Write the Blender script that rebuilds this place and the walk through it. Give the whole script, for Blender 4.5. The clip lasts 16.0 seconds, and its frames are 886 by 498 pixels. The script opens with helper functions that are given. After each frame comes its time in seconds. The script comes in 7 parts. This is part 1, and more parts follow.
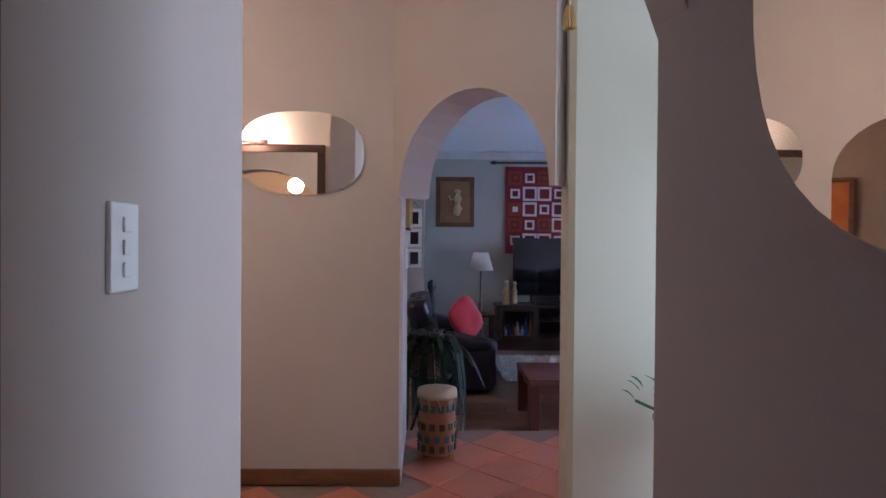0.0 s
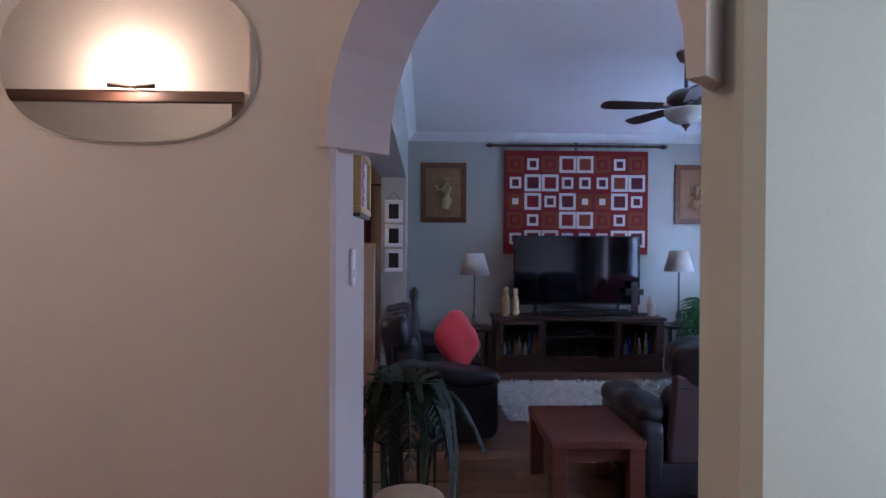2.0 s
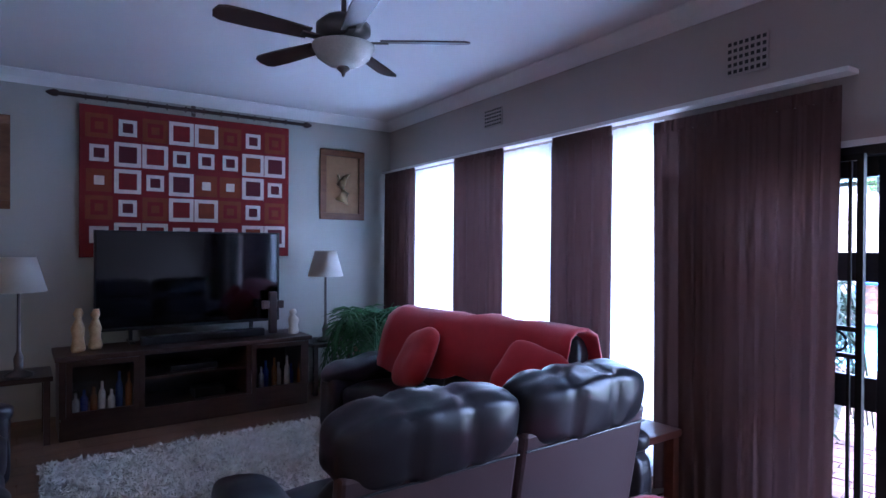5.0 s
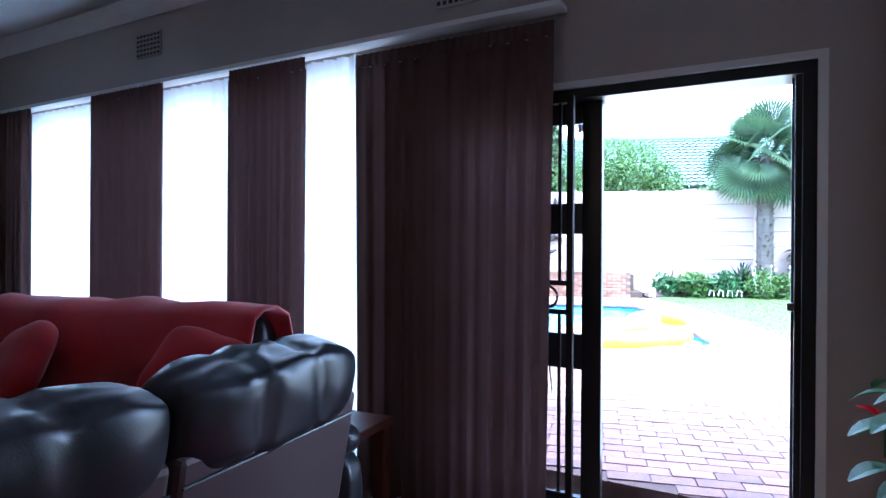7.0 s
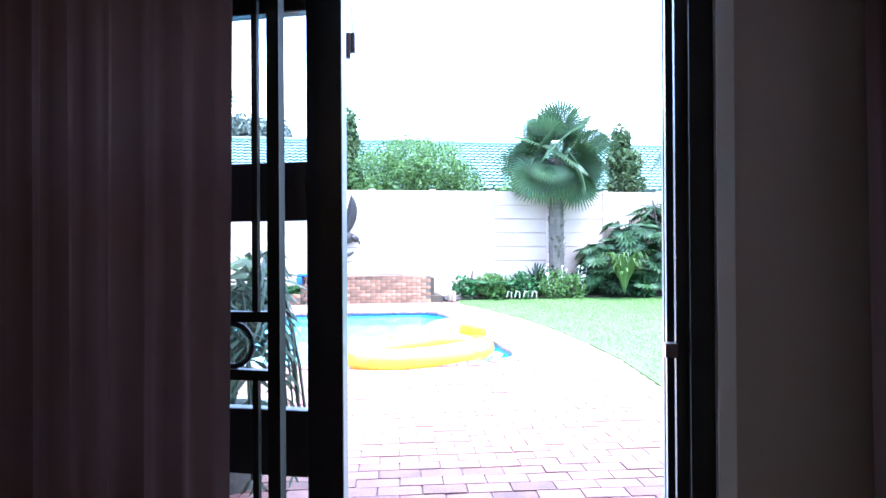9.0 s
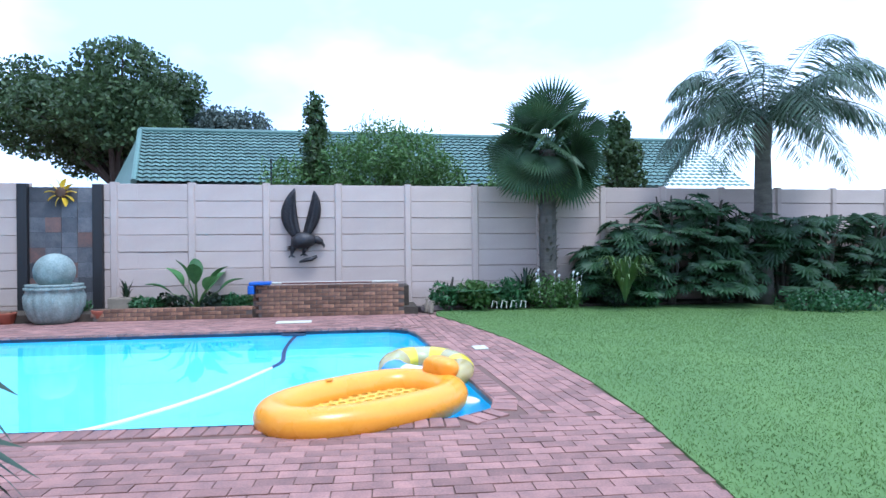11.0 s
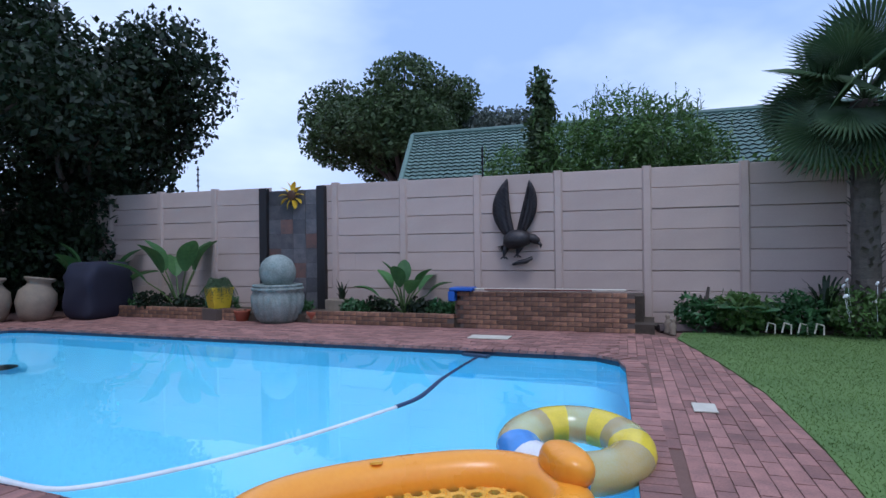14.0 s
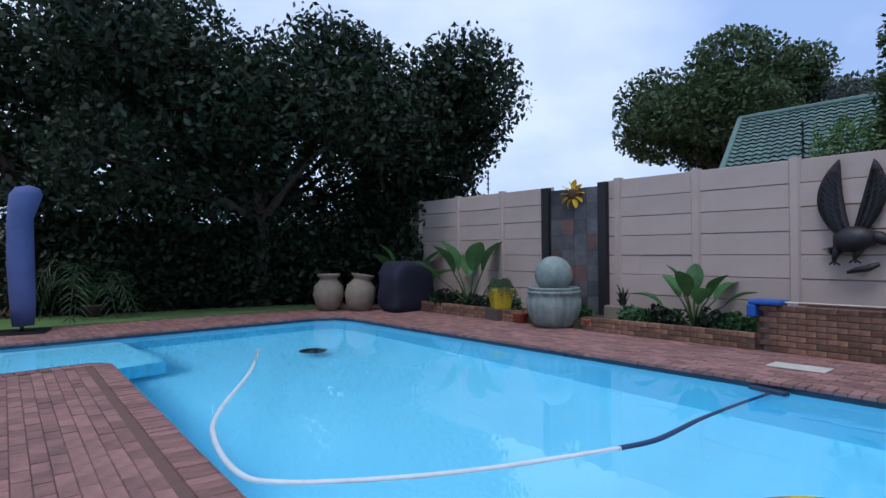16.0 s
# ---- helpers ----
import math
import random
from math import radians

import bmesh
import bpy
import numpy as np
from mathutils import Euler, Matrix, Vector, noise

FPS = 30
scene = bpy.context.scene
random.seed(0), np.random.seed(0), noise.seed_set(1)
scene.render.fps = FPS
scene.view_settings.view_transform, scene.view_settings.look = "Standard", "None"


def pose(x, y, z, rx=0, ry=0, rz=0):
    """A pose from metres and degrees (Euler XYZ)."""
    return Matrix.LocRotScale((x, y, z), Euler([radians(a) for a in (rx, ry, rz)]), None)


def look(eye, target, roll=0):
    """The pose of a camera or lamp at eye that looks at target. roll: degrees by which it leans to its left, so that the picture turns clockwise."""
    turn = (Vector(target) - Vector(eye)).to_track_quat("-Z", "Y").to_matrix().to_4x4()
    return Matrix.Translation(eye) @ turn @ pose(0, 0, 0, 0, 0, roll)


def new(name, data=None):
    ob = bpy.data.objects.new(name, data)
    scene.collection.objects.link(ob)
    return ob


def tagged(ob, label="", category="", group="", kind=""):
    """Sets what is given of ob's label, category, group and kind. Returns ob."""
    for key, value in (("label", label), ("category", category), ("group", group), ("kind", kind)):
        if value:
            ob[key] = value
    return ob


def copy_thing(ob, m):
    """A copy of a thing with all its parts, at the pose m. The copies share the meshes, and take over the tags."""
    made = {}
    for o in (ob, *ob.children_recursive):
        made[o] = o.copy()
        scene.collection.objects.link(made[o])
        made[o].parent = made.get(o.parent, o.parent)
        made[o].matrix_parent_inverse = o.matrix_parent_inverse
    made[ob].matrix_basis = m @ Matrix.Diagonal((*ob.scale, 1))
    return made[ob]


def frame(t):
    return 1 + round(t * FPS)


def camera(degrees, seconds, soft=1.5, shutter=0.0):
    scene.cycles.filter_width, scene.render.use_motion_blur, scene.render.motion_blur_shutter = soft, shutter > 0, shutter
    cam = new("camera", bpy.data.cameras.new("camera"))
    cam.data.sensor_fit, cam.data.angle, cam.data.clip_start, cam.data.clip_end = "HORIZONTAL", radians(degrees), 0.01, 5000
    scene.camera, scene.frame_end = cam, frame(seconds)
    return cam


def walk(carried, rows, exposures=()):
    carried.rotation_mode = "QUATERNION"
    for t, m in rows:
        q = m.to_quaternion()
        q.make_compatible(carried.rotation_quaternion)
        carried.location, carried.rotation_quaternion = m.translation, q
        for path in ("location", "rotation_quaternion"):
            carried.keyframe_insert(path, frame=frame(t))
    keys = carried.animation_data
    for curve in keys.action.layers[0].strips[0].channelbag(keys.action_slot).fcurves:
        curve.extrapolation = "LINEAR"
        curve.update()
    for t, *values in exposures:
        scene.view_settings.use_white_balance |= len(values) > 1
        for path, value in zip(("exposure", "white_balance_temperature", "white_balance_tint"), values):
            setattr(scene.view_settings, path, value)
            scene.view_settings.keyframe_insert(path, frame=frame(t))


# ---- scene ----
cam = camera(73.62, 16.0)
ROWS = [
    (0, 0.001, -0.000, 1.607, -0.90, -0.56, -0.46),
    (0.5, 0.032, 0.395, 1.601, -0.90, -0.68, -0.09),
    (1, 0.062, 0.795, 1.604, -1.14, -0.68, -0.38),
    (1.5, 0.071, 1.202, 1.594, -1.45, -0.64, -0.27),
    (2, 0.077, 1.610, 1.595, -1.88, -0.57, -0.27),
    (2.5, 0.140, 1.977, 1.603, -2.79, -0.58, -0.46),
    (3, 0.191, 2.296, 1.613, -5.79, -0.56, -0.44),
    (3.5, 0.293, 2.597, 1.607, -11.92, -0.39, -0.40),
    (4, 0.417, 2.852, 1.596, -19.98, -0.38, -0.34),
    (4.5, 0.563, 3.087, 1.618, -27.90, -0.44, -0.35),
    (5, 0.719, 3.307, 1.593, -35.64, -0.46, -0.37),
    (7.5, 1.597, 3.936, 1.327, -71.48, -0.07, -0.13),
    (8, 1.952, 3.953, 1.330, -76.14, -0.02, 0.08),
    (8.5, 2.390, 3.926, 1.330, -80.49, -0.01, 0.09),
    (9, 2.752, 3.945, 1.336, -84.07, 0.15, 0.35),
    (9.5, 3.157, 3.902, 1.338, -84.97, 0.08, 0.46),
    (10, 3.578, 3.907, 1.386, -85.33, -0.13, 0.43),
    (12.5, 5.882, 3.547, 1.500, -80.79, -0.50, 0.78),
    (13, 6.288, 3.435, 1.491, -73.44, -0.44, 0.80),
    (13.5, 6.637, 3.328, 1.496, -65.45, -0.31, 0.79),
    (14, 6.934, 3.205, 1.508, -57.26, -0.14, 0.72),
    (14.5, 7.255, 3.134, 1.493, -49.51, -0.05, 0.75),
    (15, 7.583, 3.105, 1.504, -41.73, 0.06, 0.62),
    (15.5, 7.800, 3.102, 1.517, -34.38, 0.14, 0.58),
    (16, 8.085, 3.131, 1.535, -26.22, 0.17, 0.57),
]
EXPOSURES = [(0, 4.95, 5050, 19), (2.0, 4.9, 4900, 18), (3.5, 4.85, 4900, 20), (5.2, 4.5, 4850, 20), (7.3, 3.9, 4950, 7), (8.5, 3.95, 5050, 7), (9.3, 3.15, 5100, 6), (10.2, 2.05, 5100, 3), (12.3, 0.5, 5100, 10), (13.5, 0.2, 5100, 14), (14.2, 0.05, 5450, 12), (15.0, -0.25, 5450, 11), (16, 0.0, 5600, 10)]
walk(cam, [(t, pose(x, y, z, 90 + pitch, roll, yaw)) for t, x, y, z, yaw, pitch, roll in ROWS], EXPOSURES)

# ---- world, sun, large lights ----
world = bpy.data.worlds.new("sky")
scene.world = world
world.use_nodes = True
wn, wl = world.node_tree.nodes, world.node_tree.links
wn.clear()
sky = wn.new("ShaderNodeTexSky")
sky.sky_type, sky.sun_disc, sky.sun_elevation, sky.sun_rotation = "NISHITA", False, radians(66), radians(233)
sky.air_density, sky.dust_density = 1.4, 2.0
wcoord = wn.new("ShaderNodeTexCoord")
wmap = wn.new("ShaderNodeMapping")
wmap.inputs["Scale"].default_value = (1.0, 1.0, 2.2)
wnoise = wn.new("ShaderNodeTexNoise")
wnoise.inputs["Scale"].default_value, wnoise.inputs["Detail"].default_value, wnoise.inputs["Roughness"].default_value = 1.7, 5.0, 0.5
wramp = wn.new("ShaderNodeValToRGB")
wramp.color_ramp.elements[0].position, wramp.color_ramp.elements[0].color = 0.38, (4.3, 5.6, 8.6, 1)
wramp.color_ramp.elements[1].position, wramp.color_ramp.elements[1].color = 0.62, (8.8, 9.4, 11.0, 1)
wmix = wn.new("ShaderNodeMixRGB")
wmix.inputs["Fac"].default_value = 0.85
wback = wn.new("ShaderNodeBackground")
wback.inputs["Strength"].default_value = 0.1
wout = wn.new("ShaderNodeOutputWorld")
wl.new(wcoord.outputs["Generated"], wmap.inputs["Vector"])
wl.new(wmap.outputs["Vector"], wnoise.inputs["Vector"])
wl.new(wnoise.outputs["Fac"], wramp.inputs["Fac"])
wl.new(sky.outputs["Color"], wmix.inputs["Color1"])
wl.new(wramp.outputs["Color"], wmix.inputs["Color2"])
wl.new(wmix.outputs["Color"], wback.inputs["Color"])
wl.new(wback.outputs["Background"], wout.inputs["Surface"])

sun_data = bpy.data.lights.new("sun", "SUN")
sun_data.energy, sun_data.angle, sun_data.color = 1.15, radians(16), (1.0, 0.95, 0.88)
sun = new("sun", sun_data)
sun.matrix_basis = look((0, 0, 30), (4, 3, 18.8))


def area_lamp(name, m, sx, sy, watts, colour):
    data = bpy.data.lights.new(name, "AREA")
    data.shape, data.size, data.size_y, data.energy, data.color = "RECTANGLE", sx, sy, watts, colour
    ob = new(name, data)
    ob.matrix_basis = m
    return ob


# the window wall of the lounge stands a little askew: local y runs along it, local x points out
WALL_M = pose(4.05, 3.5, 0, 0, 0, -4.14)
# the garden wall: local x runs along it towards the far corner, local y points at the garden
GW_A = math.degrees(math.atan2(1.0, -0.2436))
G = 0.17     # level of the patio
FZ = 0.27    # level of the entrance hall
CEIL = 3.1
DAY = (0.80, 0.90, 1.0)
# daylight in the three windows and the doorway of the lounge
for u, w in ((5.08, 0.85), (3.5, 0.62), (2.38, 0.42)):
    area_lamp("window_light", WALL_M @ pose(0.13, u, 1.25, 90, 0, 90), w, 2.2, 2.5 * w, DAY)
area_lamp("door_light", WALL_M @ pose(0.35, 0.5, 1.2, 90, 0, 90), 0.8, 1.9, 1.4, DAY)
# added area lamp for unseen daylight at the hall's right end; no opening built
area_lamp("hall_day_fill", pose(2.55, 1.9, 1.7, 90, 0, 90), 1.1, 2.0, 1.75, (0.95, 1.0, 0.97))
# point light added for the hall's warm glow, whose source is unseen
lamp_data = bpy.data.lights.new("hall_warm_glow", "POINT")
lamp_data.energy, lamp_data.color, lamp_data.shadow_soft_size = 1.1, (1.0, 0.70, 0.40), 0.015
new("hall_warm_glow", lamp_data).location = (-1.45, 1.83, 2.45)
# added warm fill for the dining room, with no fixture behind it
din_data = bpy.data.lights.new("dining_warm_fill", "POINT")
din_data.energy, din_data.color, din_data.shadow_soft_size = 1.0, (1.0, 0.62, 0.32), 0.12
new("dining_warm_fill", din_data).location = (-2.2, 6.4, 2.5)
# weak fill added in the unseen end of the passage, no fixture there
cor_data = bpy.data.lights.new("passage_fill", "POINT")
cor_data.energy, cor_data.color, cor_data.shadow_soft_size = 0.15, (1.0, 0.85, 0.75), 0.15
new("passage_fill", cor_data).location = (0.0, -1.0, 2.75)


# ---- materials ----
def mat(name, base, rough=0.6, metal=0.0, second=None, scale=8.0, fine=90.0, bump=0.15, spec=0.5, var=0.0, island=0.0, coord="Object", stretch=(1, 1, 1), coat=0.0, sheen=0.0, trans=0.0):
    """Two colours mixed by coarse and fine noise, with relief; var and island shift the brightness from piece to piece."""
    m = bpy.data.materials.new(name)
    m.use_nodes = True
    n, l = m.node_tree.nodes, m.node_tree.links
    p = n["Principled BSDF"]
    second = second or tuple(min(1, c * 0.82) for c in base)
    co = n.new("ShaderNodeTexCoord")
    mp = n.new("ShaderNodeMapping")
    mp.inputs["Scale"].default_value = stretch
    l.new(co.outputs[coord], mp.inputs["Vector"])
    a, b = n.new("ShaderNodeTexNoise"), n.new("ShaderNodeTexNoise")
    a.inputs["Scale"].default_value, a.inputs["Detail"].default_value = scale, 4
    b.inputs["Scale"].default_value, b.inputs["Detail"].default_value = fine, 3
    for t in (a, b):
        l.new(mp.outputs["Vector"], t.inputs["Vector"])
    add = n.new("ShaderNodeMath")
    add.operation = "MULTIPLY_ADD"
    add.inputs[1].default_value = 0.4
    l.new(b.outputs["Fac"], add.inputs[0])
    mul = n.new("ShaderNodeMath")
    mul.operation = "MULTIPLY"
    mul.inputs[1].default_value = 0.6
    l.new(a.outputs["Fac"], mul.inputs[0])
    l.new(mul.outputs[0], add.inputs[2])
    ramp = n.new("ShaderNodeValToRGB")
    ramp.color_ramp.elements[0].position, ramp.color_ramp.elements[0].color = 0.36, (*second, 1)
    ramp.color_ramp.elements[1].position, ramp.color_ramp.elements[1].color = 0.64, (*base, 1)
    l.new(add.outputs[0], ramp.inputs["Fac"])
    out = ramp.outputs["Color"]
    if var or island:
        src = n.new("ShaderNodeObjectInfo").outputs["Random"] if var else n.new("ShaderNodeNewGeometry").outputs["Random Per Island"]
        k = var or island
        mr = n.new("ShaderNodeMapRange")
        mr.inputs["To Min"].default_value, mr.inputs["To Max"].default_value = 1 - k, 1 + k
        l.new(src, mr.inputs["Value"])
        hsv = n.new("ShaderNodeHueSaturation")
        l.new(mr.outputs["Result"], hsv.inputs["Value"])
        l.new(out, hsv.inputs["Color"])
        out = hsv.outputs["Color"]
    l.new(out, p.inputs["Base Color"])
    rr = n.new("ShaderNodeMapRange")
    rr.inputs["To Min"].default_value, rr.inputs["To Max"].default_value = max(0.02, rough - 0.08), min(1, rough + 0.08)
    l.new(a.outputs["Fac"], rr.inputs["Value"])
    l.new(rr.outputs["Result"], p.inputs["Roughness"])
    p.inputs["Metallic"].default_value = metal
    p.inputs["Specular IOR Level"].default_value = spec
    p.inputs["Coat Weight"].default_value = coat
    p.inputs["Sheen Weight"].default_value = sheen
    p.inputs["Transmission Weight"].default_value = trans
    if bump:
        bn = n.new("ShaderNodeBump")
        bn.inputs["Strength"].default_value, bn.inputs["Distance"].default_value = bump, 0.01
        l.new(add.outputs[0], bn.inputs["Height"])
        l.new(bn.outputs["Normal"], p.inputs["Normal"])
    return m


def leafy(name, base, second, rough=0.5, through_it=0.25, island=0.3):
    """Leaves: coloured leaf by leaf, and letting some light through."""
    m = mat(name, base, rough, second=second, scale=1.2, fine=14, bump=0, island=island, spec=0.35)
    n, l = m.node_tree.nodes, m.node_tree.links
    tr = n.new("ShaderNodeBsdfTranslucent")
    mix = n.new("ShaderNodeMixShader")
    mix.inputs["Fac"].default_value = through_it
    p = n["Principled BSDF"]
    l.new(p.inputs["Base Color"].links[0].from_socket, tr.inputs["Color"])
    l.new(p.outputs["BSDF"], mix.inputs[1])
    l.new(tr.outputs["BSDF"], mix.inputs[2])
    l.new(mix.outputs["Shader"], n["Material Output"].inputs["Surface"])
    return m


def cloth_through(name, colour, share):
    m = bpy.data.materials.new(name)
    m.use_nodes = True
    n, l = m.node_tree.nodes, m.node_tree.links
    p = n["Principled BSDF"]
    p.inputs["Base Color"].default_value, p.inputs["Roughness"].default_value = (*colour, 1), 0.9
    tr = n.new("ShaderNodeBsdfTranslucent")
    tr.inputs["Color"].default_value = (*colour, 1)
    mix = n.new("ShaderNodeMixShader")
    mix.inputs["Fac"].default_value = share
    l.new(p.outputs["BSDF"], mix.inputs[1])
    l.new(tr.outputs["BSDF"], mix.inputs[2])
    l.new(mix.outputs["Shader"], n["Material Output"].inputs["Surface"])
    return m


def glowing(name, colour, strength):
    m = bpy.data.materials.new(name)
    m.use_nodes = True
    p = m.node_tree.nodes["Principled BSDF"]
    p.inputs["Base Color"].default_value = (*colour, 1)
    p.inputs["Emission Color"].default_value, p.inputs["Emission Strength"].default_value = (*colour, 1), strength
    return m


def glass(name, colour=(1, 1, 1), rough=0.0):
    m = bpy.data.materials.new(name)
    m.use_nodes = True
    p = m.node_tree.nodes["Principled BSDF"]
    p.inputs["Base Color"].default_value, p.inputs["Roughness"].default_value = (*colour, 1), rough
    p.inputs["Transmission Weight"].default_value, p.inputs["IOR"].default_value = 1.0, 1.45
    return m


PLASTER = mat("wall_plaster", (0.47, 0.41, 0.37), 0.75, second=(0.44, 0.38, 0.34), scale=1.3, fine=120, bump=0.06)
PLASTER_GREEN = mat("sage_plaster", (0.48, 0.47, 0.39), 0.75, second=(0.45, 0.44, 0.36), scale=1.3, fine=120, bump=0.06)
PLASTER_GREY = mat("grey_plaster", (0.46, 0.46, 0.41), 0.7, second=(0.43, 0.43, 0.38), scale=1.3, fine=120, bump=0.06)
PLASTER_OCHRE = mat("ochre_plaster", (0.45, 0.32, 0.20), 0.75, scale=1.5, fine=120, bump=0.06)
CEILING = mat("ceiling_paint", (0.80, 0.80, 0.80), 0.8, second=(0.77, 0.77, 0.77), scale=1.0, fine=80, bump=0.04)
WHITE = mat("white_paint", (0.82, 0.82, 0.80), 0.45, second=(0.78, 0.78, 0.76), scale=3, bump=0.03)
TERRACOTTA = mat("terracotta_tile", (0.50, 0.17, 0.09), 0.38, second=(0.40, 0.125, 0.065), scale=5, fine=60, bump=0.08, var=0.12)
GROUT = mat("grout", (0.27, 0.18, 0.13), 0.9, scale=20, bump=0.2)
PLANK = mat("laminate_plank", (0.22, 0.115, 0.065), 0.38, second=(0.12, 0.06, 0.035), scale=3, fine=40, bump=0.05, var=0.25, stretch=(1, 9, 9))
WOOD_DARK = mat("dark_wood", (0.055, 0.026, 0.018), 0.35, second=(0.03, 0.014, 0.010), scale=4, fine=50, bump=0.06, stretch=(1, 6, 6))
WOOD_RED = mat("mahogany", (0.16, 0.045, 0.025), 0.35, second=(0.09, 0.025, 0.015), scale=4, fine=50, bump=0.05, stretch=(1, 6, 6))
WOOD_FRAME = mat("picture_wood", (0.20, 0.085, 0.035), 0.45, second=(0.13, 0.05, 0.02), scale=6, fine=60, bump=0.08, stretch=(1, 5, 5))
CORK = mat("cork_board", (0.33, 0.19, 0.09), 0.8, second=(0.27, 0.145, 0.065), scale=14, fine=150, bump=0.2)
IVORY = mat("carved_ivory_resin", (0.62, 0.46, 0.25), 0.5, second=(0.45, 0.30, 0.14), scale=20, bump=0.2)
LEATHER = mat("black_leather", (0.022, 0.020, 0.026), 0.33, second=(0.014, 0.013, 0.017), scale=6, fine=220, bump=0.12, spec=0.45)
LEATHER_BACK = mat("brown_leatherette", (0.085, 0.048, 0.050), 0.5, second=(0.07, 0.04, 0.042), scale=4, fine=220, bump=0.08)
RED_CLOTH = mat("red_cloth", (0.52, 0.02, 0.03), 0.9, second=(0.42, 0.014, 0.022), scale=9, fine=260, bump=0.2, sheen=0.3)
CURTAIN = cloth_through("plum_curtain", (0.12, 0.066, 0.060), 0.22)
SHEER = cloth_through("sheer_curtain", (0.88, 0.92, 0.95), 0.42)
RUG = mat("shaggy_rug", (0.80, 0.78, 0.74), 0.95, second=(0.62, 0.60, 0.55), scale=16, fine=160, bump=0.8)
BLACK = mat("black_plastic", (0.012, 0.012, 0.013), 0.35, bump=0.02)
SCREEN = mat("tv_screen", (0.006, 0.006, 0.008), 0.02, bump=0.0, spec=0.7)
IRON = mat("black_iron", (0.015, 0.014, 0.014), 0.45, metal=0.6, bump=0.1)
ALU = mat("dark_aluminium", (0.022, 0.022, 0.025), 0.35, metal=0.3, bump=0.02)
PEWTER = mat("pewter", (0.16, 0.14, 0.13), 0.35, metal=0.8, bump=0.1)
BRASS = mat("gilt", (0.62, 0.45, 0.18), 0.35, metal=0.7, bump=0.1)
SHADE = cloth_through("lamp_shade", (0.80, 0.76, 0.70), 0.45)
MILK = mat("milk_glass", (0.75, 0.74, 0.70), 0.25, bump=0.0)
MIRROR = mat("mirror_glass", (0.92, 0.93, 0.92), 0.02, metal=1.0, second=(0.92, 0.93, 0.92), bump=0.0)
MIRROR.node_tree.nodes["Principled BSDF"].inputs["Roughness"].links and MIRROR.node_tree.links.remove(MIRROR.node_tree.nodes["Principled BSDF"].inputs["Roughness"].links[0])
MIRROR.node_tree.nodes["Principled BSDF"].inputs["Roughness"].default_value = 0.01
PANE = glass("window_pane")
CREAM = mat("cream_paint", (0.62, 0.58, 0.48), 0.6, bump=0.1)
GREEN_LEAF = leafy("house_plant_leaf", (0.06, 0.15, 0.05), (0.03, 0.085, 0.03))
PALM_LEAF = leafy("palm_leaf", (0.075, 0.125, 0.055), (0.04, 0.075, 0.035))
FEATHER_LEAF = leafy("feather_palm_leaf", (0.085, 0.125, 0.075), (0.05, 0.08, 0.055))
# near-black base; on the garden corner trees it also carries the deep shade
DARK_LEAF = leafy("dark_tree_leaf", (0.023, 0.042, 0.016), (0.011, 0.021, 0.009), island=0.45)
TREE_LEAF = leafy("tree_leaf", (0.085, 0.125, 0.045), (0.045, 0.075, 0.03), island=0.35)
BUSH_LEAF = leafy("bush_leaf", (0.11, 0.19, 0.05), (0.06, 0.12, 0.03), island=0.35)
GREY_LEAF = leafy("grey_tree_leaf", (0.13, 0.16, 0.13), (0.08, 0.10, 0.085))
STRAP_LEAF = leafy("strap_leaf", (0.13, 0.19, 0.05), (0.07, 0.13, 0.04))
BANANA_LEAF = leafy("broad_leaf", (0.09, 0.20, 0.06), (0.05, 0.13, 0.04))
BARK = mat("bark", (0.09, 0.07, 0.055), 0.9, second=(0.05, 0.038, 0.03), scale=6, fine=40, bump=0.8, stretch=(1, 1, 0.3))
PALM_BARK = mat("palm_bark", (0.13, 0.11, 0.09), 0.9, second=(0.07, 0.058, 0.05), scale=4, fine=30, bump=0.7, stretch=(1, 1, 3))
GRASS_M = leafy("grass_blades", (0.14, 0.225, 0.06), (0.11, 0.18, 0.048), rough=0.7, island=0.22)
SOIL = mat("soil", (0.07, 0.05, 0.035), 0.95, second=(0.04, 0.03, 0.02), scale=10, fine=60, bump=0.6)
LAWN = mat("lawn", (0.125, 0.205, 0.055), 0.95, second=(0.09, 0.16, 0.042), scale=1.1, fine=120, bump=0.5)
PAVER = mat("clay_paver", (0.34, 0.17, 0.14), 0.75, second=(0.20, 0.105, 0.09), scale=7, fine=70, bump=0.25, var=0.28)
PAVER_J = mat("clay_paver_field", (0.34, 0.17, 0.14), 0.75, second=(0.20, 0.105, 0.09), scale=7, fine=70, bump=0.25, island=0.28)
BED_JOINT = mat("paver_bedding", (0.17, 0.095, 0.075), 0.95, scale=15, bump=0.4)
BRICK_M = mat("garden_brick", (0.33, 0.17, 0.09), 0.85, second=(0.10, 0.055, 0.045), scale=7, fine=60, bump=0.5, var=0.42)
MORTAR = mat("mortar", (0.11, 0.085, 0.07), 0.95, scale=25, bump=0.4)
PRECAST = mat("precast_panel", (0.52, 0.405, 0.345), 0.85, second=(0.45, 0.345, 0.295), scale=1.6, fine=80, bump=0.2, var=0.06)
SLATE = mat("slate", (0.12, 0.11, 0.11), 0.45, second=(0.06, 0.06, 0.065), scale=5, fine=40, bump=0.4, var=0.5)
SLATE_RED = mat("rust_slate", (0.20, 0.10, 0.075), 0.5, second=(0.10, 0.07, 0.06), scale=5, fine=40, bump=0.4, var=0.2)
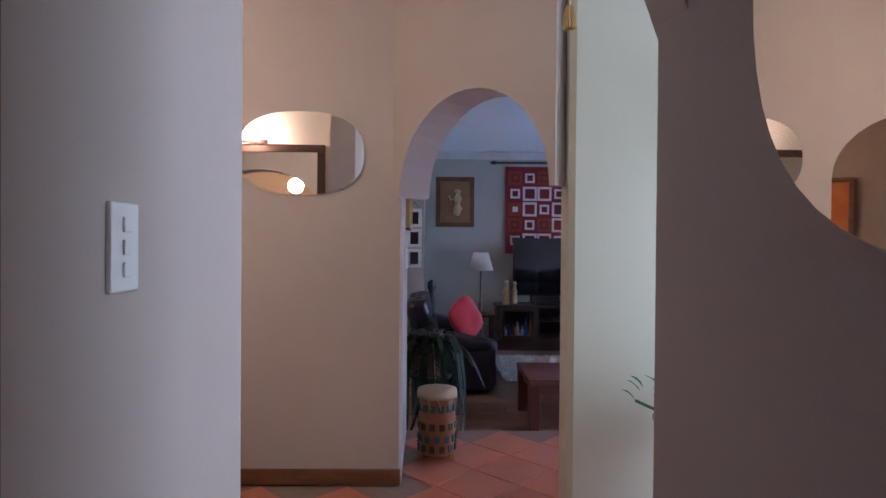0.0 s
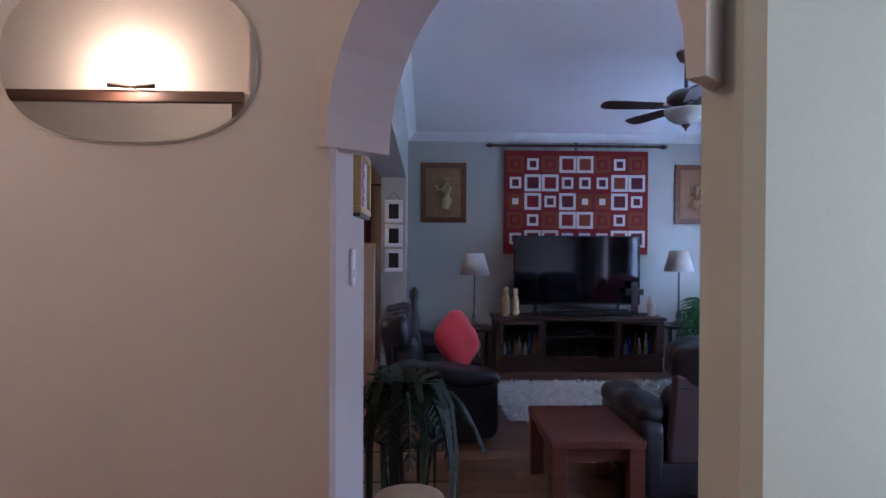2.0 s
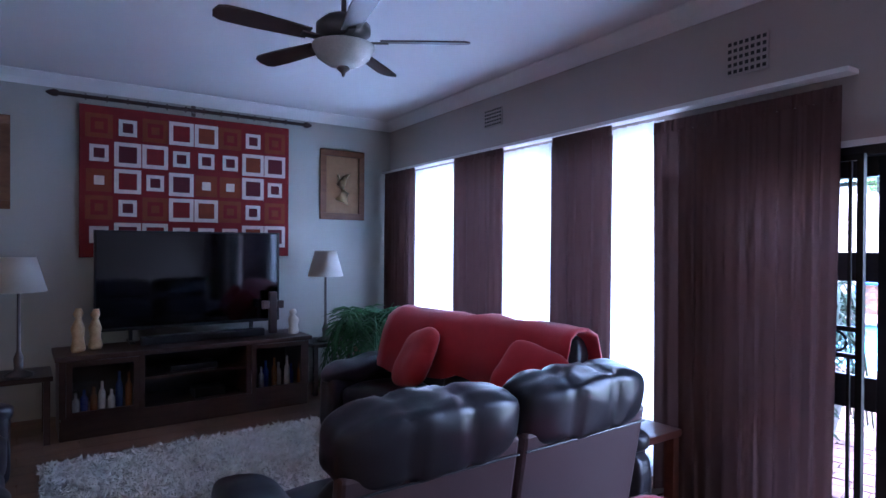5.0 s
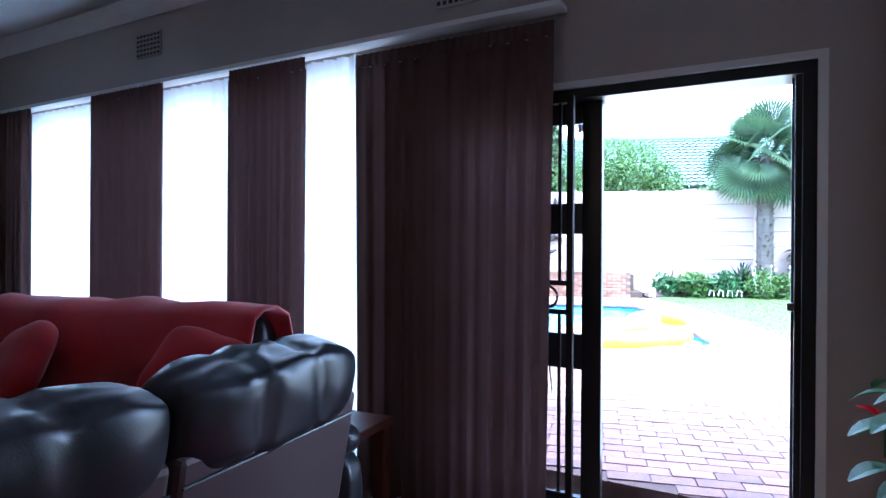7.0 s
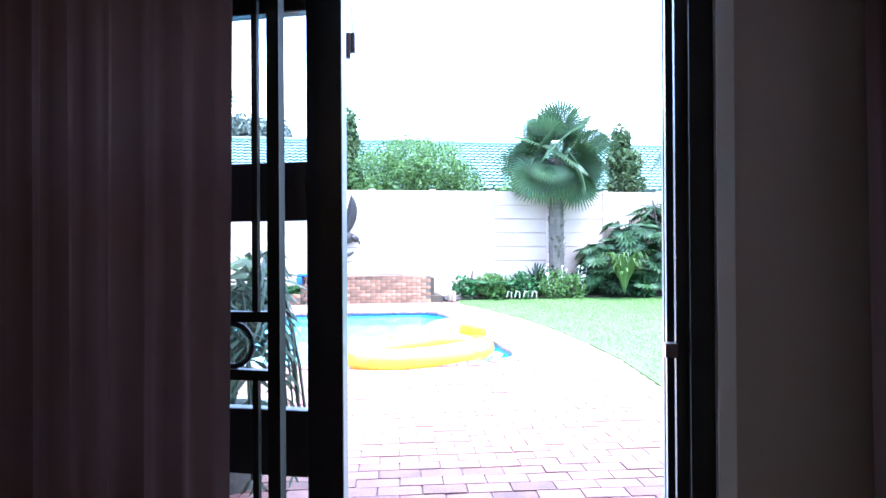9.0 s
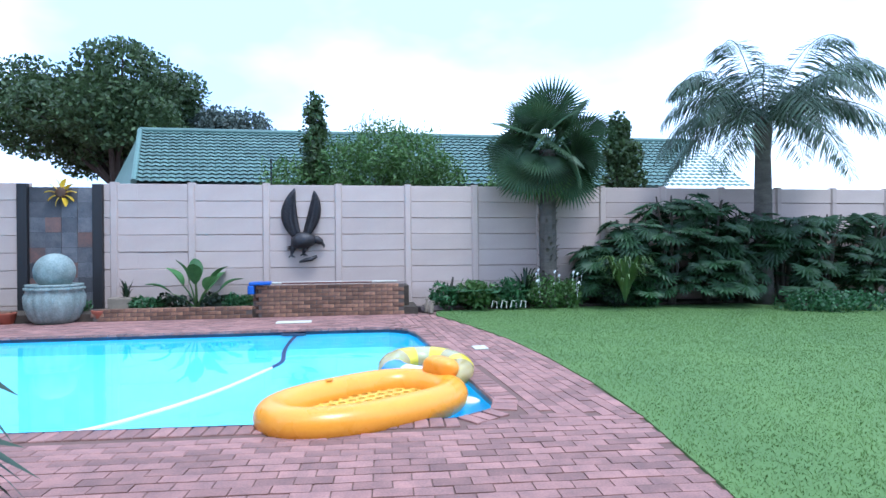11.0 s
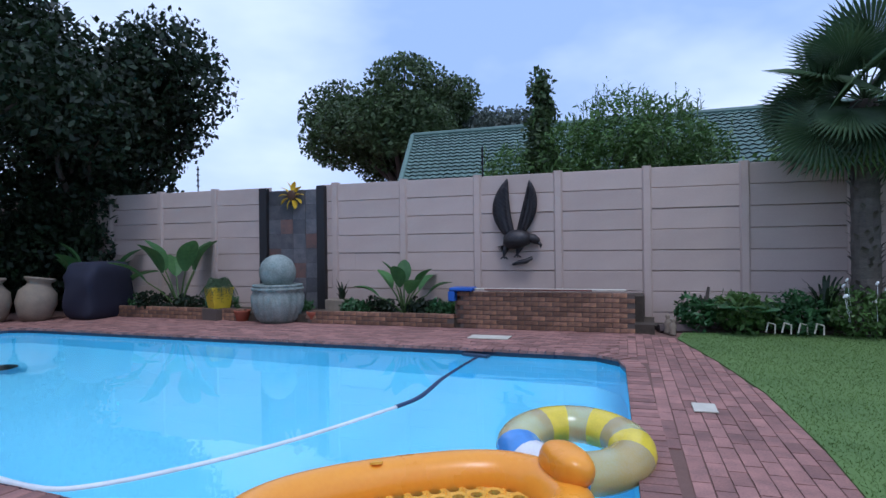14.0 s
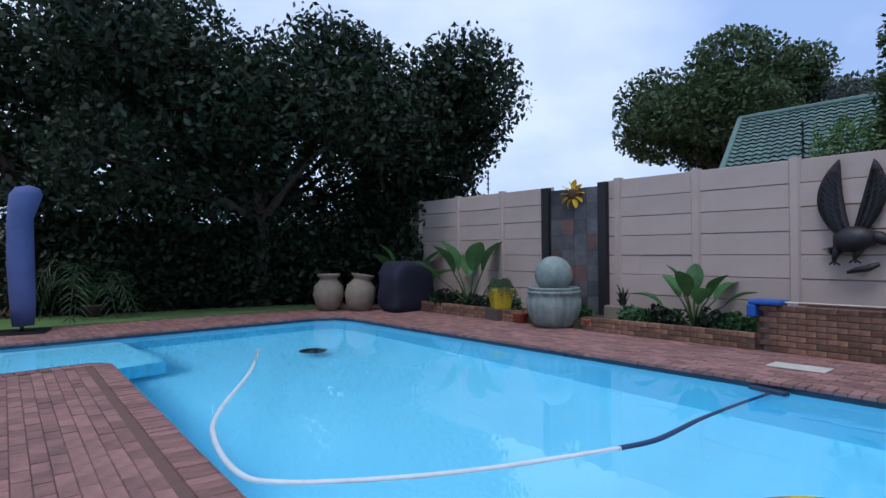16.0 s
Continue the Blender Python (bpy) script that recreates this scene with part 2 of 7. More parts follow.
TIMBER_BLACK = mat("black_timber", (0.018, 0.016, 0.017), 0.6, bump=0.2)
POOL_M = mat("pool_marbelite", (0.26, 0.74, 0.95), 0.6, second=(0.23, 0.70, 0.93), scale=0.8, fine=30, bump=0.05)
POOL_TILE = mat("dark_waterline_tile", (0.03, 0.05, 0.09), 0.3, scale=10, bump=0.05)
ROOF_M = mat("green_roof_tile", (0.11, 0.18, 0.15), 0.6, second=(0.075, 0.13, 0.11), scale=1.0, fine=12, bump=0.2, island=0.15)
FLOAT_M = mat("orange_vinyl", (0.88, 0.36, 0.03), 0.28, second=(0.84, 0.32, 0.022), scale=3, fine=40, bump=0.03)
FLOAT_NET = mat("yellow_net", (0.85, 0.45, 0.05), 0.5, bump=0.1)
STONE_GREY = mat("weathered_concrete", (0.30, 0.34, 0.31), 0.85, second=(0.15, 0.19, 0.175), scale=5, fine=40, bump=0.35)
CLAY_POT = mat("buff_clay", (0.27, 0.215, 0.155), 0.85, second=(0.19, 0.15, 0.11), scale=6, bump=0.3)
REDPOT = mat("red_clay", (0.33, 0.09, 0.05), 0.8, bump=0.2)
YELLOW = mat("yellow_glaze", (0.72, 0.52, 0.03), 0.4, bump=0.05)
NAVY = mat("navy_canvas", (0.016, 0.017, 0.035), 0.85, second=(0.011, 0.012, 0.026), scale=5, fine=120, bump=0.3)
BLUE_CANVAS = mat("blue_canvas", (0.10, 0.13, 0.30), 0.85, second=(0.075, 0.10, 0.24), scale=4, fine=120, bump=0.3)
BRONZE = mat("dark_bronze_metal", (0.055, 0.047, 0.047), 0.5, metal=0.4, second=(0.025, 0.022, 0.024), scale=15, bump=0.4)
PETAL = mat("yellow_painted_tin", (0.80, 0.52, 0.03), 0.5, bump=0.1)
BROWN_TIN = mat("brown_painted_tin", (0.08, 0.035, 0.015), 0.7, bump=0.4)
HOSE_W = mat("white_hose", (0.80, 0.82, 0.82), 0.45, bump=0.05)
HOSE_B = mat("dark_blue_hose", (0.02, 0.045, 0.12), 0.45, bump=0.05)
BLUE_PL = mat("blue_plastic", (0.02, 0.10, 0.42), 0.4, bump=0.05)
FOIL_RED = mat("anthurium_flower", (0.62, 0.015, 0.03), 0.25, bump=0.03)
DRUM_SKIN = mat("drum_hide", (0.42, 0.30, 0.17), 0.6, second=(0.30, 0.20, 0.10), scale=8, bump=0.2)
DRUM_WOOD = mat("carved_drum_wood", (0.34, 0.15, 0.055), 0.45, second=(0.25, 0.10, 0.035), scale=8, bump=0.2)

# pool water: clear surface with small ripples
WATER = bpy.data.materials.new("pool_water")
WATER.use_nodes = True
_n, _l = WATER.node_tree.nodes, WATER.node_tree.links
_p = _n["Principled BSDF"]
_p.inputs["Base Color"].default_value, _p.inputs["Roughness"].default_value = (0.9, 0.98, 1.0, 1), 0.0
_p.inputs["Transmission Weight"].default_value, _p.inputs["IOR"].default_value = 1.0, 1.33
_t, _b = _n.new("ShaderNodeTexNoise"), _n.new("ShaderNodeBump")
_t.inputs["Scale"].default_value, _b.inputs["Strength"].default_value, _b.inputs["Distance"].default_value = 1.5, 0.06, 0.05
_c = _n.new("ShaderNodeTexCoord")
_l.new(_c.outputs["Object"], _t.inputs["Vector"])
_l.new(_t.outputs["Fac"], _b.inputs["Height"])
_l.new(_b.outputs["Normal"], _p.inputs["Normal"])


# ---- building helpers ----
def thing(name, m, label, category, group="", kind=""):
    ob = new(name)
    ob.empty_display_size = 0.1
    ob.matrix_basis = m
    return tagged(ob, label, category, group, kind)


def finish(name, bm, material, smooth=False, bevel=0.0):
    bmesh.ops.recalc_face_normals(bm, faces=bm.faces[:])
    me = bpy.data.meshes.new(name)
    bm.to_mesh(me)
    bm.free()
    me.materials.append(material)
    if smooth:
        me.polygons.foreach_set("use_smooth", [True] * len(me.polygons))
    ob = new(name, me)
    if bevel:
        mod = ob.modifiers.new("bevel", "BEVEL")
        mod.width, mod.segments, mod.limit_method = bevel, 2, "ANGLE"
    return ob


def part(name, bm, material, parent=None, label="", smooth=False, bevel=0.0):
    ob = finish(name, bm, material, smooth, bevel)
    if parent:
        ob.parent = parent
    if label:
        ob["label"] = label
    return ob


def single(name, bm, material, m, label, category, group="", kind="", smooth=False, bevel=0.0):
    ob = finish(name, bm, material, smooth, bevel)
    ob.matrix_basis = m
    return tagged(ob, label, category, group, kind)


def box(bm, x0, x1, y0, y1, z0, z1, m=None):
    v = [bm.verts.new((x, y, z)) for x in (x0, x1) for y in (y0, y1) for z in (z0, z1)]
    for f in ((0, 1, 3, 2), (4, 6, 7, 5), (0, 4, 5, 1), (2, 3, 7, 6), (0, 2, 6, 4), (1, 5, 7, 3)):
        bm.faces.new([v[i] for i in f])
    if m:
        bmesh.ops.transform(bm, matrix=m, verts=v)
    return bm


def boxes(*dims):
    bm = bmesh.new()
    for d in dims:
        box(bm, *d)
    return bm


def lathe(bm, profile, n=24, m=None, lobes=0, depth=0.0):
    rings = []
    for r, z in profile:
        rings.append([bm.verts.new((r * (1 + depth * math.cos(lobes * 2 * math.pi * i / n)) * math.cos(2 * math.pi * i / n), r * (1 + depth * math.cos(lobes * 2 * math.pi * i / n)) * math.sin(2 * math.pi * i / n), z)) for i in range(n)])
    for a, b in zip(rings, rings[1:]):
        for i in range(n):
            bm.faces.new((a[i], a[(i + 1) % n], b[(i + 1) % n], b[i]))
    bm.faces.new(rings[0])
    bm.faces.new(rings[-1])
    if m:
        bmesh.ops.transform(bm, matrix=m, verts=[v for r in rings for v in r])
    return bm


def tube(bm, pts, radius, n=8, closed=False):
    pts = [Vector(p) for p in pts]
    rad = radius if isinstance(radius, (list, tuple)) else [radius] * len(pts)
    rings = []
    k = len(pts)
    for i, p in enumerate(pts):
        a = pts[(i - 1) % k] if closed or i else p
        b = pts[(i + 1) % k] if closed or i < k - 1 else p
        d = (b - a).normalized()
        u = d.cross(Vector((0, 0, 1)))
        u = u.normalized() if u.length > 1e-3 else Vector((1, 0, 0))
        w = u.cross(d)
        rings.append([bm.verts.new(p + rad[i] * (math.cos(2 * math.pi * j / n) * u + math.sin(2 * math.pi * j / n) * w)) for j in range(n)])
    pairs = list(zip(rings, rings[1:])) + ([(rings[-1], rings[0])] if closed else [])
    for a, b in pairs:
        for j in range(n):
            bm.faces.new((a[j], a[(j + 1) % n], b[(j + 1) % n], b[j]))
    if not closed:
        bm.faces.new(rings[0])
        bm.faces.new(rings[-1])
    return bm


def prism(bm, pts, z0, z1, m=None):
    """An upright prism over a plan outline."""
    a = [bm.verts.new((x, y, z0)) for x, y in pts]
    b = [bm.verts.new((x, y, z1)) for x, y in pts]
    bm.faces.new(a)
    bm.faces.new(b)
    for i in range(len(pts)):
        j = (i + 1) % len(pts)
        bm.faces.new((a[i], a[j], b[j], b[i]))
    if m:
        bmesh.ops.transform(bm, matrix=m, verts=a + b)
    return bm


def pillow(bm, sx, sy, sz, m=None, n=8, power=3.0):
    """A soft rounded block, like a stuffed cushion."""
    first = len(bm.verts)
    bmesh.ops.create_cube(bm, size=2.0)
    bm.verts.ensure_lookup_table()
    vs = bm.verts[first:]
    es = list({e for v in vs for e in v.link_edges})
    bmesh.ops.subdivide_edges(bm, edges=es, cuts=n, use_grid_fill=True)
    bm.verts.ensure_lookup_table()
    vs = bm.verts[first:]
    for v in vs:
        k = (abs(v.co.x) ** power + abs(v.co.y) ** power + abs(v.co.z) ** power) ** (1 / power)
        v.co = Vector((v.co.x / k * sx, v.co.y / k * sy, v.co.z / k * sz))
        v.co += 0.012 * noise.noise_vector(v.co * 7)
    if m:
        bmesh.ops.transform(bm, matrix=m, verts=vs)
    return bm


def leaves_mesh(name, centres, size, material, parent, seed, aspect=0.5, droop=0.0, label=""):
    """Many small folded leaves, one four-cornered blade each, round given centres of spread (x, y, z, r)."""
    rng = np.random.default_rng(seed)
    c = np.array(centres, float)
    k = len(c)
    d = rng.normal(size=(k, 3))
    d /= np.linalg.norm(d, axis=1)[:, None]
    d[:, 2] -= droop
    w = np.cross(d, rng.normal(size=(k, 3)))
    w /= np.linalg.norm(w, axis=1)[:, None]
    s = size * rng.uniform(0.6, 1.4, (k, 1))
    p = c[:, :3]
    v = np.stack([p - d * s * 0.5, p + w * s * aspect * 0.5 + d * s * 0.05, p + d * s * 0.5, p - w * s * aspect * 0.5 + d * s * 0.05], 1).reshape(-1, 3)
    me = bpy.data.meshes.new(name)
    me.from_pydata(v.tolist(), [], (np.arange(k * 4).reshape(-1, 4)).tolist())
    me.materials.append(material)
    ob = new(name, me)
    ob.parent = parent
    if label:
        ob["label"] = label
    return ob


def crown_points(blobs, count, seed, shell=0.55):
    """Places for leaves, thick towards the outside of overlapping clumps (x, y, z, rx, ry, rz)."""
    rng = np.random.default_rng(seed)
    b = np.array(blobs, float)
    share = (b[:, 3] * b[:, 4] * b[:, 5]) ** (2 / 3)
    which = rng.choice(len(b), count, p=share / share.sum())
    d = rng.normal(size=(count, 3))
    d /= np.linalg.norm(d, axis=1)[:, None]
    r = (shell + (1.06 - shell) * rng.uniform(0, 1, (count, 1)) ** 0.6) * (1 + 0.18 * np.sin(5 * d[:, :1] + 3 * d[:, 1:2] + which[:, None]))
    return b[which, :3] + d * r * b[which, 3:6]


def frond(bm, base, out, length, rise, leaflet, count=26, width=0.02, hang=0.5, seed=0, drop=0.55):
    """A feather leaf: an arching rib with leaflets on both sides."""
    rng = random.Random(seed)
    out = Vector(out).normalized()
    side = out.cross(Vector((0, 0, 1))).normalized()
    pts = []
    for i in range(count + 1):
        s = i / count
        pts.append(Vector(base) + out * length * (s - 0.18 * s * s) + Vector((0, 0, rise * s - (rise + drop * length) * s ** 2.3)))
    tube(bm, pts[::3], [0.012 * (1 - 0.8 * i / len(pts[::3])) + 0.003 for i in range(len(pts[::3]))], 4)
    for i in range(2, count + 1):
        p = pts[i]
        d = (pts[i] - pts[i - 1]).normalized()
        l = leaflet * math.sin(math.pi * (0.12 + 0.8 * i / count)) * rng.uniform(0.8, 1.15)
        for sgn in (-1, 1):
            q = p + (side * sgn + d * 0.55).normalized() * l + Vector((0, 0, -hang * l * rng.uniform(0.5, 1.2)))
            mid = (p + q) / 2 + Vector((0, 0, 0.10 * l))
            w = d * width
            a = [bm.verts.new(x) for x in (p - w * 0.4, mid - w, q, mid + w)]
            bm.faces.new(a)
    return bm


def fan_leaf(bm, base, out, stalk, radius, blades=22, tilt=0.0, spread=150, roll=0.0):
    """A fan palm leaf: a stalk and a pleated half disc split into blades."""
    out = Vector(out).normalized()
    side = out.cross(Vector((0, 0, 1)))
    side = side.normalized() if side.length > 0.05 else Vector((1, 0, 0))
    tip = Vector(base) + out * stalk
    tube(bm, [base, (Vector(base) + tip) / 2 + Vector((0, 0, 0.04)), tip], 0.012, 4)
    fwd = (out + Vector((0, 0, -tilt))).normalized()
    nrm = side.cross(fwd).normalized()
    side, nrm = side * math.cos(roll) + nrm * math.sin(roll), nrm * math.cos(roll) - side * math.sin(roll)
    c = bm.verts.new(tip)
    for i in range(blades):
        a = radians(-spread + 2 * spread * (i + 0.5) / blades)
        h = radians(spread / blades)
        def at_(ang, r, lift):
            return tip + (fwd * math.cos(ang) + side * math.sin(ang)) * r + nrm * lift
        r = radius * (1 - 0.12 * abs(a) / 2.6)
        p = [bm.verts.new(at_(a - h * 0.95, r * 0.62, -0.012)), bm.verts.new(at_(a, r, -0.10 * r)), bm.verts.new(at_(a + h * 0.95, r * 0.62, -0.012)), bm.verts.new(at_(a, r * 0.6, 0.015))]
        bm.faces.new((c, p[0], p[3]))
        bm.faces.new((c, p[3], p[2]))
        bm.faces.new((p[0], p[1], p[3]))
        bm.faces.new((p[3], p[1], p[2]))
    return bm


def blade_leaf(bm, base, tip, width, bend=0.15, n=6, fold=0.2):
    """A broad leaf with a midrib, from base to tip."""
    base, tip = Vector(base), Vector(tip)
    d = tip - base
    side = d.cross(Vector((0, 0, 1)))
    side = side.normalized() if side.length > 1e-3 else Vector((1, 0, 0))
    up = side.cross(d).normalized()
    rows = []
    for i in range(n + 1):
        s = i / n
        w = width * math.sin(math.pi * (0.04 + 0.94 * s)) ** 0.7
        p = base + d * s + up * bend * d.length * math.sin(math.pi * s)
        rows.append([bm.verts.new(p - side * w / 2 + up * fold * w / 2), bm.verts.new(p), bm.verts.new(p + side * w / 2 + up * fold * w / 2)])
    for a, b in zip(rows, rows[1:]):
        bm.faces.new((a[0], a[1], b[1], b[0]))
        bm.faces.new((a[1], a[2], b[2], b[1]))
    return bm


def arch_outline(x0, x1, spring, rise, top, n=18):
    """The outline, in a wall's own plane, of the wall piece over an arch."""
    cx, rx = (x0 + x1) / 2, (x1 - x0) / 2
    arc = [(cx - rx * math.cos(math.pi * i / n), spring + rise * math.sin(math.pi * i / n)) for i in range(n + 1)]
    return arc + [(x1, top), (x0, top)]


def arch_wall(name, curve, top, thick, m, material, label):
    """The wall over an arch: strips from the curve (local x, z) up to the top, of given thickness to local +y."""
    bm = bmesh.new()
    cols = [[bm.verts.new(p) for p in ((x, 0, z), (x, 0, top), (x, thick, top), (x, thick, z))] for x, z in curve]
    for a, b in zip(cols, cols[1:]):
        for k in range(4):
            if (a[k].co - a[(k + 1) % 4].co).length > 1e-6:
                bm.faces.new((a[k], b[k], b[(k + 1) % 4], a[(k + 1) % 4]))
    bm.faces.new(cols[0])
    bm.faces.new(cols[-1])
    return single(name, bm, material, m, label, "wall", kind="structure")


I = Matrix.Identity(4)


def wall_box(name, dims, material, label, m=I, category="wall", bevel=0.0):
    return single(name, boxes(dims), material, m, label, category, kind="structure", bevel=bevel)


# ---- entrance hall and passage ----
bm = bmesh.new()
prism(bm, [(-4.5, -2.2), (2.6, -2.2), (2.6, 2.6), (1.05, 2.82), (1.05, 4.25), (-0.44, 4.25), (-0.44, 3.5), (-4.5, 3.5)], FZ - 0.27, FZ - 0.012)
single("floor_hall", bm, GROUT, I, "grout bed under terracotta floor tiles", "floor", kind="structure")
# passage walls
bm = bmesh.new()
prism(bm, [(-0.9, -2.2), (-0.585, -2.2), (-0.575, 1.45), (-0.565, 1.74), (-0.58, 1.80), (-0.625, 1.835), (-0.82, 1.835), (-0.82, 1.71), (-0.9, 1.71)], FZ, CEIL)
single("wall_passage_left", bm, PLASTER, I, "beige plaster passage wall with rounded end", "wall", kind="structure")
bm = bmesh.new()
prism(bm, [(0.52, -2.2), (0.9, -2.2), (0.9, 1.36), (0.56, 1.36), (0.505, 1.335), (0.49, 1.29), (0.50, 1.1)], FZ, CEIL)
single("wall_passage_right", bm, PLASTER, I, "beige plaster passage wall with rounded end", "wall", kind="structure")
wall_box("wall_passage_end", (-0.9, 0.9, -2.4, -2.2, FZ, CEIL), PLASTER, "plain plaster wall closing the passage")
wall_box("wall_hall_back_left", (-4.5, -0.9, 1.51, 1.71, FZ, CEIL), PLASTER, "beige plaster hall wall in a warm glow")
wall_box("wall_hall_back_right", (0.9, 2.6, 1.0, 1.2, FZ, CEIL), PLASTER_GREEN, "sage plaster wall of the hall")
# arched head at the end of the passage
arch_wall("wall_passage_arch", [(0.53, 1.85), (0.515, 2.02), (0.45, 2.2), (0.32, 2.35), (0.16, 2.44), (0.0, 2.48), (-0.56, 2.5)][::-1], CEIL, 0.16, pose(0, 1.16, 0), PLASTER, "curved plaster head over the passage opening")
# wall with the oval mirror, and the arch to the dining room
wall_box("wall_mirror", (-1.25, -0.62, 3.275, 3.5, FZ, CEIL), PLASTER, "beige plaster wall carrying an oval mirror")
bm = bmesh.new()
prism(bm, [(-0.62, 3.275), (-0.185, 3.275), (-0.17, 3.29), (-0.185, 4.22), (-0.2, 4.24), (-0.45, 4.24), (-0.45, 3.5), (-0.62, 3.5)], 0.0, CEIL)
single("wall_pier_hall", bm, PLASTER, I, "thick plaster pier between hall and lounge", "wall", kind="structure")
arch_wall("wall_dining_arch", arch_outline(-2.45, -1.25, 1.98, 0.40, CEIL)[:19], CEIL, 0.225, pose(0, 3.275, 0), PLASTER, "beige plaster wall over a round arch to the dining room")
wall_box("wall_hall_left", (-4.5, -2.45, 3.275, 3.5, FZ, CEIL), PLASTER, "beige plaster hall wall")
wall_box("wall_far_left", (-4.7, -4.5, 1.5, 11.0, 0, CEIL), PLASTER_OCHRE, "plain ochre outer wall")
# arch on the diagonal, from the hall down to the lounge
ARCH_M = pose(-0.175, 3.275, 0, 0, 0, -45.3)
arch_wall("wall_lounge_arch", [(-0.06, 1.86)] + arch_outline(0.012, 0.99, 1.86, 0.50, CEIL)[:19] + [(1.02, 1.86)], CEIL, 0.23, ARCH_M @ pose(0, -0.035, 0), PLASTER, "plaster arch between hall and lounge")
bm = bmesh.new()
prism(bm, [(0.575, 2.52), (0.60, 2.50), (2.6, 2.56), (2.6, 2.80), (0.78, 2.80), (0.60, 2.70), (0.575, 2.66)], 0.0, CEIL)
single("wall_sage", bm, PLASTER_GREEN, I, "sage green plaster wall with a wooden sconce", "wall", kind="structure")
wall_box("wall_hall_right", (2.6, 2.8, 1.0, 2.8, FZ, CEIL), PLASTER_GREEN, "sage plaster wall of the hall")
wall_box("baseboard_hall", (-1.25, -0.175, 3.255, 3.2735, FZ, FZ + 0.085), WOOD_FRAME, "terracotta-brown skirting along the hall wall", category="skirting", bevel=0.004)

# ---- lounge shell ----
wall_box("floor_lounge", (-0.5, 5.2, 1.2, 10.0, -0.1, -0.012), GROUT, "dark bed under laminate boards", category="floor")
wall_box("wall_tv", (-0.45, 5.0, 9.73, 9.95, 0, CEIL), PLASTER_GREY, "grey-green plaster wall behind the television")
wall_box("wall_pier_dining", (-0.45, -0.14, 8.9, 9.73, 0, CEIL), PLASTER_GREY, "grey plaster pier with three small hanging frames", bevel=0.01)
wall_box("beam", (-0.45, -0.14, 4.235, 8.9, 2.4, CEIL), PLASTER_GREY, "plastered beam over the wide opening", category="beam")
wall_box("wall_lounge_south", (0.8, 5.0, 2.8, 2.95, 0, CEIL), PLASTER, "plain beige lounge wall")
wall_box("ceiling", (-4.7, 5.05, -2.4, 9.95, CEIL, CEIL + 0.12), CEILING, "white painted ceiling", category="ceiling")
# window wall, with a doorway and a long window band
for nm, d in (("wall_window_south", (0, 0.22, -1.2, 0.0, -0.05, CEIL)), ("wall_window_pier", (0, 0.22, 1.75, 2.1, -0.05, CEIL)), ("wall_window_end", (0, 0.22, 5.62, 6.5, -0.05, CEIL)),
              ("wall_window_head", (0, 0.22, 2.1, 5.62, 2.38, CEIL)), ("wall_door_head", (0, 0.22, 0.0, 1.75, 2.12, CEIL)), ("wall_window_sill", (0, 0.22, 2.1, 5.62, -0.05, 0.18))):
    wall_box(nm, d, PLASTER, "beige plaster wall round the garden windows", WALL_M)


def cornice(name, p, q, inward, z=CEIL):
    """A stepped white cornice from p to q; inward points into the room."""
    p, q = Vector((*p, 0)), Vector((*q, 0))
    n = Vector((*inward, 0)).normalized()
    prof = [(0, 0), (0.11, 0), (0.11, -0.012), (0.085, -0.03), (0.05, -0.06), (0.022, -0.095), (0.012, -0.11), (0, -0.11)]
    bm = bmesh.new()
    a = [bm.verts.new(p + n * (o + 0.002) + Vector((0, 0, z - 0.002 + d))) for o, d in prof]
    b = [bm.verts.new(q + n * (o + 0.002) + Vector((0, 0, z - 0.002 + d))) for o, d in prof]
    for i in range(len(prof)):
        j = (i + 1) % len(prof)
        bm.faces.new((a[i], a[j], b[j], b[i]))
    bm.faces.new(a)
    bm.faces.new(b)
    single(name, bm, WHITE, I, "white moulded ceiling cornice", "cornice", kind="structure")


cornice("trim_cornice_tv", (-0.14, 9.73), (4.5, 9.73), (0, -1))
cornice("trim_cornice_left", (-0.14, 4.3), (-0.14, 9.73), (1, 0))
_e = WALL_M @ Vector((0, 6.3, 0))
_s = WALL_M @ Vector((0, -0.7, 0))
cornice("trim_cornice_window", (_s.x, _s.y), (_e.x, _e.y), (-1, 0.07))
cornice("trim_cornice_hall", (-2.45, 3.275), (-0.2, 3.275), (0, -1))
_a = ARCH_M @ Vector((0, -0.012, 0))
_b = ARCH_M @ Vector((1.05, -0.012, 0))
cornice("trim_cornice_arch", (_a.x, _a.y), (_b.x, _b.y), (-0.7, -0.7))
cornice("trim_cornice_sage", (0.58, 2.51), (2.6, 2.56), (0, -1))
# dining room
wall_box("floor_dining", (-4.5, -0.45, 3.5, 10.0, -0.1, -0.008), TERRACOTTA, "shiny terracotta dining room floor", category="floor")
wall_box("wall_dining_left_part", (-4.5, -2.05, 9.73, 9.95, 0, CEIL), PLASTER_OCHRE, "ochre dining room wall")
wall_box("wall_dining_right_part", (-1.1, -0.45, 9.73, 9.95, 0, CEIL), PLASTER_OCHRE, "ochre dining room wall")
wall_box("wall_dining_head", (-2.05, -1.1, 9.73, 9.95, 2.25, CEIL), PLASTER_OCHRE, "ochre dining room wall over the glazed door")
wall_box("wall_low_divider", (-1.15, -0.5, 8.6, 8.75, 0, 1.58), PLASTER_OCHRE, "ochre chest-high divider wall in the dining room", bevel=0.01)
cornice("trim_cornice_dining", (-4.5, 9.73), (-0.45, 9.73), (0, -1))

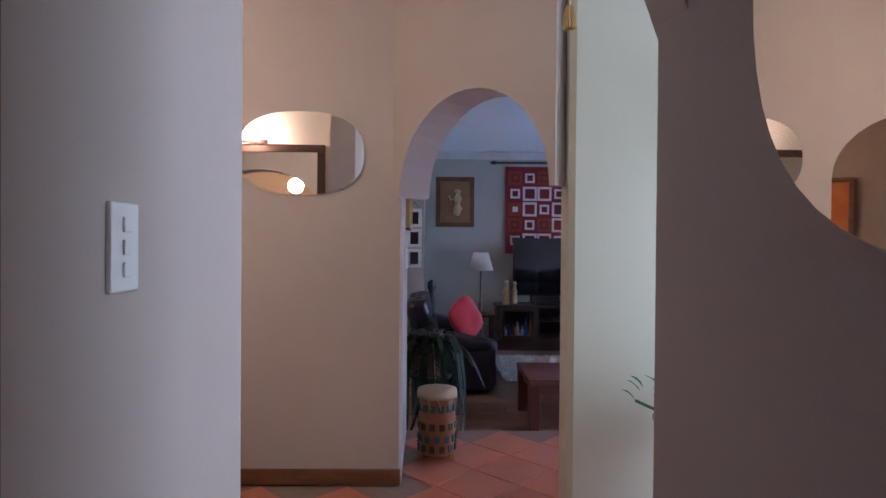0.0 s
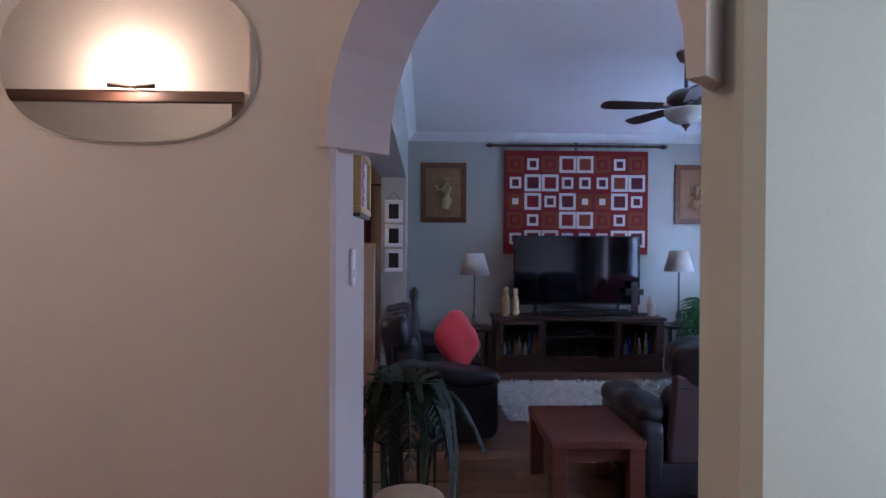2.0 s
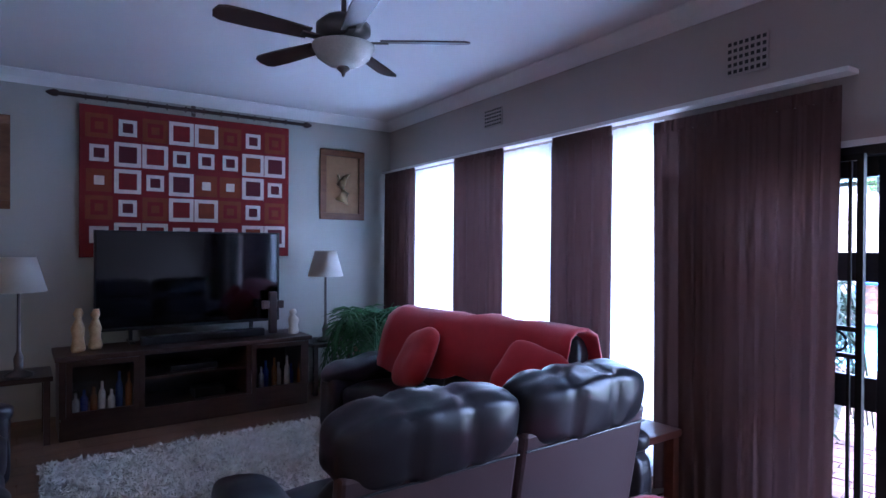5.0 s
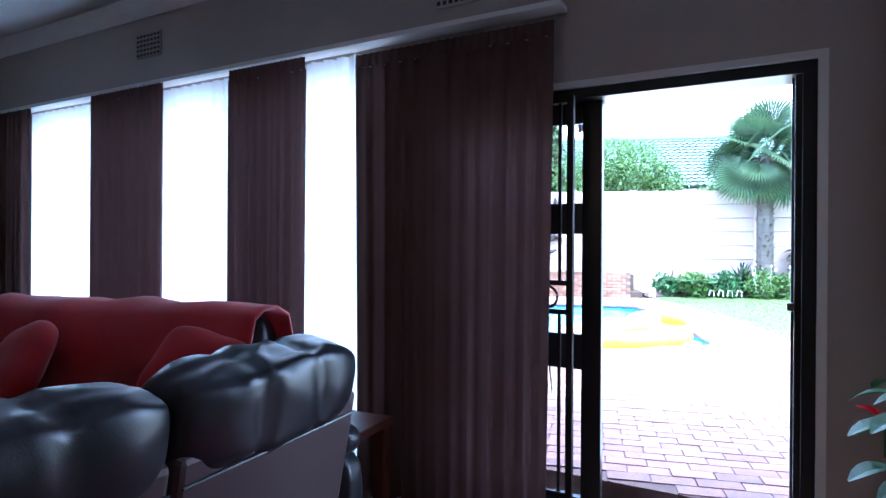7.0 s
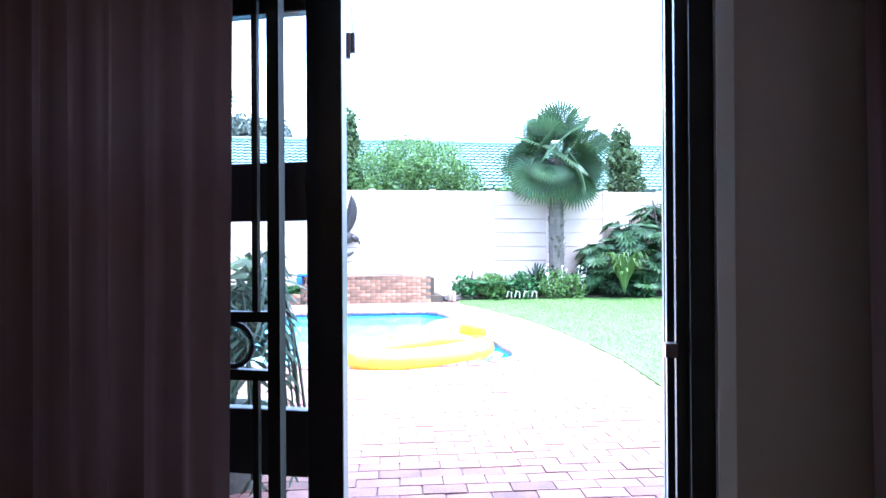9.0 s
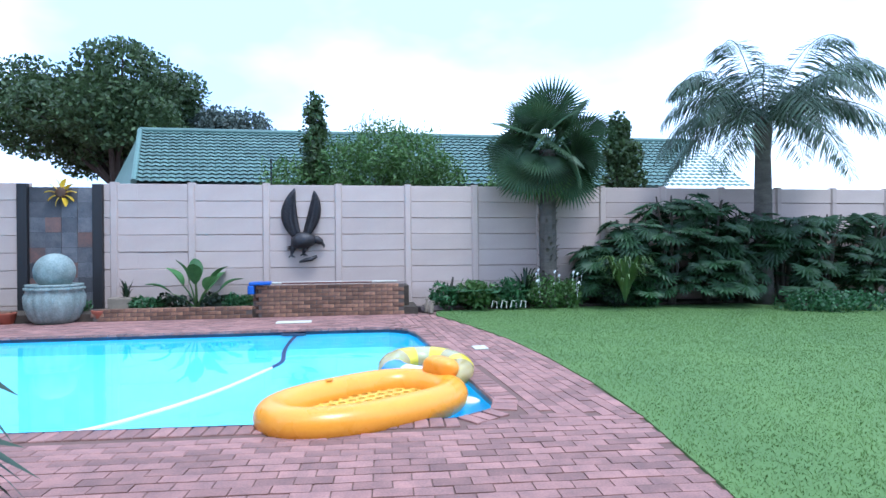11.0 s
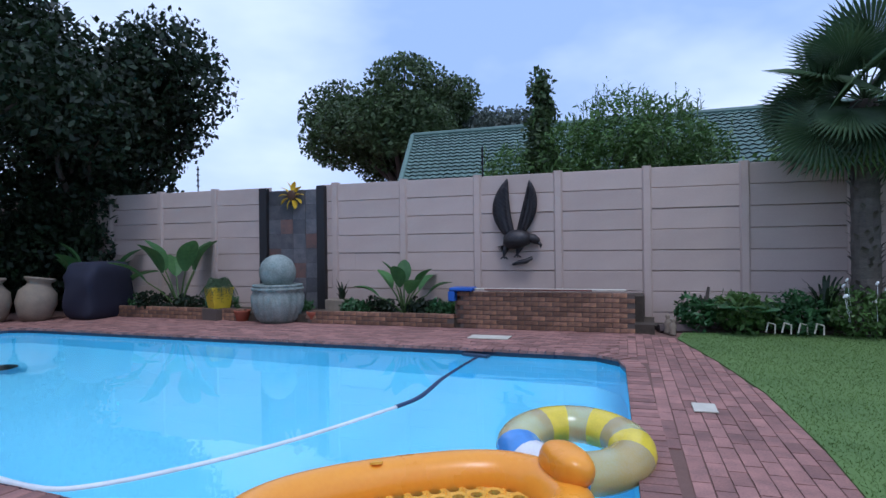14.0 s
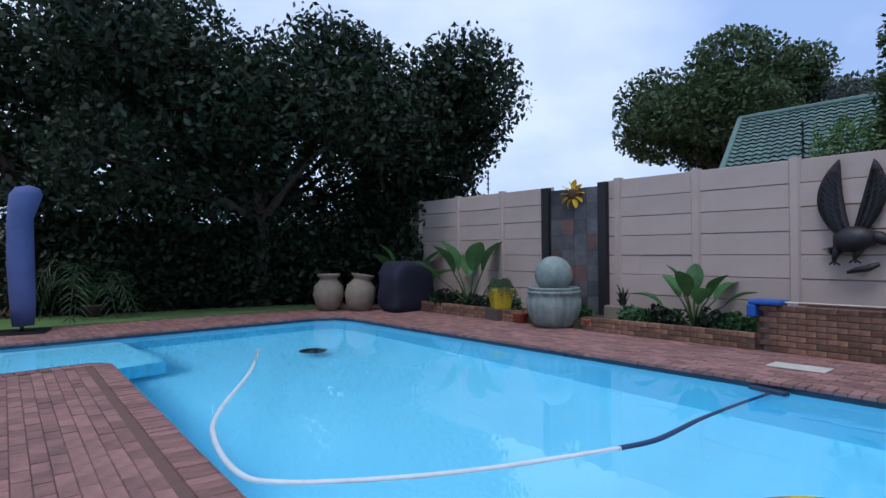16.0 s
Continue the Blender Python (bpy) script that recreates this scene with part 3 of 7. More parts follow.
# ---- garden ground ----
POOL = [(9.25, 3.86), (9.55, 3.84), (13.45, 5.02), (13.85, 5.22), (14.02, 5.55), (13.95, 5.95), (11.78, 14.9), (11.55, 15.3), (11.1, 15.38), (5.0, 13.9), (5.0, 10.9), (7.40, 11.72), (7.62, 11.55), (8.98, 4.12)]


def inside(poly, x, y):
    c = False
    for (x1, y1), (x2, y2) in zip(poly, poly[1:] + poly[:1]):
        if (y1 > y) != (y2 > y) and x < (x2 - x1) * (y - y1) / (y2 - y1) + x1:
            c = not c
    return c


def sheet_with_hole(name, outer, hole, z, material, label, category):
    """A ground sheet with the pool cut out of it, down to a small thickness."""
    bm = bmesh.new()
    edges = []
    for loop in (outer, hole):
        vs = [bm.verts.new((x, y, z)) for x, y in loop]
        edges += [bm.edges.new((a, b)) for a, b in zip(vs, vs[1:] + vs[:1])]
    bmesh.ops.triangle_fill(bm, use_beauty=True, edges=edges)
    return single(name, bm, material, I, label, category, kind="structure")


HOUSE_LINE = 4.15
sheet_with_hole("ground", [(4.2, -300), (600, -300), (600, 600), (-300, 600), (-300, 16.6), (3.6, 16.6), (4.9, 10.4), (4.36, 3.5)], POOL, G - 0.007, BED_JOINT, "bare earth ground sheet", "ground")
bm = bmesh.new()
prism(bm, POOL, -1.25, -1.2)
pool = thing("swimming_pool", I, "freeform swimming pool with pale blue shell and dark waterline", "swimming pool", kind="structure")
part("pool_floor", bm, POOL_M, pool)
bm = bmesh.new()
bm2 = bmesh.new()
for (x1, y1), (x2, y2) in zip(POOL, POOL[1:] + POOL[:1]):
    bm.faces.new([bm.verts.new(p) for p in ((x1, y1, -1.2), (x2, y2, -1.2), (x2, y2, G - 0.12), (x1, y1, G - 0.12))])
    bm2.faces.new([bm2.verts.new(p) for p in ((x1, y1, G - 0.12), (x2, y2, G - 0.12), (x2, y2, G + 0.01), (x1, y1, G + 0.01))])
part("pool_wall", bm, POOL_M, pool)
part("waterline_band", bm2, POOL_TILE, pool, "dark waterline tiles")
bm = bmesh.new()
prism(bm, [(7.45, 11.72), (8.25, 12.1), (7.6, 14.4), (5.1, 13.8), (5.1, 11.0)], -0.9, -0.12)
part("pool_step", bm, POOL_M, pool, "pale shallow entry step")
bm = bmesh.new()
bm.faces.new([bm.verts.new((x, y, G - 0.07)) for x, y in POOL])
water = part("water", bm, WATER, pool, "clear still pool water")
water.visible_shadow = False
# lawn: its edge curves from the far bed to the house
LAWN_EDGE = [(15.75, 4.95), (14.2, 4.2), (12.9, 3.65), (11.5, 3.22), (10.16, 2.9), (9.1, 2.72), (7.8, 2.62), (6.6, 2.58), (5.4, 2.55), (4.6, 2.55)]
bm = bmesh.new()
prism(bm, LAWN_EDGE + [(4.4, -14), (23, -14), (20.3, -3.0), (18.6, 0.6), (17.35, 2.9), (16.35, 5.0)], G - 0.028, G + 0.012)
single("lawn", bm, LAWN, I, "mown green lawn beside the brick paving", "lawn", kind="structure")

# ---- garden wall of precast panels ----
# local x runs along the wall from its right-hand end, local y faces the garden
gw_dir = Vector((-0.2436, 1.0, 0)).normalized()
GW = Matrix.Translation((18.52 - 0.2436 * -8.9, -8.9, 0)) @ pose(0, 0, 0, 0, 0, math.degrees(math.atan2(gw_dir.y, gw_dir.x)))
WTOP = 2.80


def along(y):
    """Distance along the garden wall of the point with that y."""
    return (y + 8.9) * math.hypot(1, 0.2436)


garden_wall = thing("wall_garden", GW, "pinkish-beige precast panel garden wall on posts", "wall", kind="structure")
post_y0 = along(5.69)
PITCH = 1.472
post_mesh = None
panel_mesh = {}
S0, S1 = along(11.72), along(13.05)


def shared_part(name, mesh, parent, m):
    ob = new(name, mesh)
    ob.parent = parent
    ob.matrix_basis = m
    return ob


def mesh_of(name, bm, material):
    bmesh.ops.recalc_face_normals(bm, faces=bm.faces[:])
    me = bpy.data.meshes.new(name)
    bm.to_mesh(me)
    bm.free()
    me.materials.append(material)
    return me


bm = bmesh.new()
prism(bm, [(-0.075, -0.06), (0.075, -0.06), (0.075, 0.03), (0.05, 0.065), (-0.05, 0.065), (-0.075, 0.03)], 0.0, WTOP + 0.03)
post_mesh = mesh_of("post", bm, PRECAST)
bm = bmesh.new()
w, h = 0.693, 0.1695
prof = [(-0.03, -h), (-0.03, h), (0.004, h), (0.022, h - 0.008), (0.022, -h + 0.008), (0.004, -h)]
a = [bm.verts.new((-w, y, z)) for y, z in prof]
b = [bm.verts.new((w, y, z)) for y, z in prof]
for i in range(6):
    bm.faces.new((a[i], a[(i + 1) % 6], b[(i + 1) % 6], b[i]))
bm.faces.new(a)
bm.faces.new(b)
panel = mesh_of("panel", bm, PRECAST)
for k in range(-10, 12):
    x = post_y0 + PITCH * k
    if not S0 - 0.1 < x < S1 + 0.1:
        shared_part("post", post_mesh, garden_wall, pose(x, 0, 0))
    cx = x + PITCH / 2
    if S0 - 0.5 < cx < S1 + 0.5:
        continue
    for r in range(8):
        shared_part("panel", panel, garden_wall, pose(cx + random.uniform(-0.006, 0.006), random.uniform(-0.007, 0.009), WTOP - 0.17 - 0.345 * r))
part("backing", boxes((0, S0 - 0.02, -0.055, -0.035, 0.0, WTOP - 0.01), (S1 + 0.02, along(20.0), -0.055, -0.035, 0.0, WTOP - 0.01)), PRECAST, garden_wall)
for x in (S0 - 0.38, S1 + 0.3):
    for r in range(8):
        ob = shared_part("panel", panel, garden_wall, pose(x, 0.0, WTOP - 0.17 - 0.345 * r) @ Matrix.Diagonal((0.55, 1, 1, 1)))
# the garden's other sides
wall_box("wall_garden_left", (2.5, 16.2, 19.4, 19.6, 0, 2.3), PRECAST, "brown boundary wall in deep shade under trees")
wall_box("wall_garden_side", (3.4, 3.6, 9.9, 19.6, 0, 2.4), PRECAST, "plain boundary wall")
wall_box("wall_garden_right", (4.2, 22.5, -14.2, -14.0, 0, 2.4), PRECAST, "plain boundary wall")
wall_box("wall_house_side", (4.15, 4.37, -14, 2.35, 0, 3.2), PLASTER, "beige plaster outside wall of the house")


# ---- entrance hall things ----
def framed(name, m, w, h, frame_mat, inner_mat, label, category="picture", bar=0.05, depth=0.03):
    """A picture standing in the local x-z plane, looking to local -y."""
    t = thing(name, m, label, category)
    bm = boxes((-w / 2, w / 2, -depth, 0, -h / 2, -h / 2 + bar), (-w / 2, w / 2, -depth, 0, h / 2 - bar, h / 2), (-w / 2, -w / 2 + bar, -depth, 0, -h / 2 + bar, h / 2 - bar), (w / 2 - bar, w / 2, -depth, 0, -h / 2 + bar, h / 2 - bar))
    part("frame", bm, frame_mat, t, bevel=0.004)
    part("picture_panel", boxes((-w / 2 + bar, w / 2 - bar, -depth * 0.45, -0.003, -h / 2 + bar, h / 2 - bar)), inner_mat, t)
    return t


def oval(bm, rx, rz, y0, y1, n=48, power=2.5):
    pts = []
    for i in range(n):
        a = 2 * math.pi * i / n
        c, s = math.cos(a), math.sin(a)
        pts.append((rx * math.copysign(abs(c) ** (2 / power), c), rz * math.copysign(abs(s) ** (2 / power), s)))
    a = [bm.verts.new((x, y0, z)) for x, z in pts]
    b = [bm.verts.new((x, y1, z)) for x, z in pts]
    bm.faces.new(a)
    bm.faces.new(b)
    for i in range(n):
        bm.faces.new((a[i], a[(i + 1) % n], b[(i + 1) % n], b[i]))
    return bm


om = thing("oval_mirror", pose(-0.73, 3.272, 2.095), "frameless oval wall mirror on beige plaster", "mirror")
part("glass", oval(bmesh.new(), 0.345, 0.228, -0.012, -0.003), MIRROR, om)
part("backing", oval(bmesh.new(), 0.35, 0.233, -0.003, 0.0), CREAM, om)
om = thing("oval_mirror", pose(0.497, 0.42, 2.02, 0, 0, -90), "large frameless oval mirror on the passage wall", "mirror")
part("glass", oval(bmesh.new(), 0.48, 0.44, -0.012, -0.003), MIRROR, om)
part("backing", oval(bmesh.new(), 0.485, 0.445, -0.003, 0.0), CREAM, om)
framed("framed_mirror", pose(-1.78, 1.715, 1.65, 0, 0, 180), 1.8, 1.48, WOOD_DARK, MIRROR, "large mirror in a dark wooden frame under a warm glow", "mirror", bar=0.06)
# made-up fixture at the added warm light; the tube itself does not glow
wl_ = thing("picture_lamp", pose(-1.45, 1.718, 2.41), "slim dark tube added above the framed mirror for an unseen warm source", "wall lamp")
bm = bmesh.new()
tube(bm, [(-0.12, 0.045, 0.0), (0.12, 0.045, 0.0)], 0.014, 10)
part("tube", bm, WOOD_DARK, wl_, smooth=True)
part("arm", boxes((-0.012, 0.012, -0.003, 0.04, -0.008, 0.008)), BRASS, wl_)


def switch_plate(m, w, h, keys, label):
    s = thing("light_switch", m, label, "light switch")
    part("plate", boxes((-w / 2, w / 2, -0.012, 0, -h / 2, h / 2)), WHITE, s, bevel=0.004)
    for k in range(keys):
        z = h * (0.25 - 0.25 * k) if keys > 1 else -0.02
        part("rocker", boxes((-0.011, 0.011, -0.017, -0.012, z - 0.014, z + 0.014)), WHITE, s, bevel=0.002)
    return s


switch_plate(pose(-0.5785, 1.1, 1.595, 0, 0, 90), 0.10, 0.165, 3, "white three-key light switch on the passage wall")
switch_plate(pose(-0.173, 3.66, 1.51, 0, 0, 90), 0.075, 0.125, 1, "white single light switch on the plaster pier")
wall_box("trim_door_frame", (-0.60, -0.574, 0.5, 0.80, FZ, 2.3), WOOD_FRAME, "pinkish-brown wooden door frame in the passage", category="door frame", bevel=0.006)
LILAC = mat("lilac_flower_print", (0.62, 0.52, 0.62), 0.4, second=(0.40, 0.42, 0.34), scale=7, fine=30, bump=0.05)
LILAC_DEEP = mat("lilac_petal_paint", (0.34, 0.17, 0.30), 0.5, second=(0.22, 0.10, 0.20), scale=30, bump=0.1)
for z, y, h in ((1.825, 3.955, 0.24), (2.19, 3.955, 0.24)):
    f = framed("flower_print", pose(-0.178, y, z, 0, 0, 90), 0.39, h, BRASS, LILAC, "lilac flower print in a gilt and dark wood frame", bar=0.025)
    for k in range(9):
        part("painted_petal", oval(bmesh.new(), 0.034 - 0.002 * k, 0.017, -0.017, -0.0135, 14, 2.0), LILAC_DEEP, f).location = (0.03 * math.sin(2.4 * k), -0.0002 * k, -0.075 + 0.019 * k)
    for z_ in (-h / 2 - 0.014, h / 2 + 0.001):
        part("outer_strip", boxes((-0.2, 0.2, -0.026, 0.0, z_, z_ + 0.013)), WOOD_DARK, f)
# drum beside the pier
dr = thing("african_drum", pose(0.03, 3.68, FZ), "carved wooden drum with hide top and patterned bands", "drum")
bm = bmesh.new()
lathe(bm, [(0.085, 0.03), (0.105, 0.05), (0.118, 0.2), (0.112, 0.34), (0.118, 0.41)], 28)
part("body", bm, DRUM_WOOD, dr, smooth=True)
bm = bmesh.new()
lathe(bm, [(0.123, 0.385), (0.126, 0.40), (0.122, 0.432), (0.09, 0.440), (0.02, 0.442)], 28)
part("skin", bm, DRUM_SKIN, dr, "pale hide skin", smooth=True)
TEAL = mat("teal_drum_paint", (0.03, 0.08, 0.085), 0.5)
for j, (z, n_, mm) in enumerate(((0.33, 14, TEAL), (0.22, 12, WOOD_DARK), (0.145, 12, TEAL), (0.085, 12, WOOD_DARK))):
    for i in range(n_):
        a = 2 * math.pi * (i + 0.5 * (j % 2)) / n_
        bm = boxes((0.113, 0.122, -0.017, 0.017, -0.022, 0.022))
        ob = part("carved_block", bm, mm, dr, bevel=0.003)
        ob.matrix_basis = pose(0, 0, z, 0, 0, math.degrees(a))
for i in range(12):
    a = 2 * math.pi * i / 12
    bm = bmesh.new()
    tube(bm, [(0.124 * math.cos(a), 0.124 * math.sin(a), 0.40), (0.121 * math.cos(a + 0.2), 0.121 * math.sin(a + 0.2), 0.33)], 0.004, 5)
    part("lacing", bm, DRUM_SKIN, dr)
for i in range(3):
    a = 2 * math.pi * i / 3 - 0.6
    bm = bmesh.new()
    tube(bm, [(0.09 * math.cos(a), 0.09 * math.sin(a), 0.07), (0.125 * math.cos(a), 0.125 * math.sin(a), 0.0)], [0.02, 0.014], 8)
    part("foot", bm, DRUM_WOOD, dr)
# sconce with a red egg candle
sc = thing("wall_sconce", pose(1.31, 2.532, 1.78, 0, 0, 1.7), "dark carved wooden wall sconce with a red egg candle", "sconce")
part("back_board", boxes((-0.11, 0.09, -0.03, 0, 0.0, 0.34)), WOOD_DARK, sc, bevel=0.006)
bm = bmesh.new()
tube(bm, [(-0.03, -0.06, 0.06), (-0.02, -0.09, 0.2), (0.0, -0.1, 0.34)], [0.035, 0.045, 0.03], 10)
tube(bm, [(0.04, -0.05, 0.06), (0.03, -0.09, 0.2), (0.01, -0.1, 0.34)], [0.03, 0.035, 0.03], 10)
part("carved_bracket", bm, WOOD_DARK, sc, smooth=True)
bm = bmesh.new()
lathe(bm, [(0.03, 0.33), (0.12, 0.35), (0.13, 0.365), (0.05, 0.37)], 24, pose(0, -0.11, 0))
part("dish", bm, WOOD_DARK, sc, smooth=True)
bm = bmesh.new()
lathe(bm, [(0.04, 0.37), (0.085, 0.41), (0.095, 0.46), (0.075, 0.53), (0.035, 0.59), (0.008, 0.61)], 24, pose(0, -0.11, 0))
CANDLE = mat("marbled_red_wax", (0.42, 0.07, 0.05), 0.4, second=(0.25, 0.10, 0.08), scale=14, bump=0.05)
part("candle", bm, CANDLE, sc, smooth=True)
# succulent on a pedestal
pp = thing("jade_plant", pose(1.05, 2.25, FZ), "green jade plant in a cream bowl on a pedestal", "potted plant")
bm = bmesh.new()
lathe(bm, [(0.14, 0), (0.15, 0.03), (0.07, 0.1), (0.06, 0.38), (0.11, 0.46), (0.13, 0.48)], 24)
part("pedestal", bm, CREAM, pp, smooth=True)
bm = bmesh.new()
lathe(bm, [(0.06, 0.48), (0.14, 0.56), (0.185, 0.64), (0.195, 0.66), (0.17, 0.655), (0.10, 0.6)], 28)
part("bowl", bm, CREAM, pp, "cream glazed bowl", smooth=True)
bm = bmesh.new()
rng_ = random.Random(4)
for i in range(90):
    a, e = rng_.uniform(0, 6.28), rng_.uniform(0.2, 1.4)
    r = rng_.uniform(0.06, 0.24)
    p = Vector((r * math.cos(a) * math.cos(e) * 1.2, r * math.sin(a) * math.cos(e) * 1.2, 0.66 + r * math.sin(e)))
    q = p + Vector((math.cos(a) * 0.05, math.sin(a) * 0.05, 0.04))
    blade_leaf(bm, p, q, 0.035, 0.1, 3)
    if i % 5 == 0:
        tube(bm, [(0, 0, 0.62), p], 0.006, 4)
part("foliage", bm, GREEN_LEAF, pp)
ts = thing("tassel", pose(0.42, 1.85, 2.28), "gold cord tassel hanging in the hall", "tassel")
bm = bmesh.new()
for i in range(14):
    a = i * 0.45
    tube(bm, [(0.008 * math.cos(a), 0.008 * math.sin(a), 0.07), (0.02 * math.cos(a), 0.02 * math.sin(a), 0.0)], 0.004, 4)
part("threads", bm, BRASS, ts)
bm = bmesh.new()
tube(bm, [(0, 0, 0.07), (0, 0, CEIL - 2.28)], 0.003, 4)
part("cord", bm, BRASS, ts)


# ---- lounge: television wall ----
st = thing("tv_stand", pose(2.02, 9.12, 0), "long dark wooden television stand with open shelves and glass doors", "tv stand")
W2 = 1.07
part("top", boxes((-W2, W2, -0.29, 0.29, 0.64, 0.68)), WOOD_DARK, st, bevel=0.006)
part("plinth", boxes((-W2 + 0.03, W2 - 0.03, -0.25, 0.27, 0.0, 0.16)), WOOD_DARK, st, bevel=0.004)
part("bottom_shelf", boxes((-W2 + 0.04, W2 - 0.04, -0.26, 0.27, 0.16, 0.185)), WOOD_DARK, st)
for x in (-W2 + 0.05, -0.45, 0.45, W2 - 0.05):
    part("upright", boxes((x - 0.022, x + 0.022, -0.27, 0.27, 0.185, 0.64)), WOOD_DARK, st, bevel=0.003)
part("middle_shelf", boxes((-0.425, 0.425, -0.24, 0.26, 0.42, 0.44)), WOOD_DARK, st)
part("back_panel", boxes((-W2 + 0.05, W2 - 0.05, 0.262, 0.28, 0.185, 0.64)), BLACK, st)
for x0, x1 in ((-W2 + 0.075, -0.475), (0.475, W2 - 0.075)):
    d = part("door", boxes((x0, x1, -0.288, -0.272, 0.19, 0.23), (x0, x1, -0.288, -0.272, 0.595, 0.635), (x0, x0 + 0.04, -0.288, -0.272, 0.23, 0.595), (x1 - 0.04, x1, -0.288, -0.272, 0.23, 0.595)), WOOD_DARK, st)
    part("pane", boxes((x0 + 0.04, x1 - 0.04, -0.283, -0.278, 0.23, 0.595)), PANE, d, "clear glass pane").visible_shadow = False
BOTTLE_COL = [mat("bottle_glass_%s" % k, c, 0.2, bump=0) for k, c in (("clear", (0.5, 0.5, 0.48)), ("blue", (0.05, 0.12, 0.45)), ("brown", (0.25, 0.10, 0.03)), ("white", (0.7, 0.68, 0.62)))]
for i in range(15):
    x = (-0.92 + 0.065 * i) if i < 7 else (0.55 + 0.065 * (i - 7))
    bm = bmesh.new()
    hh = random.uniform(0.14, 0.3)
    lathe(bm, [(0.025, 0), (0.028, 0.01), (0.028, hh * 0.6), (0.011, hh * 0.75), (0.011, hh)], 10)
    single("bottle", bm, BOTTLE_COL[i % 4], pose(2.02 + x, 9.0 + 0.06 * (i % 2), 0.186), "small glass bottle inside the television stand", "bottle", "bottles in the stand", smooth=True)
single("set_top_box", boxes((-0.2, 0.2, -0.12, 0.12, 0, 0.05)), BLACK, pose(2.02, 9.1, 0.441), "black slim media box on the shelf", "media box", bevel=0.004)
single("media_player", boxes((-0.13, 0.13, -0.1, 0.1, 0, 0.08)), BLACK, pose(2.15, 9.05, 0.186), "black media player with red tape cases", "media box", bevel=0.004)
tv = thing("television", pose(2.10, 9.34, 0.68), "large black flat television on a stand", "television")
part("bezel", boxes((-0.84, 0.84, 0.0, 0.05, 0.11, 1.02)), BLACK, tv, bevel=0.006)
part("screen", boxes((-0.825, 0.825, -0.004, -0.0005, 0.14, 1.005)), SCREEN, tv, "glossy dark screen")
for x in (-0.55, 0.55):
    part("foot", boxes((x - 0.02, x + 0.02, -0.12, 0.12, 0.0, 0.02), (x - 0.015, x + 0.015, 0.0, 0.03, 0.02, 0.12)), BLACK, tv)
single("soundbar", boxes((-0.55, 0.55, -0.05, 0.05, 0, 0.07)), BLACK, pose(2.15, 9.13, 0.681), "long black soundbar in front of the television", "soundbar", bevel=0.01)


def figurine(m, h, material, label):
    bm = bmesh.new()
    lathe(bm, [(0.05, 0), (0.055, 0.03), (0.04, h * 0.3), (0.055, h * 0.55), (0.03, h * 0.72), (0.022, h * 0.77), (0.038, h * 0.88), (0.02, h)], 14)
    for v in bm.verts:
        v.co += 0.012 * noise.noise_vector(v.co * 14)
    return single("figurine", bm, material, m, label, "figurine", smooth=True)


figurine(pose(1.12, 9.05, 0.68), 0.36, IVORY, "pale carved figurine standing on the stand")
figurine(pose(1.25, 9.12, 0.68), 0.34, IVORY, "pale carved figurine standing on the stand")
figurine(pose(2.98, 9.05, 0.68), 0.25, CREAM, "mottled cat figurine standing on the stand")
cr = single("wooden_cross", boxes((-0.04, 0.04, -0.025, 0.025, 0, 0.42), (-0.11, -0.041, -0.025, 0.025, 0.25, 0.33), (0.041, 0.11, -0.025, 0.025, 0.25, 0.33)), WOOD_DARK, pose(2.82, 9.2, 0.68), "thick dark wooden cross on the stand", "cross", bevel=0.008)
# patchwork quilt on a pole
qw, qh = 2.0, 1.42
quilt = thing("patchwork_quilt", pose(2.17, 9.70, 2.87), "red patchwork wall quilt of nested squares", "wall hanging")
Q_RED, Q_BROWN, Q_WHITE, Q_DARK = (mat("quilt_%s" % k, c, 0.95, scale=20, fine=300, bump=0.25) for k, c in (("red", (0.22, 0.018, 0.02)), ("rust", (0.24, 0.055, 0.022)), ("white", (0.75, 0.68, 0.66)), ("wine", (0.12, 0.02, 0.03))))
part("backing", boxes((-qw / 2, qw / 2, -0.012, 0.0, -qh, 0.0)), Q_RED, quilt, bevel=0.005)
cell_w, cell_h = (qw - 0.08) / 8, 0.255
BIG = ("00011000", "01100011", "01010010", "00011000", "01100011", "00000000")
MID = ("01000010", "10011100", "00101001", "01000010", "10011100", "00000000")
for r in range(5):
    for c in range(8):
        x, z = -qw / 2 + 0.04 + cell_w * (c + 0.5), -0.06 - cell_h * (r + 0.5) + 0.0
        big, mid = BIG[r][c] == "1", MID[r][c] == "1"
        seq = [(0.115, Q_WHITE), (0.078, (Q_RED, Q_BROWN, Q_DARK)[(r + c) % 3])] if big else [(0.078, Q_WHITE), (0.045, Q_DARK)] if mid else [(0.112, Q_BROWN), (0.07, Q_RED), (0.035, Q_BROWN)]
        if r == 2 and c in (0, 4, 5):
            seq = [(0.105, Q_BROWN), (0.042, Q_WHITE)]
        for k, (s, mm) in enumerate(seq):
            part("patch", boxes((x - s, x + s, -0.016 - 0.0035 * (k + 1), -0.012, z - s, z + s)), mm, quilt, bevel=0.0)
rod = thing("quilt_pole", pose(2.17, 9.66, 2.93), "dark turned wooden pole carrying the quilt", "curtain pole")
bm = bmesh.new()
tube(bm, [(-1.17, 0, 0), (1.17, 0, 0)], 0.018, 10)
part("pole", bm, WOOD_DARK, rod)
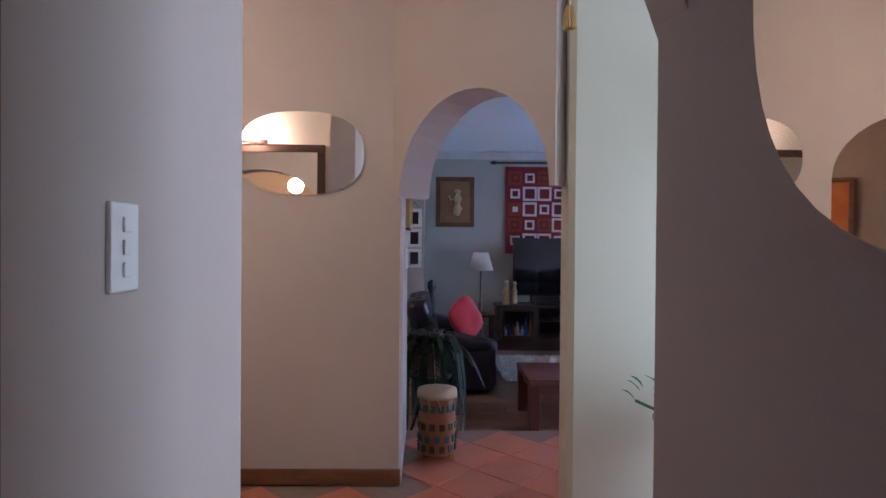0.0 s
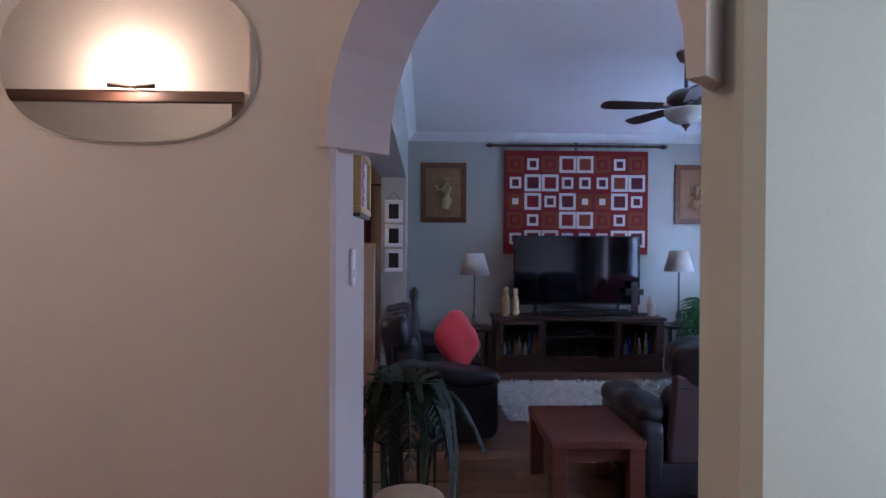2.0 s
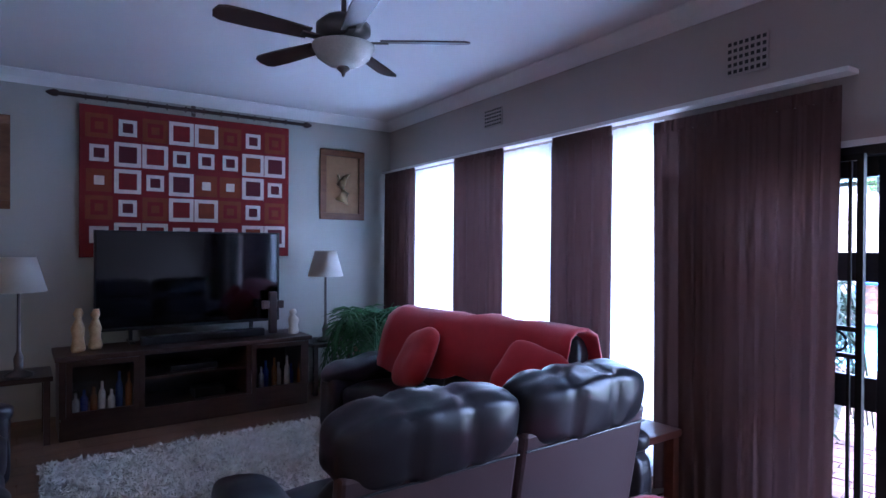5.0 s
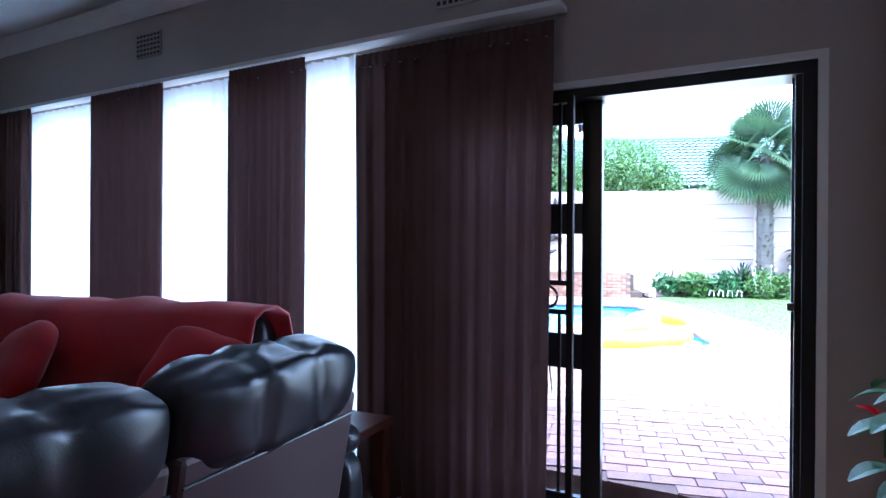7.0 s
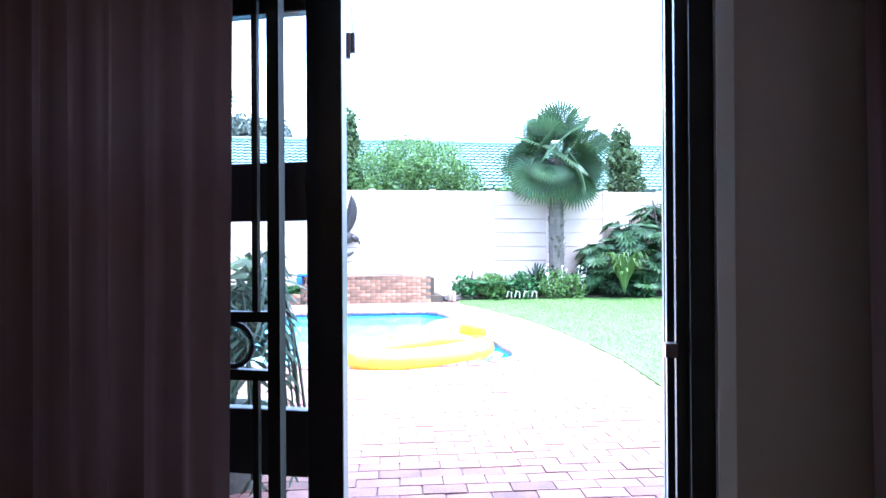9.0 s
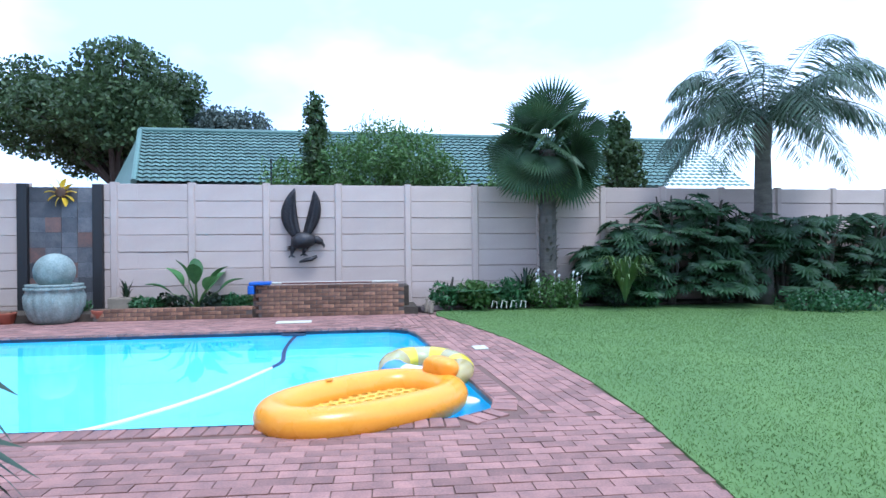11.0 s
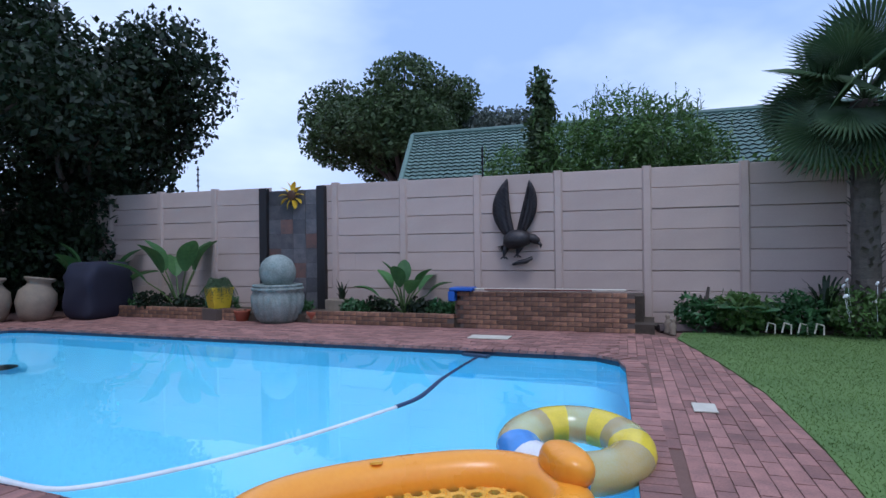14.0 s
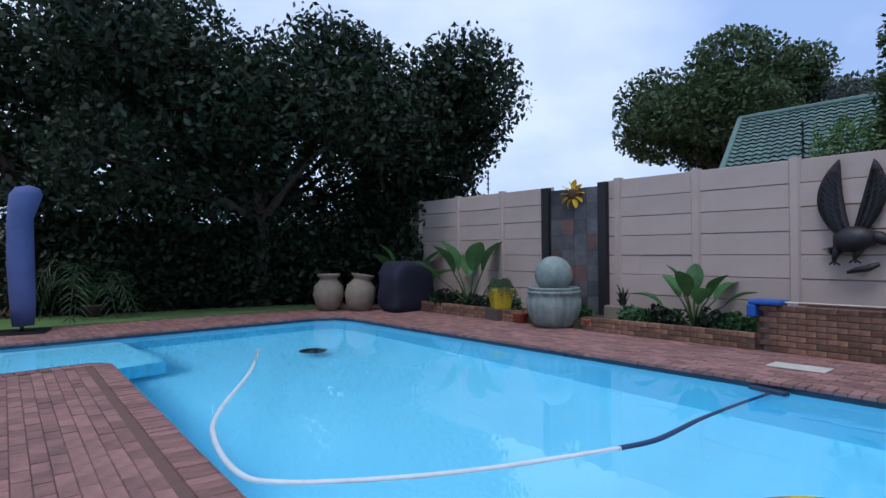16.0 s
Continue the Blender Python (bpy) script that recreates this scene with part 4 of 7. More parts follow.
for x in (-1.2, 1.2):
    bm = bmesh.new()
    lathe(bm, [(0.012, -0.05), (0.03, -0.03), (0.034, 0.0), (0.02, 0.035), (0.004, 0.06)], 12, pose(x, 0, 0, 0, 90 if x > 0 else -90))
    part("finial", bm, WOOD_DARK, rod, smooth=True)
for i in range(12):
    bm = bmesh.new()
    x = -0.95 + 1.9 * i / 11
    tube(bm, [(x, 0.028 * math.cos(a * math.pi / 5), 0.028 * math.sin(a * math.pi / 5)) for a in range(10)], 0.005, 5, closed=True)
    part("ring", bm, WOOD_DARK, rod)
part("bracket", boxes((-0.012, 0.012, -0.005, 0.065, -0.02, 0.02), (-0.02, 0.02, 0.055, 0.068, -0.05, 0.16)), PEWTER, rod)
for x, tilt in ((0.345, 0), (3.84, 0)):
    f = framed("relief_picture", pose(x, 9.728, 2.285), 0.63 if x < 1 else 0.57, 0.82, WOOD_FRAME, CORK, "cork picture in a wooden frame with a carved pale relief", bar=0.075)
    bm = bmesh.new()
    if x < 1:
        tube(bm, [(0.02, -0.03, -0.22), (0.05, -0.035, -0.1), (0.04, -0.04, 0.05), (0.05, -0.035, 0.14)], [0.05, 0.07, 0.075, 0.03], 10)
        lathe(bm, [(0.03, 0), (0.04, 0.03), (0.07, 0.035), (0.03, 0.07)], 12, pose(0.04, -0.03, 0.13))
        tube(bm, [(0.0, -0.035, 0.06), (-0.07, -0.04, 0.03), (-0.1, -0.04, 0.1)], 0.014, 6)
    else:
        tube(bm, [(-0.02, -0.03, -0.2), (0.02, -0.04, -0.1), (-0.03, -0.04, 0.0), (0.03, -0.035, 0.1)], [0.09, 0.05, 0.055, 0.025], 10)
        tube(bm, [(0.0, -0.03, 0.02), (0.07, -0.035, 0.13)], 0.014, 6)
        tube(bm, [(-0.03, -0.03, 0.02), (-0.07, -0.035, 0.12)], 0.014, 6)
    part("relief", bm, IVORY, f, "pale carved relief shape", smooth=True)
hang = thing("hanging_frames", pose(-0.29, 8.897, 1.98), "three small white frames hanging one below another", "picture")
for k in range(3):
    z = -0.30 * k
    f = part("frame", boxes((-0.11, 0.11, -0.025, -0.001, z - 0.14, z - 0.09), (-0.11, 0.11, -0.025, -0.001, z + 0.09, z + 0.14), (-0.11, -0.06, -0.025, -0.001, z - 0.09, z + 0.09), (0.06, 0.11, -0.025, -0.001, z - 0.09, z + 0.09)), WHITE, hang, "white wavy frame", bevel=0.01)
    part("picture_panel", boxes((-0.06, 0.06, -0.012, -0.002, z - 0.09, z + 0.09)), BLACK, f)
bm = bmesh.new()
tube(bm, [(-0.08, -0.01, 0.14), (0, -0.006, 0.24), (0.08, -0.01, 0.14)], 0.004, 5)
part("cord", bm, WOOD_DARK, hang)


def table_lamp(m, foot_z, label):
    t = thing("table_lamp", m, label, "lamp")
    bm = bmesh.new()
    lathe(bm, [(0.19, 0), (0.115, 0.27), (0.11, 0.27), (0.185, 0.0)], 32)
    part("shade", bm, SHADE, t, "white pleated fabric shade", smooth=True)
    bm = bmesh.new()
    lathe(bm, [(0.10, foot_z), (0.10, foot_z + 0.02), (0.03, foot_z + 0.05), (0.035, foot_z + 0.14), (0.014, foot_z + 0.2), (0.012, 0.0), (0.02, 0.02), (0.012, 0.1)], 16)
    part("stem", bm, PEWTER, t, smooth=True)
    return t


table_lamp(pose(0.72, 9.0, 1.20), -0.66, "table lamp with a white shade and slim metal stem")
table_lamp(pose(3.42, 9.25, 1.24), -0.70, "table lamp with a white shade and slim metal stem")
for x, y in ((0.70, 9.08), (3.45, 9.32)):
    t = thing("end_table", pose(x, y, 0), "small dark wooden end table in the corner", "side table")
    part("top", boxes((-0.24, 0.24, -0.24, 0.24, 0.5, 0.54)), WOOD_DARK, t, bevel=0.005)
    for sx in (-0.2, 0.2):
        for sy in (-0.2, 0.2):
            part("leg", boxes((sx - 0.022, sx + 0.022, sy - 0.022, sy + 0.022, 0, 0.5)), WOOD_DARK, t)

# ---- lounge: ceiling fan ----
fan = thing("ceiling_fan", pose(2.13, 6.2, CEIL), "dark five-blade ceiling fan with a frosted glass bowl", "ceiling fan")
bm = bmesh.new()
lathe(bm, [(0.075, 0), (0.075, -0.02), (0.05, -0.07), (0.02, -0.085)], 20)
part("canopy", bm, PEWTER, fan, smooth=True)
bm = bmesh.new()
tube(bm, [(0, 0, -0.08), (0, 0, -0.31)], 0.014, 8)
part("rod", bm, PEWTER, fan)
bm = bmesh.new()
lathe(bm, [(0.03, -0.285), (0.10, -0.305), (0.145, -0.345), (0.145, -0.385), (0.10, -0.425), (0.06, -0.45)], 28)
part("motor", bm, PEWTER, fan, smooth=True)
bm = bmesh.new()
lathe(bm, [(0.165, -0.45), (0.165, -0.465), (0.14, -0.515), (0.09, -0.55), (0.02, -0.565)], 28)
part("light_bowl", bm, MILK, fan, "frosted glass light bowl", smooth=True)
bm = bmesh.new()
lathe(bm, [(0.03, -0.56), (0.035, -0.575), (0.012, -0.595), (0.006, -0.615)], 12)
part("finial", bm, PEWTER, fan, smooth=True)
for k in range(5):
    ang = -34 + 72 * k
    bm = bmesh.new()
    prism(bm, [(0.2, -0.05), (0.5, -0.066), (0.63, -0.064), (0.668, -0.045), (0.68, 0.0), (0.668, 0.045), (0.63, 0.064), (0.5, 0.066), (0.2, 0.05)], -0.004, 0.004)
    bl = part("blade", bm, WOOD_DARK, fan)
    bl.matrix_basis = pose(0, 0, -0.425, 0, 0, ang) @ pose(0, 0, 0, 13)
    ir = part("blade_iron", boxes((0.10, 0.24, -0.02, 0.02, -0.014, -0.004)), PEWTER, fan)
    ir.matrix_basis = pose(0, 0, -0.425, 0, 0, ang) @ pose(0, 0, 0, 13)


# ---- lounge: seats ----
def sofa(name, m, width, depth, seats, label, back_h=0.98, back_mat=LEATHER, arm=0.24):
    """A padded leather sofa: width along local x, its back towards local +y."""
    t = thing(name, m, label, "sofa")
    part("base", boxes((-width / 2 + 0.03, width / 2 - 0.03, -depth / 2 + 0.06, depth / 2 - 0.06, 0.04, 0.26)), LEATHER, t, bevel=0.03)
    for s in (-1, 1):
        bm = bmesh.new()
        pillow(bm, arm / 2 - 0.015, depth / 2 - 0.04, 0.25, pose(s * (width / 2 - arm / 2), -0.02, 0.29), 8, 9)
        part("armrest", bm, LEATHER, t, smooth=True)
        bm = bmesh.new()
        pillow(bm, arm / 2 + 0.03, depth / 2 - 0.03, 0.085, pose(s * (width / 2 - arm / 2), -0.03, 0.545, 4), 12, 3.0)
        for v in bm.verts:
            v.co.z += 0.010 * math.sin(17 * v.co.y + 5 * v.co.x) - 0.05 * max(0.0, -v.co.y - depth * 0.32)
        part("arm_pad", bm, LEATHER, t, smooth=True)
    sw = (width - 2 * arm) / seats
    for k in range(seats):
        x = -width / 2 + arm + sw * (k + 0.5)
        bm = bmesh.new()
        pillow(bm, sw / 2 - 0.004, depth * 0.33, 0.11, pose(x, -depth * 0.14, 0.36), 8, 4)
        part("seat_cushion", bm, LEATHER, t, smooth=True)
        lean = pose(x, depth / 2 - 0.20, 0.32, -10)
        part("back_shell", boxes((-sw / 2 + 0.012, sw / 2 - 0.012, 0.05, 0.12, -0.22, back_h - 0.50)), back_mat, t, "brown leatherette back panel" if back_mat is not LEATHER else "", bevel=0.02).matrix_basis = lean
        bm = bmesh.new()
        pillow(bm, sw / 2 - 0.006, 0.12, 0.22, lean @ pose(0, -0.04, 0.20), 8, 4)
        part("back_cushion", bm, LEATHER, t, smooth=True)
        bm = bmesh.new()
        pillow(bm, sw / 2 - 0.002, 0.13, 0.14, None, 22, 4.5)
        for v in bm.verts:
            crease = sum(math.exp(-((v.co.x - c - 0.05 * v.co.z) / 0.022) ** 2) for c in (-sw / 6, sw / 6))
            sag = 1 - 0.11 * crease + 0.035 * math.cos(v.co.x / sw * math.pi)
            wrinkle = 0.012 * noise.noise((v.co.x * 9 + k * 7, v.co.y * 16, v.co.z * 14))
            v.co.y *= sag
            v.co.z = v.co.z * sag + (wrinkle if v.co.z > 0 else 0)
        bmesh.ops.transform(bm, matrix=lean @ pose(0, 0.012, back_h - 0.45), verts=bm.verts[:])
        part("headrest", bm, LEATHER, t, smooth=True)
        bm = bmesh.new()
        tube(bm, [(-sw / 2 + 0.02, 0.128, back_h - 0.45 - 0.125), (sw / 2 - 0.02, 0.128, back_h - 0.45 - 0.125)], 0.005, 6)
        part("piping", bm, LEATHER, t).matrix_basis = lean
    return t


def cushion(m, label):
    bm = bmesh.new()
    pillow(bm, 0.23, 0.23, 0.085, None, 10, 2.6)
    for v in bm.verts:
        k = abs(v.co.x) * abs(v.co.y) / 0.05
        v.co.x *= 1 + 0.16 * k
        v.co.y *= 1 + 0.16 * k
    return single("cushion", bm, RED_CLOTH, m, label, "cushion", "red cushions", smooth=True)


sofa("sofa", pose(0.22, 7.15, 0, 0, 0, 90), 1.85, 0.95, 2, "black leather two-seat sofa beside the dining opening")
cushion(pose(0.38, 6.82, 0.74, 74, 0, 48) @ pose(0, 0, 0, 0, 0, 30), "red square cushion leaning on the leather sofa")
SOFA_B = pose(2.40, 5.56, 0, 0, 0, 180)
sofa("sofa", SOFA_B, 2.0, 0.95, 2, "black leather recliner sofa with brown back panels", 1.02, LEATHER_BACK, 0.17)
SOFA_C = pose(3.36, 6.86, 0, 0, 0, -81)
sofa("sofa", SOFA_C, 2.25, 0.95, 3, "black leather sofa under the windows with a red throw", 0.98)
th = bmesh.new()
rows = []
prof = [(-0.03, 0.60), (0.04, 0.82), (0.10, 0.955), (0.19, 1.012), (0.31, 1.018), (0.42, 0.96), (0.47, 0.80), (0.48, 0.62)]
for i in range(25):
    x = -0.92 + 1.84 * i / 24
    rows.append([th.verts.new((x, y + 0.012 * math.sin(9 * x + j), z + 0.03 * noise.noise((x * 4, y * 3, j)) + (0 if j else -0.1 * abs(math.sin(2.6 * x))))) for j, (y, z) in enumerate(prof)])
for a, b in zip(rows, rows[1:]):
    for j in range(len(prof) - 1):
        th.faces.new((a[j], a[j + 1], b[j + 1], b[j]))
throw = single("throw_blanket", th, RED_CLOTH, SOFA_C @ pose(0.05, 0.0, 0.03), "red throw blanket draped over the sofa back", "blanket", smooth=True)
sol = throw.modifiers.new("thickness", "SOLIDIFY")
sol.thickness = 0.02
cushion(SOFA_C @ pose(0.80, -0.10, 0.72, 60, 20, 20), "red square cushion leaning on the leather sofa")
cushion(SOFA_C @ pose(-0.30, -0.10, 0.72, 58, -14, -12), "red square cushion leaning on the leather sofa")
# coffee table, side table, rug
ct = thing("coffee_table", pose(1.10, 5.38, 0), "low reddish-brown wooden coffee table with thick legs", "table")
part("top", boxes((-0.28, 0.28, -0.38, 0.38, 0.40, 0.45)), WOOD_RED, ct, bevel=0.006)
part("apron", boxes((-0.23, 0.23, -0.33, 0.33, 0.31, 0.40)), WOOD_RED, ct)
for sx in (-0.23, 0.23):
    for sy in (-0.33, 0.33):
        part("leg", boxes((sx - 0.045, sx + 0.045, sy - 0.045, sy + 0.045, 0, 0.40)), WOOD_RED, ct, bevel=0.004)
sd = thing("side_table", pose(3.62, 5.46, 0), "square reddish wooden side table by the curtain", "side table")
part("top", boxes((-0.2, 0.2, -0.2, 0.2, 0.50, 0.54)), WOOD_RED, sd, bevel=0.005)
for sx in (-0.16, 0.16):
    for sy in (-0.16, 0.16):
        part("leg", boxes((sx - 0.03, sx + 0.03, sy - 0.03, sy + 0.03, 0, 0.50)), WOOD_RED, sd, bevel=0.003)
single("photo_frame", boxes((-0.05, 0.05, -0.06, 0.06, 0, 0.17)), BLACK, pose(3.55, 5.52, 0.541), "small black box standing on the side table", "box", bevel=0.004)
fs = thing("bench", pose(2.68, 4.72, 0), "low black leather bench with a red cloth top behind the sofa", "bench")
part("frame", boxes((-0.40, 0.36, -0.22, 0.22, 0.36, 0.46)), LEATHER, fs, bevel=0.02)
bm = bmesh.new()
pillow(bm, 0.33, 0.19, 0.05, pose(-0.02, -0.01, 0.475), 8, 5)
part("seat_cover", bm, RED_CLOTH, fs, "red cloth cover", smooth=True)
bm = bmesh.new()
tube(bm, [(-0.39, 0.21, 0.468), (0.35, 0.21, 0.468), (0.35, -0.21, 0.468)], 0.012, 8)
part("edge_trim", bm, PEWTER, fs, "brushed metal edge")
for sx in (-0.36, 0.32):
    for sy in (-0.18, 0.18):
        part("leg", boxes((sx - 0.025, sx + 0.025, sy - 0.025, sy + 0.025, 0, 0.36)), WOOD_DARK, fs, bevel=0.004)
rng2 = np.random.default_rng(3)
bm = bmesh.new()
n1, n2 = 40, 30
grid = [[bm.verts.new((0.85 + 2.35 * i / n1 + 0.02 * noise.noise((i * 0.7, j * 0.7, 0)), 6.82 + 1.42 * j / n2 + 0.02 * noise.noise((i * 0.7, j * 0.7, 5)), 0.022 + 0.012 * noise.noise((i * 1.3, j * 1.3, 3)))) for j in range(n2 + 1)] for i in range(n1 + 1)]
for i in range(n1):
    for j in range(n2):
        bm.faces.new((grid[i][j], grid[i + 1][j], grid[i + 1][j + 1], grid[i][j + 1]))
rug = thing("rug", I, "white shaggy rug on the wooden floor", "rug")
part("base", bm, RUG, rug, smooth=True)
tuft = np.column_stack([rng2.uniform(0.83, 3.22, 14000), rng2.uniform(6.80, 8.26, 14000), rng2.uniform(0.025, 0.05, 14000)])
leaves_mesh("shag", tuft, 0.055, RUG, rug, 5, aspect=0.25)


# ---- lounge: curtains, windows and door ----
def drape(name, m, y0, y1, z0, z1, material, label, folds, amp, parent=None, seed=1, gather=0.85):
    """Cloth hanging in the local y-z plane, in folds."""
    bm = bmesh.new()
    rng = random.Random(seed)
    nu, nz = max(24, folds * 8), 10
    ph = [rng.uniform(-0.6, 0.6) for _ in range(40)]
    rows = []
    for k in range(nz + 1):
        s = k / nz
        row = []
        for i in range(nu + 1):
            f = i / nu
            yy = (y0 + y1) / 2 + (f - 0.5) * (y1 - y0) * (1 - (1 - gather) * s * 0.5)
            a = 2 * math.pi * folds * f + ph[int(f * 30)] * 0.5
            row.append(bm.verts.new((amp * (0.45 + 0.55 * s) * math.sin(a) + 0.3 * amp * math.sin(2.3 * a + 1), yy, z1 + (z0 - z1) * s)))
        rows.append(row)
    for a, b in zip(rows, rows[1:]):
        for i in range(nu):
            bm.faces.new((a[i], a[i + 1], b[i + 1], b[i]))
    if parent:
        return part(name, bm, material, parent, smooth=True)
    return single(name, bm, material, m, label, "curtain", "plum lounge curtains", smooth=True)


for k, (y0, y1, zt) in enumerate(((5.39, 6.12, 2.47), (3.76, 4.56, 2.47), (2.51, 3.12, 2.44), (1.03, 2.15, 2.39))):
    c = thing("curtain", WALL_M @ pose(-0.12, 0, 0), "plum-brown pleated curtain hanging to the floor", "curtain", "plum lounge curtains")
    drape("cloth", I, y0, y1, 0.03, zt - 0.07, CURTAIN, "", 7 if k < 3 else 11, 0.035, c, seed=k, gather=0.9)
    drape("heading", I, y0, y1, zt - 0.075, zt, CURTAIN, "", 16 if k < 3 else 24, 0.014, c, seed=9 + k, gather=1.0)
c = thing("curtain", WALL_M @ pose(-0.12, 0, 0), "plum-brown pleated curtain hanging to the floor", "curtain", "plum lounge curtains")
drape("cloth", I, -0.9, -0.22, 0.03, 2.6, CURTAIN, "", 7, 0.035, c, seed=21)
sh = thing("sheer_curtain", WALL_M @ pose(-0.055, 0, 0), "white sheer net curtain across the windows", "curtain")
drape("cloth", I, 2.12, 5.60, 0.06, 2.42, SHEER, "", 34, 0.026, sh, seed=3, gather=1.0)
single("curtain_track", boxes((-0.13, -0.02, 1.0, 6.2, 2.45, 2.475)), WHITE, WALL_M, "white curtain track above the windows", "curtain rail")
wf = thing("window_1", WALL_M, "dark aluminium window band behind net curtains", "window", kind="structure")
part("window_frame", boxes((0.06, 0.12, 2.1, 5.62, 0.18, 0.23), (0.06, 0.12, 2.1, 5.62, 2.33, 2.38), *[(0.06, 0.12, y - 0.03, y + 0.03, 0.23, 2.33) for y in (2.13, 3.3, 4.5, 5.59)]), ALU, wf)
# doorway: frame, sliding leaf, security gate
df = thing("door_frame", WALL_M, "dark aluminium sliding door frame with double tracks", "door frame", kind="structure")
part("frame", boxes((0.02, 0.20, 0.0, 0.05, 0, 2.07), (0.02, 0.20, 0.0, 1.75, 2.05, 2.10), (0.02, 0.20, 1.70, 1.75, 0, 2.05), (0.02, 0.20, 0.05, 1.70, 0.0, 0.03)), ALU, df, bevel=0.003)
part("track", boxes((0.04, 0.06, 0.05, 0.075, 0.03, 2.05), (0.09, 0.11, 0.05, 0.085, 0.03, 2.05), (0.15, 0.17, 0.05, 0.08, 0.03, 2.05)), ALU, df)
part("latch", boxes((0.025, 0.06, 0.075, 0.10, 1.10, 1.13)), PEWTER, df)
part("white_reveal", boxes((-0.003, 0.02, -0.035, 0.0, 0.0, 2.13), (-0.003, 0.02, 0.0, 1.75, 2.10, 2.13)), WHITE, df, "white plaster reveal strip")
lf = thing("sliding_door", WALL_M @ pose(0.115, 0, 0), "dark aluminium sliding door leaf pushed open", "door")
part("stile", boxes((-0.02, 0.02, 0.86, 0.955, 0.03, 2.05)), ALU, lf, bevel=0.003)
part("stile", boxes((-0.02, 0.02, 1.60, 1.70, 0.03, 2.05)), ALU, lf, bevel=0.003)
for z0, z1 in ((0.03, 0.14), (0.76, 0.93), (1.415, 1.565), (1.95, 2.05)):
    part("rail", boxes((-0.02, 0.02, 0.955, 1.60, z0, z1)), ALU, lf, bevel=0.003)
part("pane", boxes((-0.003, 0.003, 0.955, 1.60, 0.14, 1.95)), PANE, lf).visible_shadow = False
gt = thing("security_gate", WALL_M @ pose(-0.045, 0, 0), "black iron sliding security gate with ring ornaments", "gate")
part("gate_frame", boxes((-0.015, 0.015, 0.955, 0.985, 0.05, 2.05), (-0.015, 0.015, 2.10, 2.13, 0.05, 2.05), (-0.015, 0.015, 0.985, 2.10, 2.02, 2.05), (-0.015, 0.015, 0.985, 2.10, 0.05, 0.08)), IRON, gt)
for z in (1.05, 1.185, 0.20):
    part("cross_bar", boxes((-0.012, 0.012, 0.985, 2.10, z - 0.012, z + 0.012)), IRON, gt)
for k in range(8):
    y = 1.02 + 0.145 * k
    part("bar", boxes((-0.007, 0.007, y - 0.007, y + 0.007, 0.08, 1.04)), IRON, gt)
    part("bar", boxes((-0.007, 0.007, y - 0.007, y + 0.007, 1.197, 2.02)), IRON, gt)
    bm = bmesh.new()
    tube(bm, [(0, y + 0.06 + 0.05 * math.cos(a * math.pi / 9), 1.118 + 0.05 * math.sin(a * math.pi / 9)) for a in range(18)], 0.007, 6, closed=True)
    part("ring", bm, IRON, gt)


def air_brick(u0, u1, z0, z1):
    v = thing("air_vent", WALL_M @ pose(-0.002, (u0 + u1) / 2, (z0 + z1) / 2), "beige perforated air brick high in the wall", "air vent")
    w, h = (u1 - u0) / 2, (z1 - z0) / 2
    part("plate", boxes((-0.012, 0, -w, w, -h, h)), PLASTER, v)
    for i in range(7):
        for j in range(5):
            y, z = -w * 0.84 + 2 * w * 0.84 * i / 6, -h * 0.78 + 2 * h * 0.78 * j / 4
            part("hole", boxes((-0.0145, -0.012, y - w * 0.085, y + w * 0.085, z - h * 0.1, z + h * 0.1)), BLACK, v)


air_brick(1.46, 1.71, 2.60, 2.81)
air_brick(3.93, 4.2, 2.70, 2.87)


# ---- plants indoors ----
def potted_palm(m, pot_r, pot_h, n, length, rise, leaf, label, seed, material=GREEN_LEAF, pot_mat=REDPOT):
    t = thing("potted_palm", m, label, "potted plant")
    bm = bmesh.new()
    lathe(bm, [(pot_r * 0.7, 0), (pot_r * 0.95, pot_h * 0.8), (pot_r * 1.05, pot_h * 0.85), (pot_r * 1.05, pot_h), (pot_r * 0.92, pot_h), (pot_r * 0.88, pot_h * 0.9)], 24)
    part("pot", bm, pot_mat, t, smooth=True)
    rng = random.Random(seed)
    bm = bmesh.new()
    for k in range(n):
        a = 2 * math.pi * k / n + rng.uniform(-0.3, 0.3)
        s = rng.uniform(0.6, 1.1)
        frond(bm, (0.03 * math.cos(a), 0.03 * math.sin(a), pot_h), (math.cos(a), math.sin(a), 0), length * s, rise * rng.uniform(0.7, 1.5), leaf, 18, 0.016, 0.4, seed + k)
    part("fronds", bm, material, t)
    return t


potted_palm(pose(3.74, 8.80, 0), 0.18, 0.50, 34, 0.62, 1.05, 0.30, "bushy green parlour palm beside the window", 3)
ps = thing("plant_stand", pose(-0.02, 4.95, 0), "black iron three-legged plant stand", "plant stand")
bm = bmesh.new()
tube(bm, [(0.17 * math.cos(k * math.pi / 12), 0.17 * math.sin(k * math.pi / 12), 0.50) for k in range(24)], 0.012, 6, closed=True)
part("top_ring", bm, IRON, ps)
bm = bmesh.new()
tube(bm, [(0.13 * math.cos(k * math.pi / 12), 0.13 * math.sin(k * math.pi / 12), 0.18) for k in range(24)], 0.010, 6, closed=True)
part("lower_ring", bm, IRON, ps)
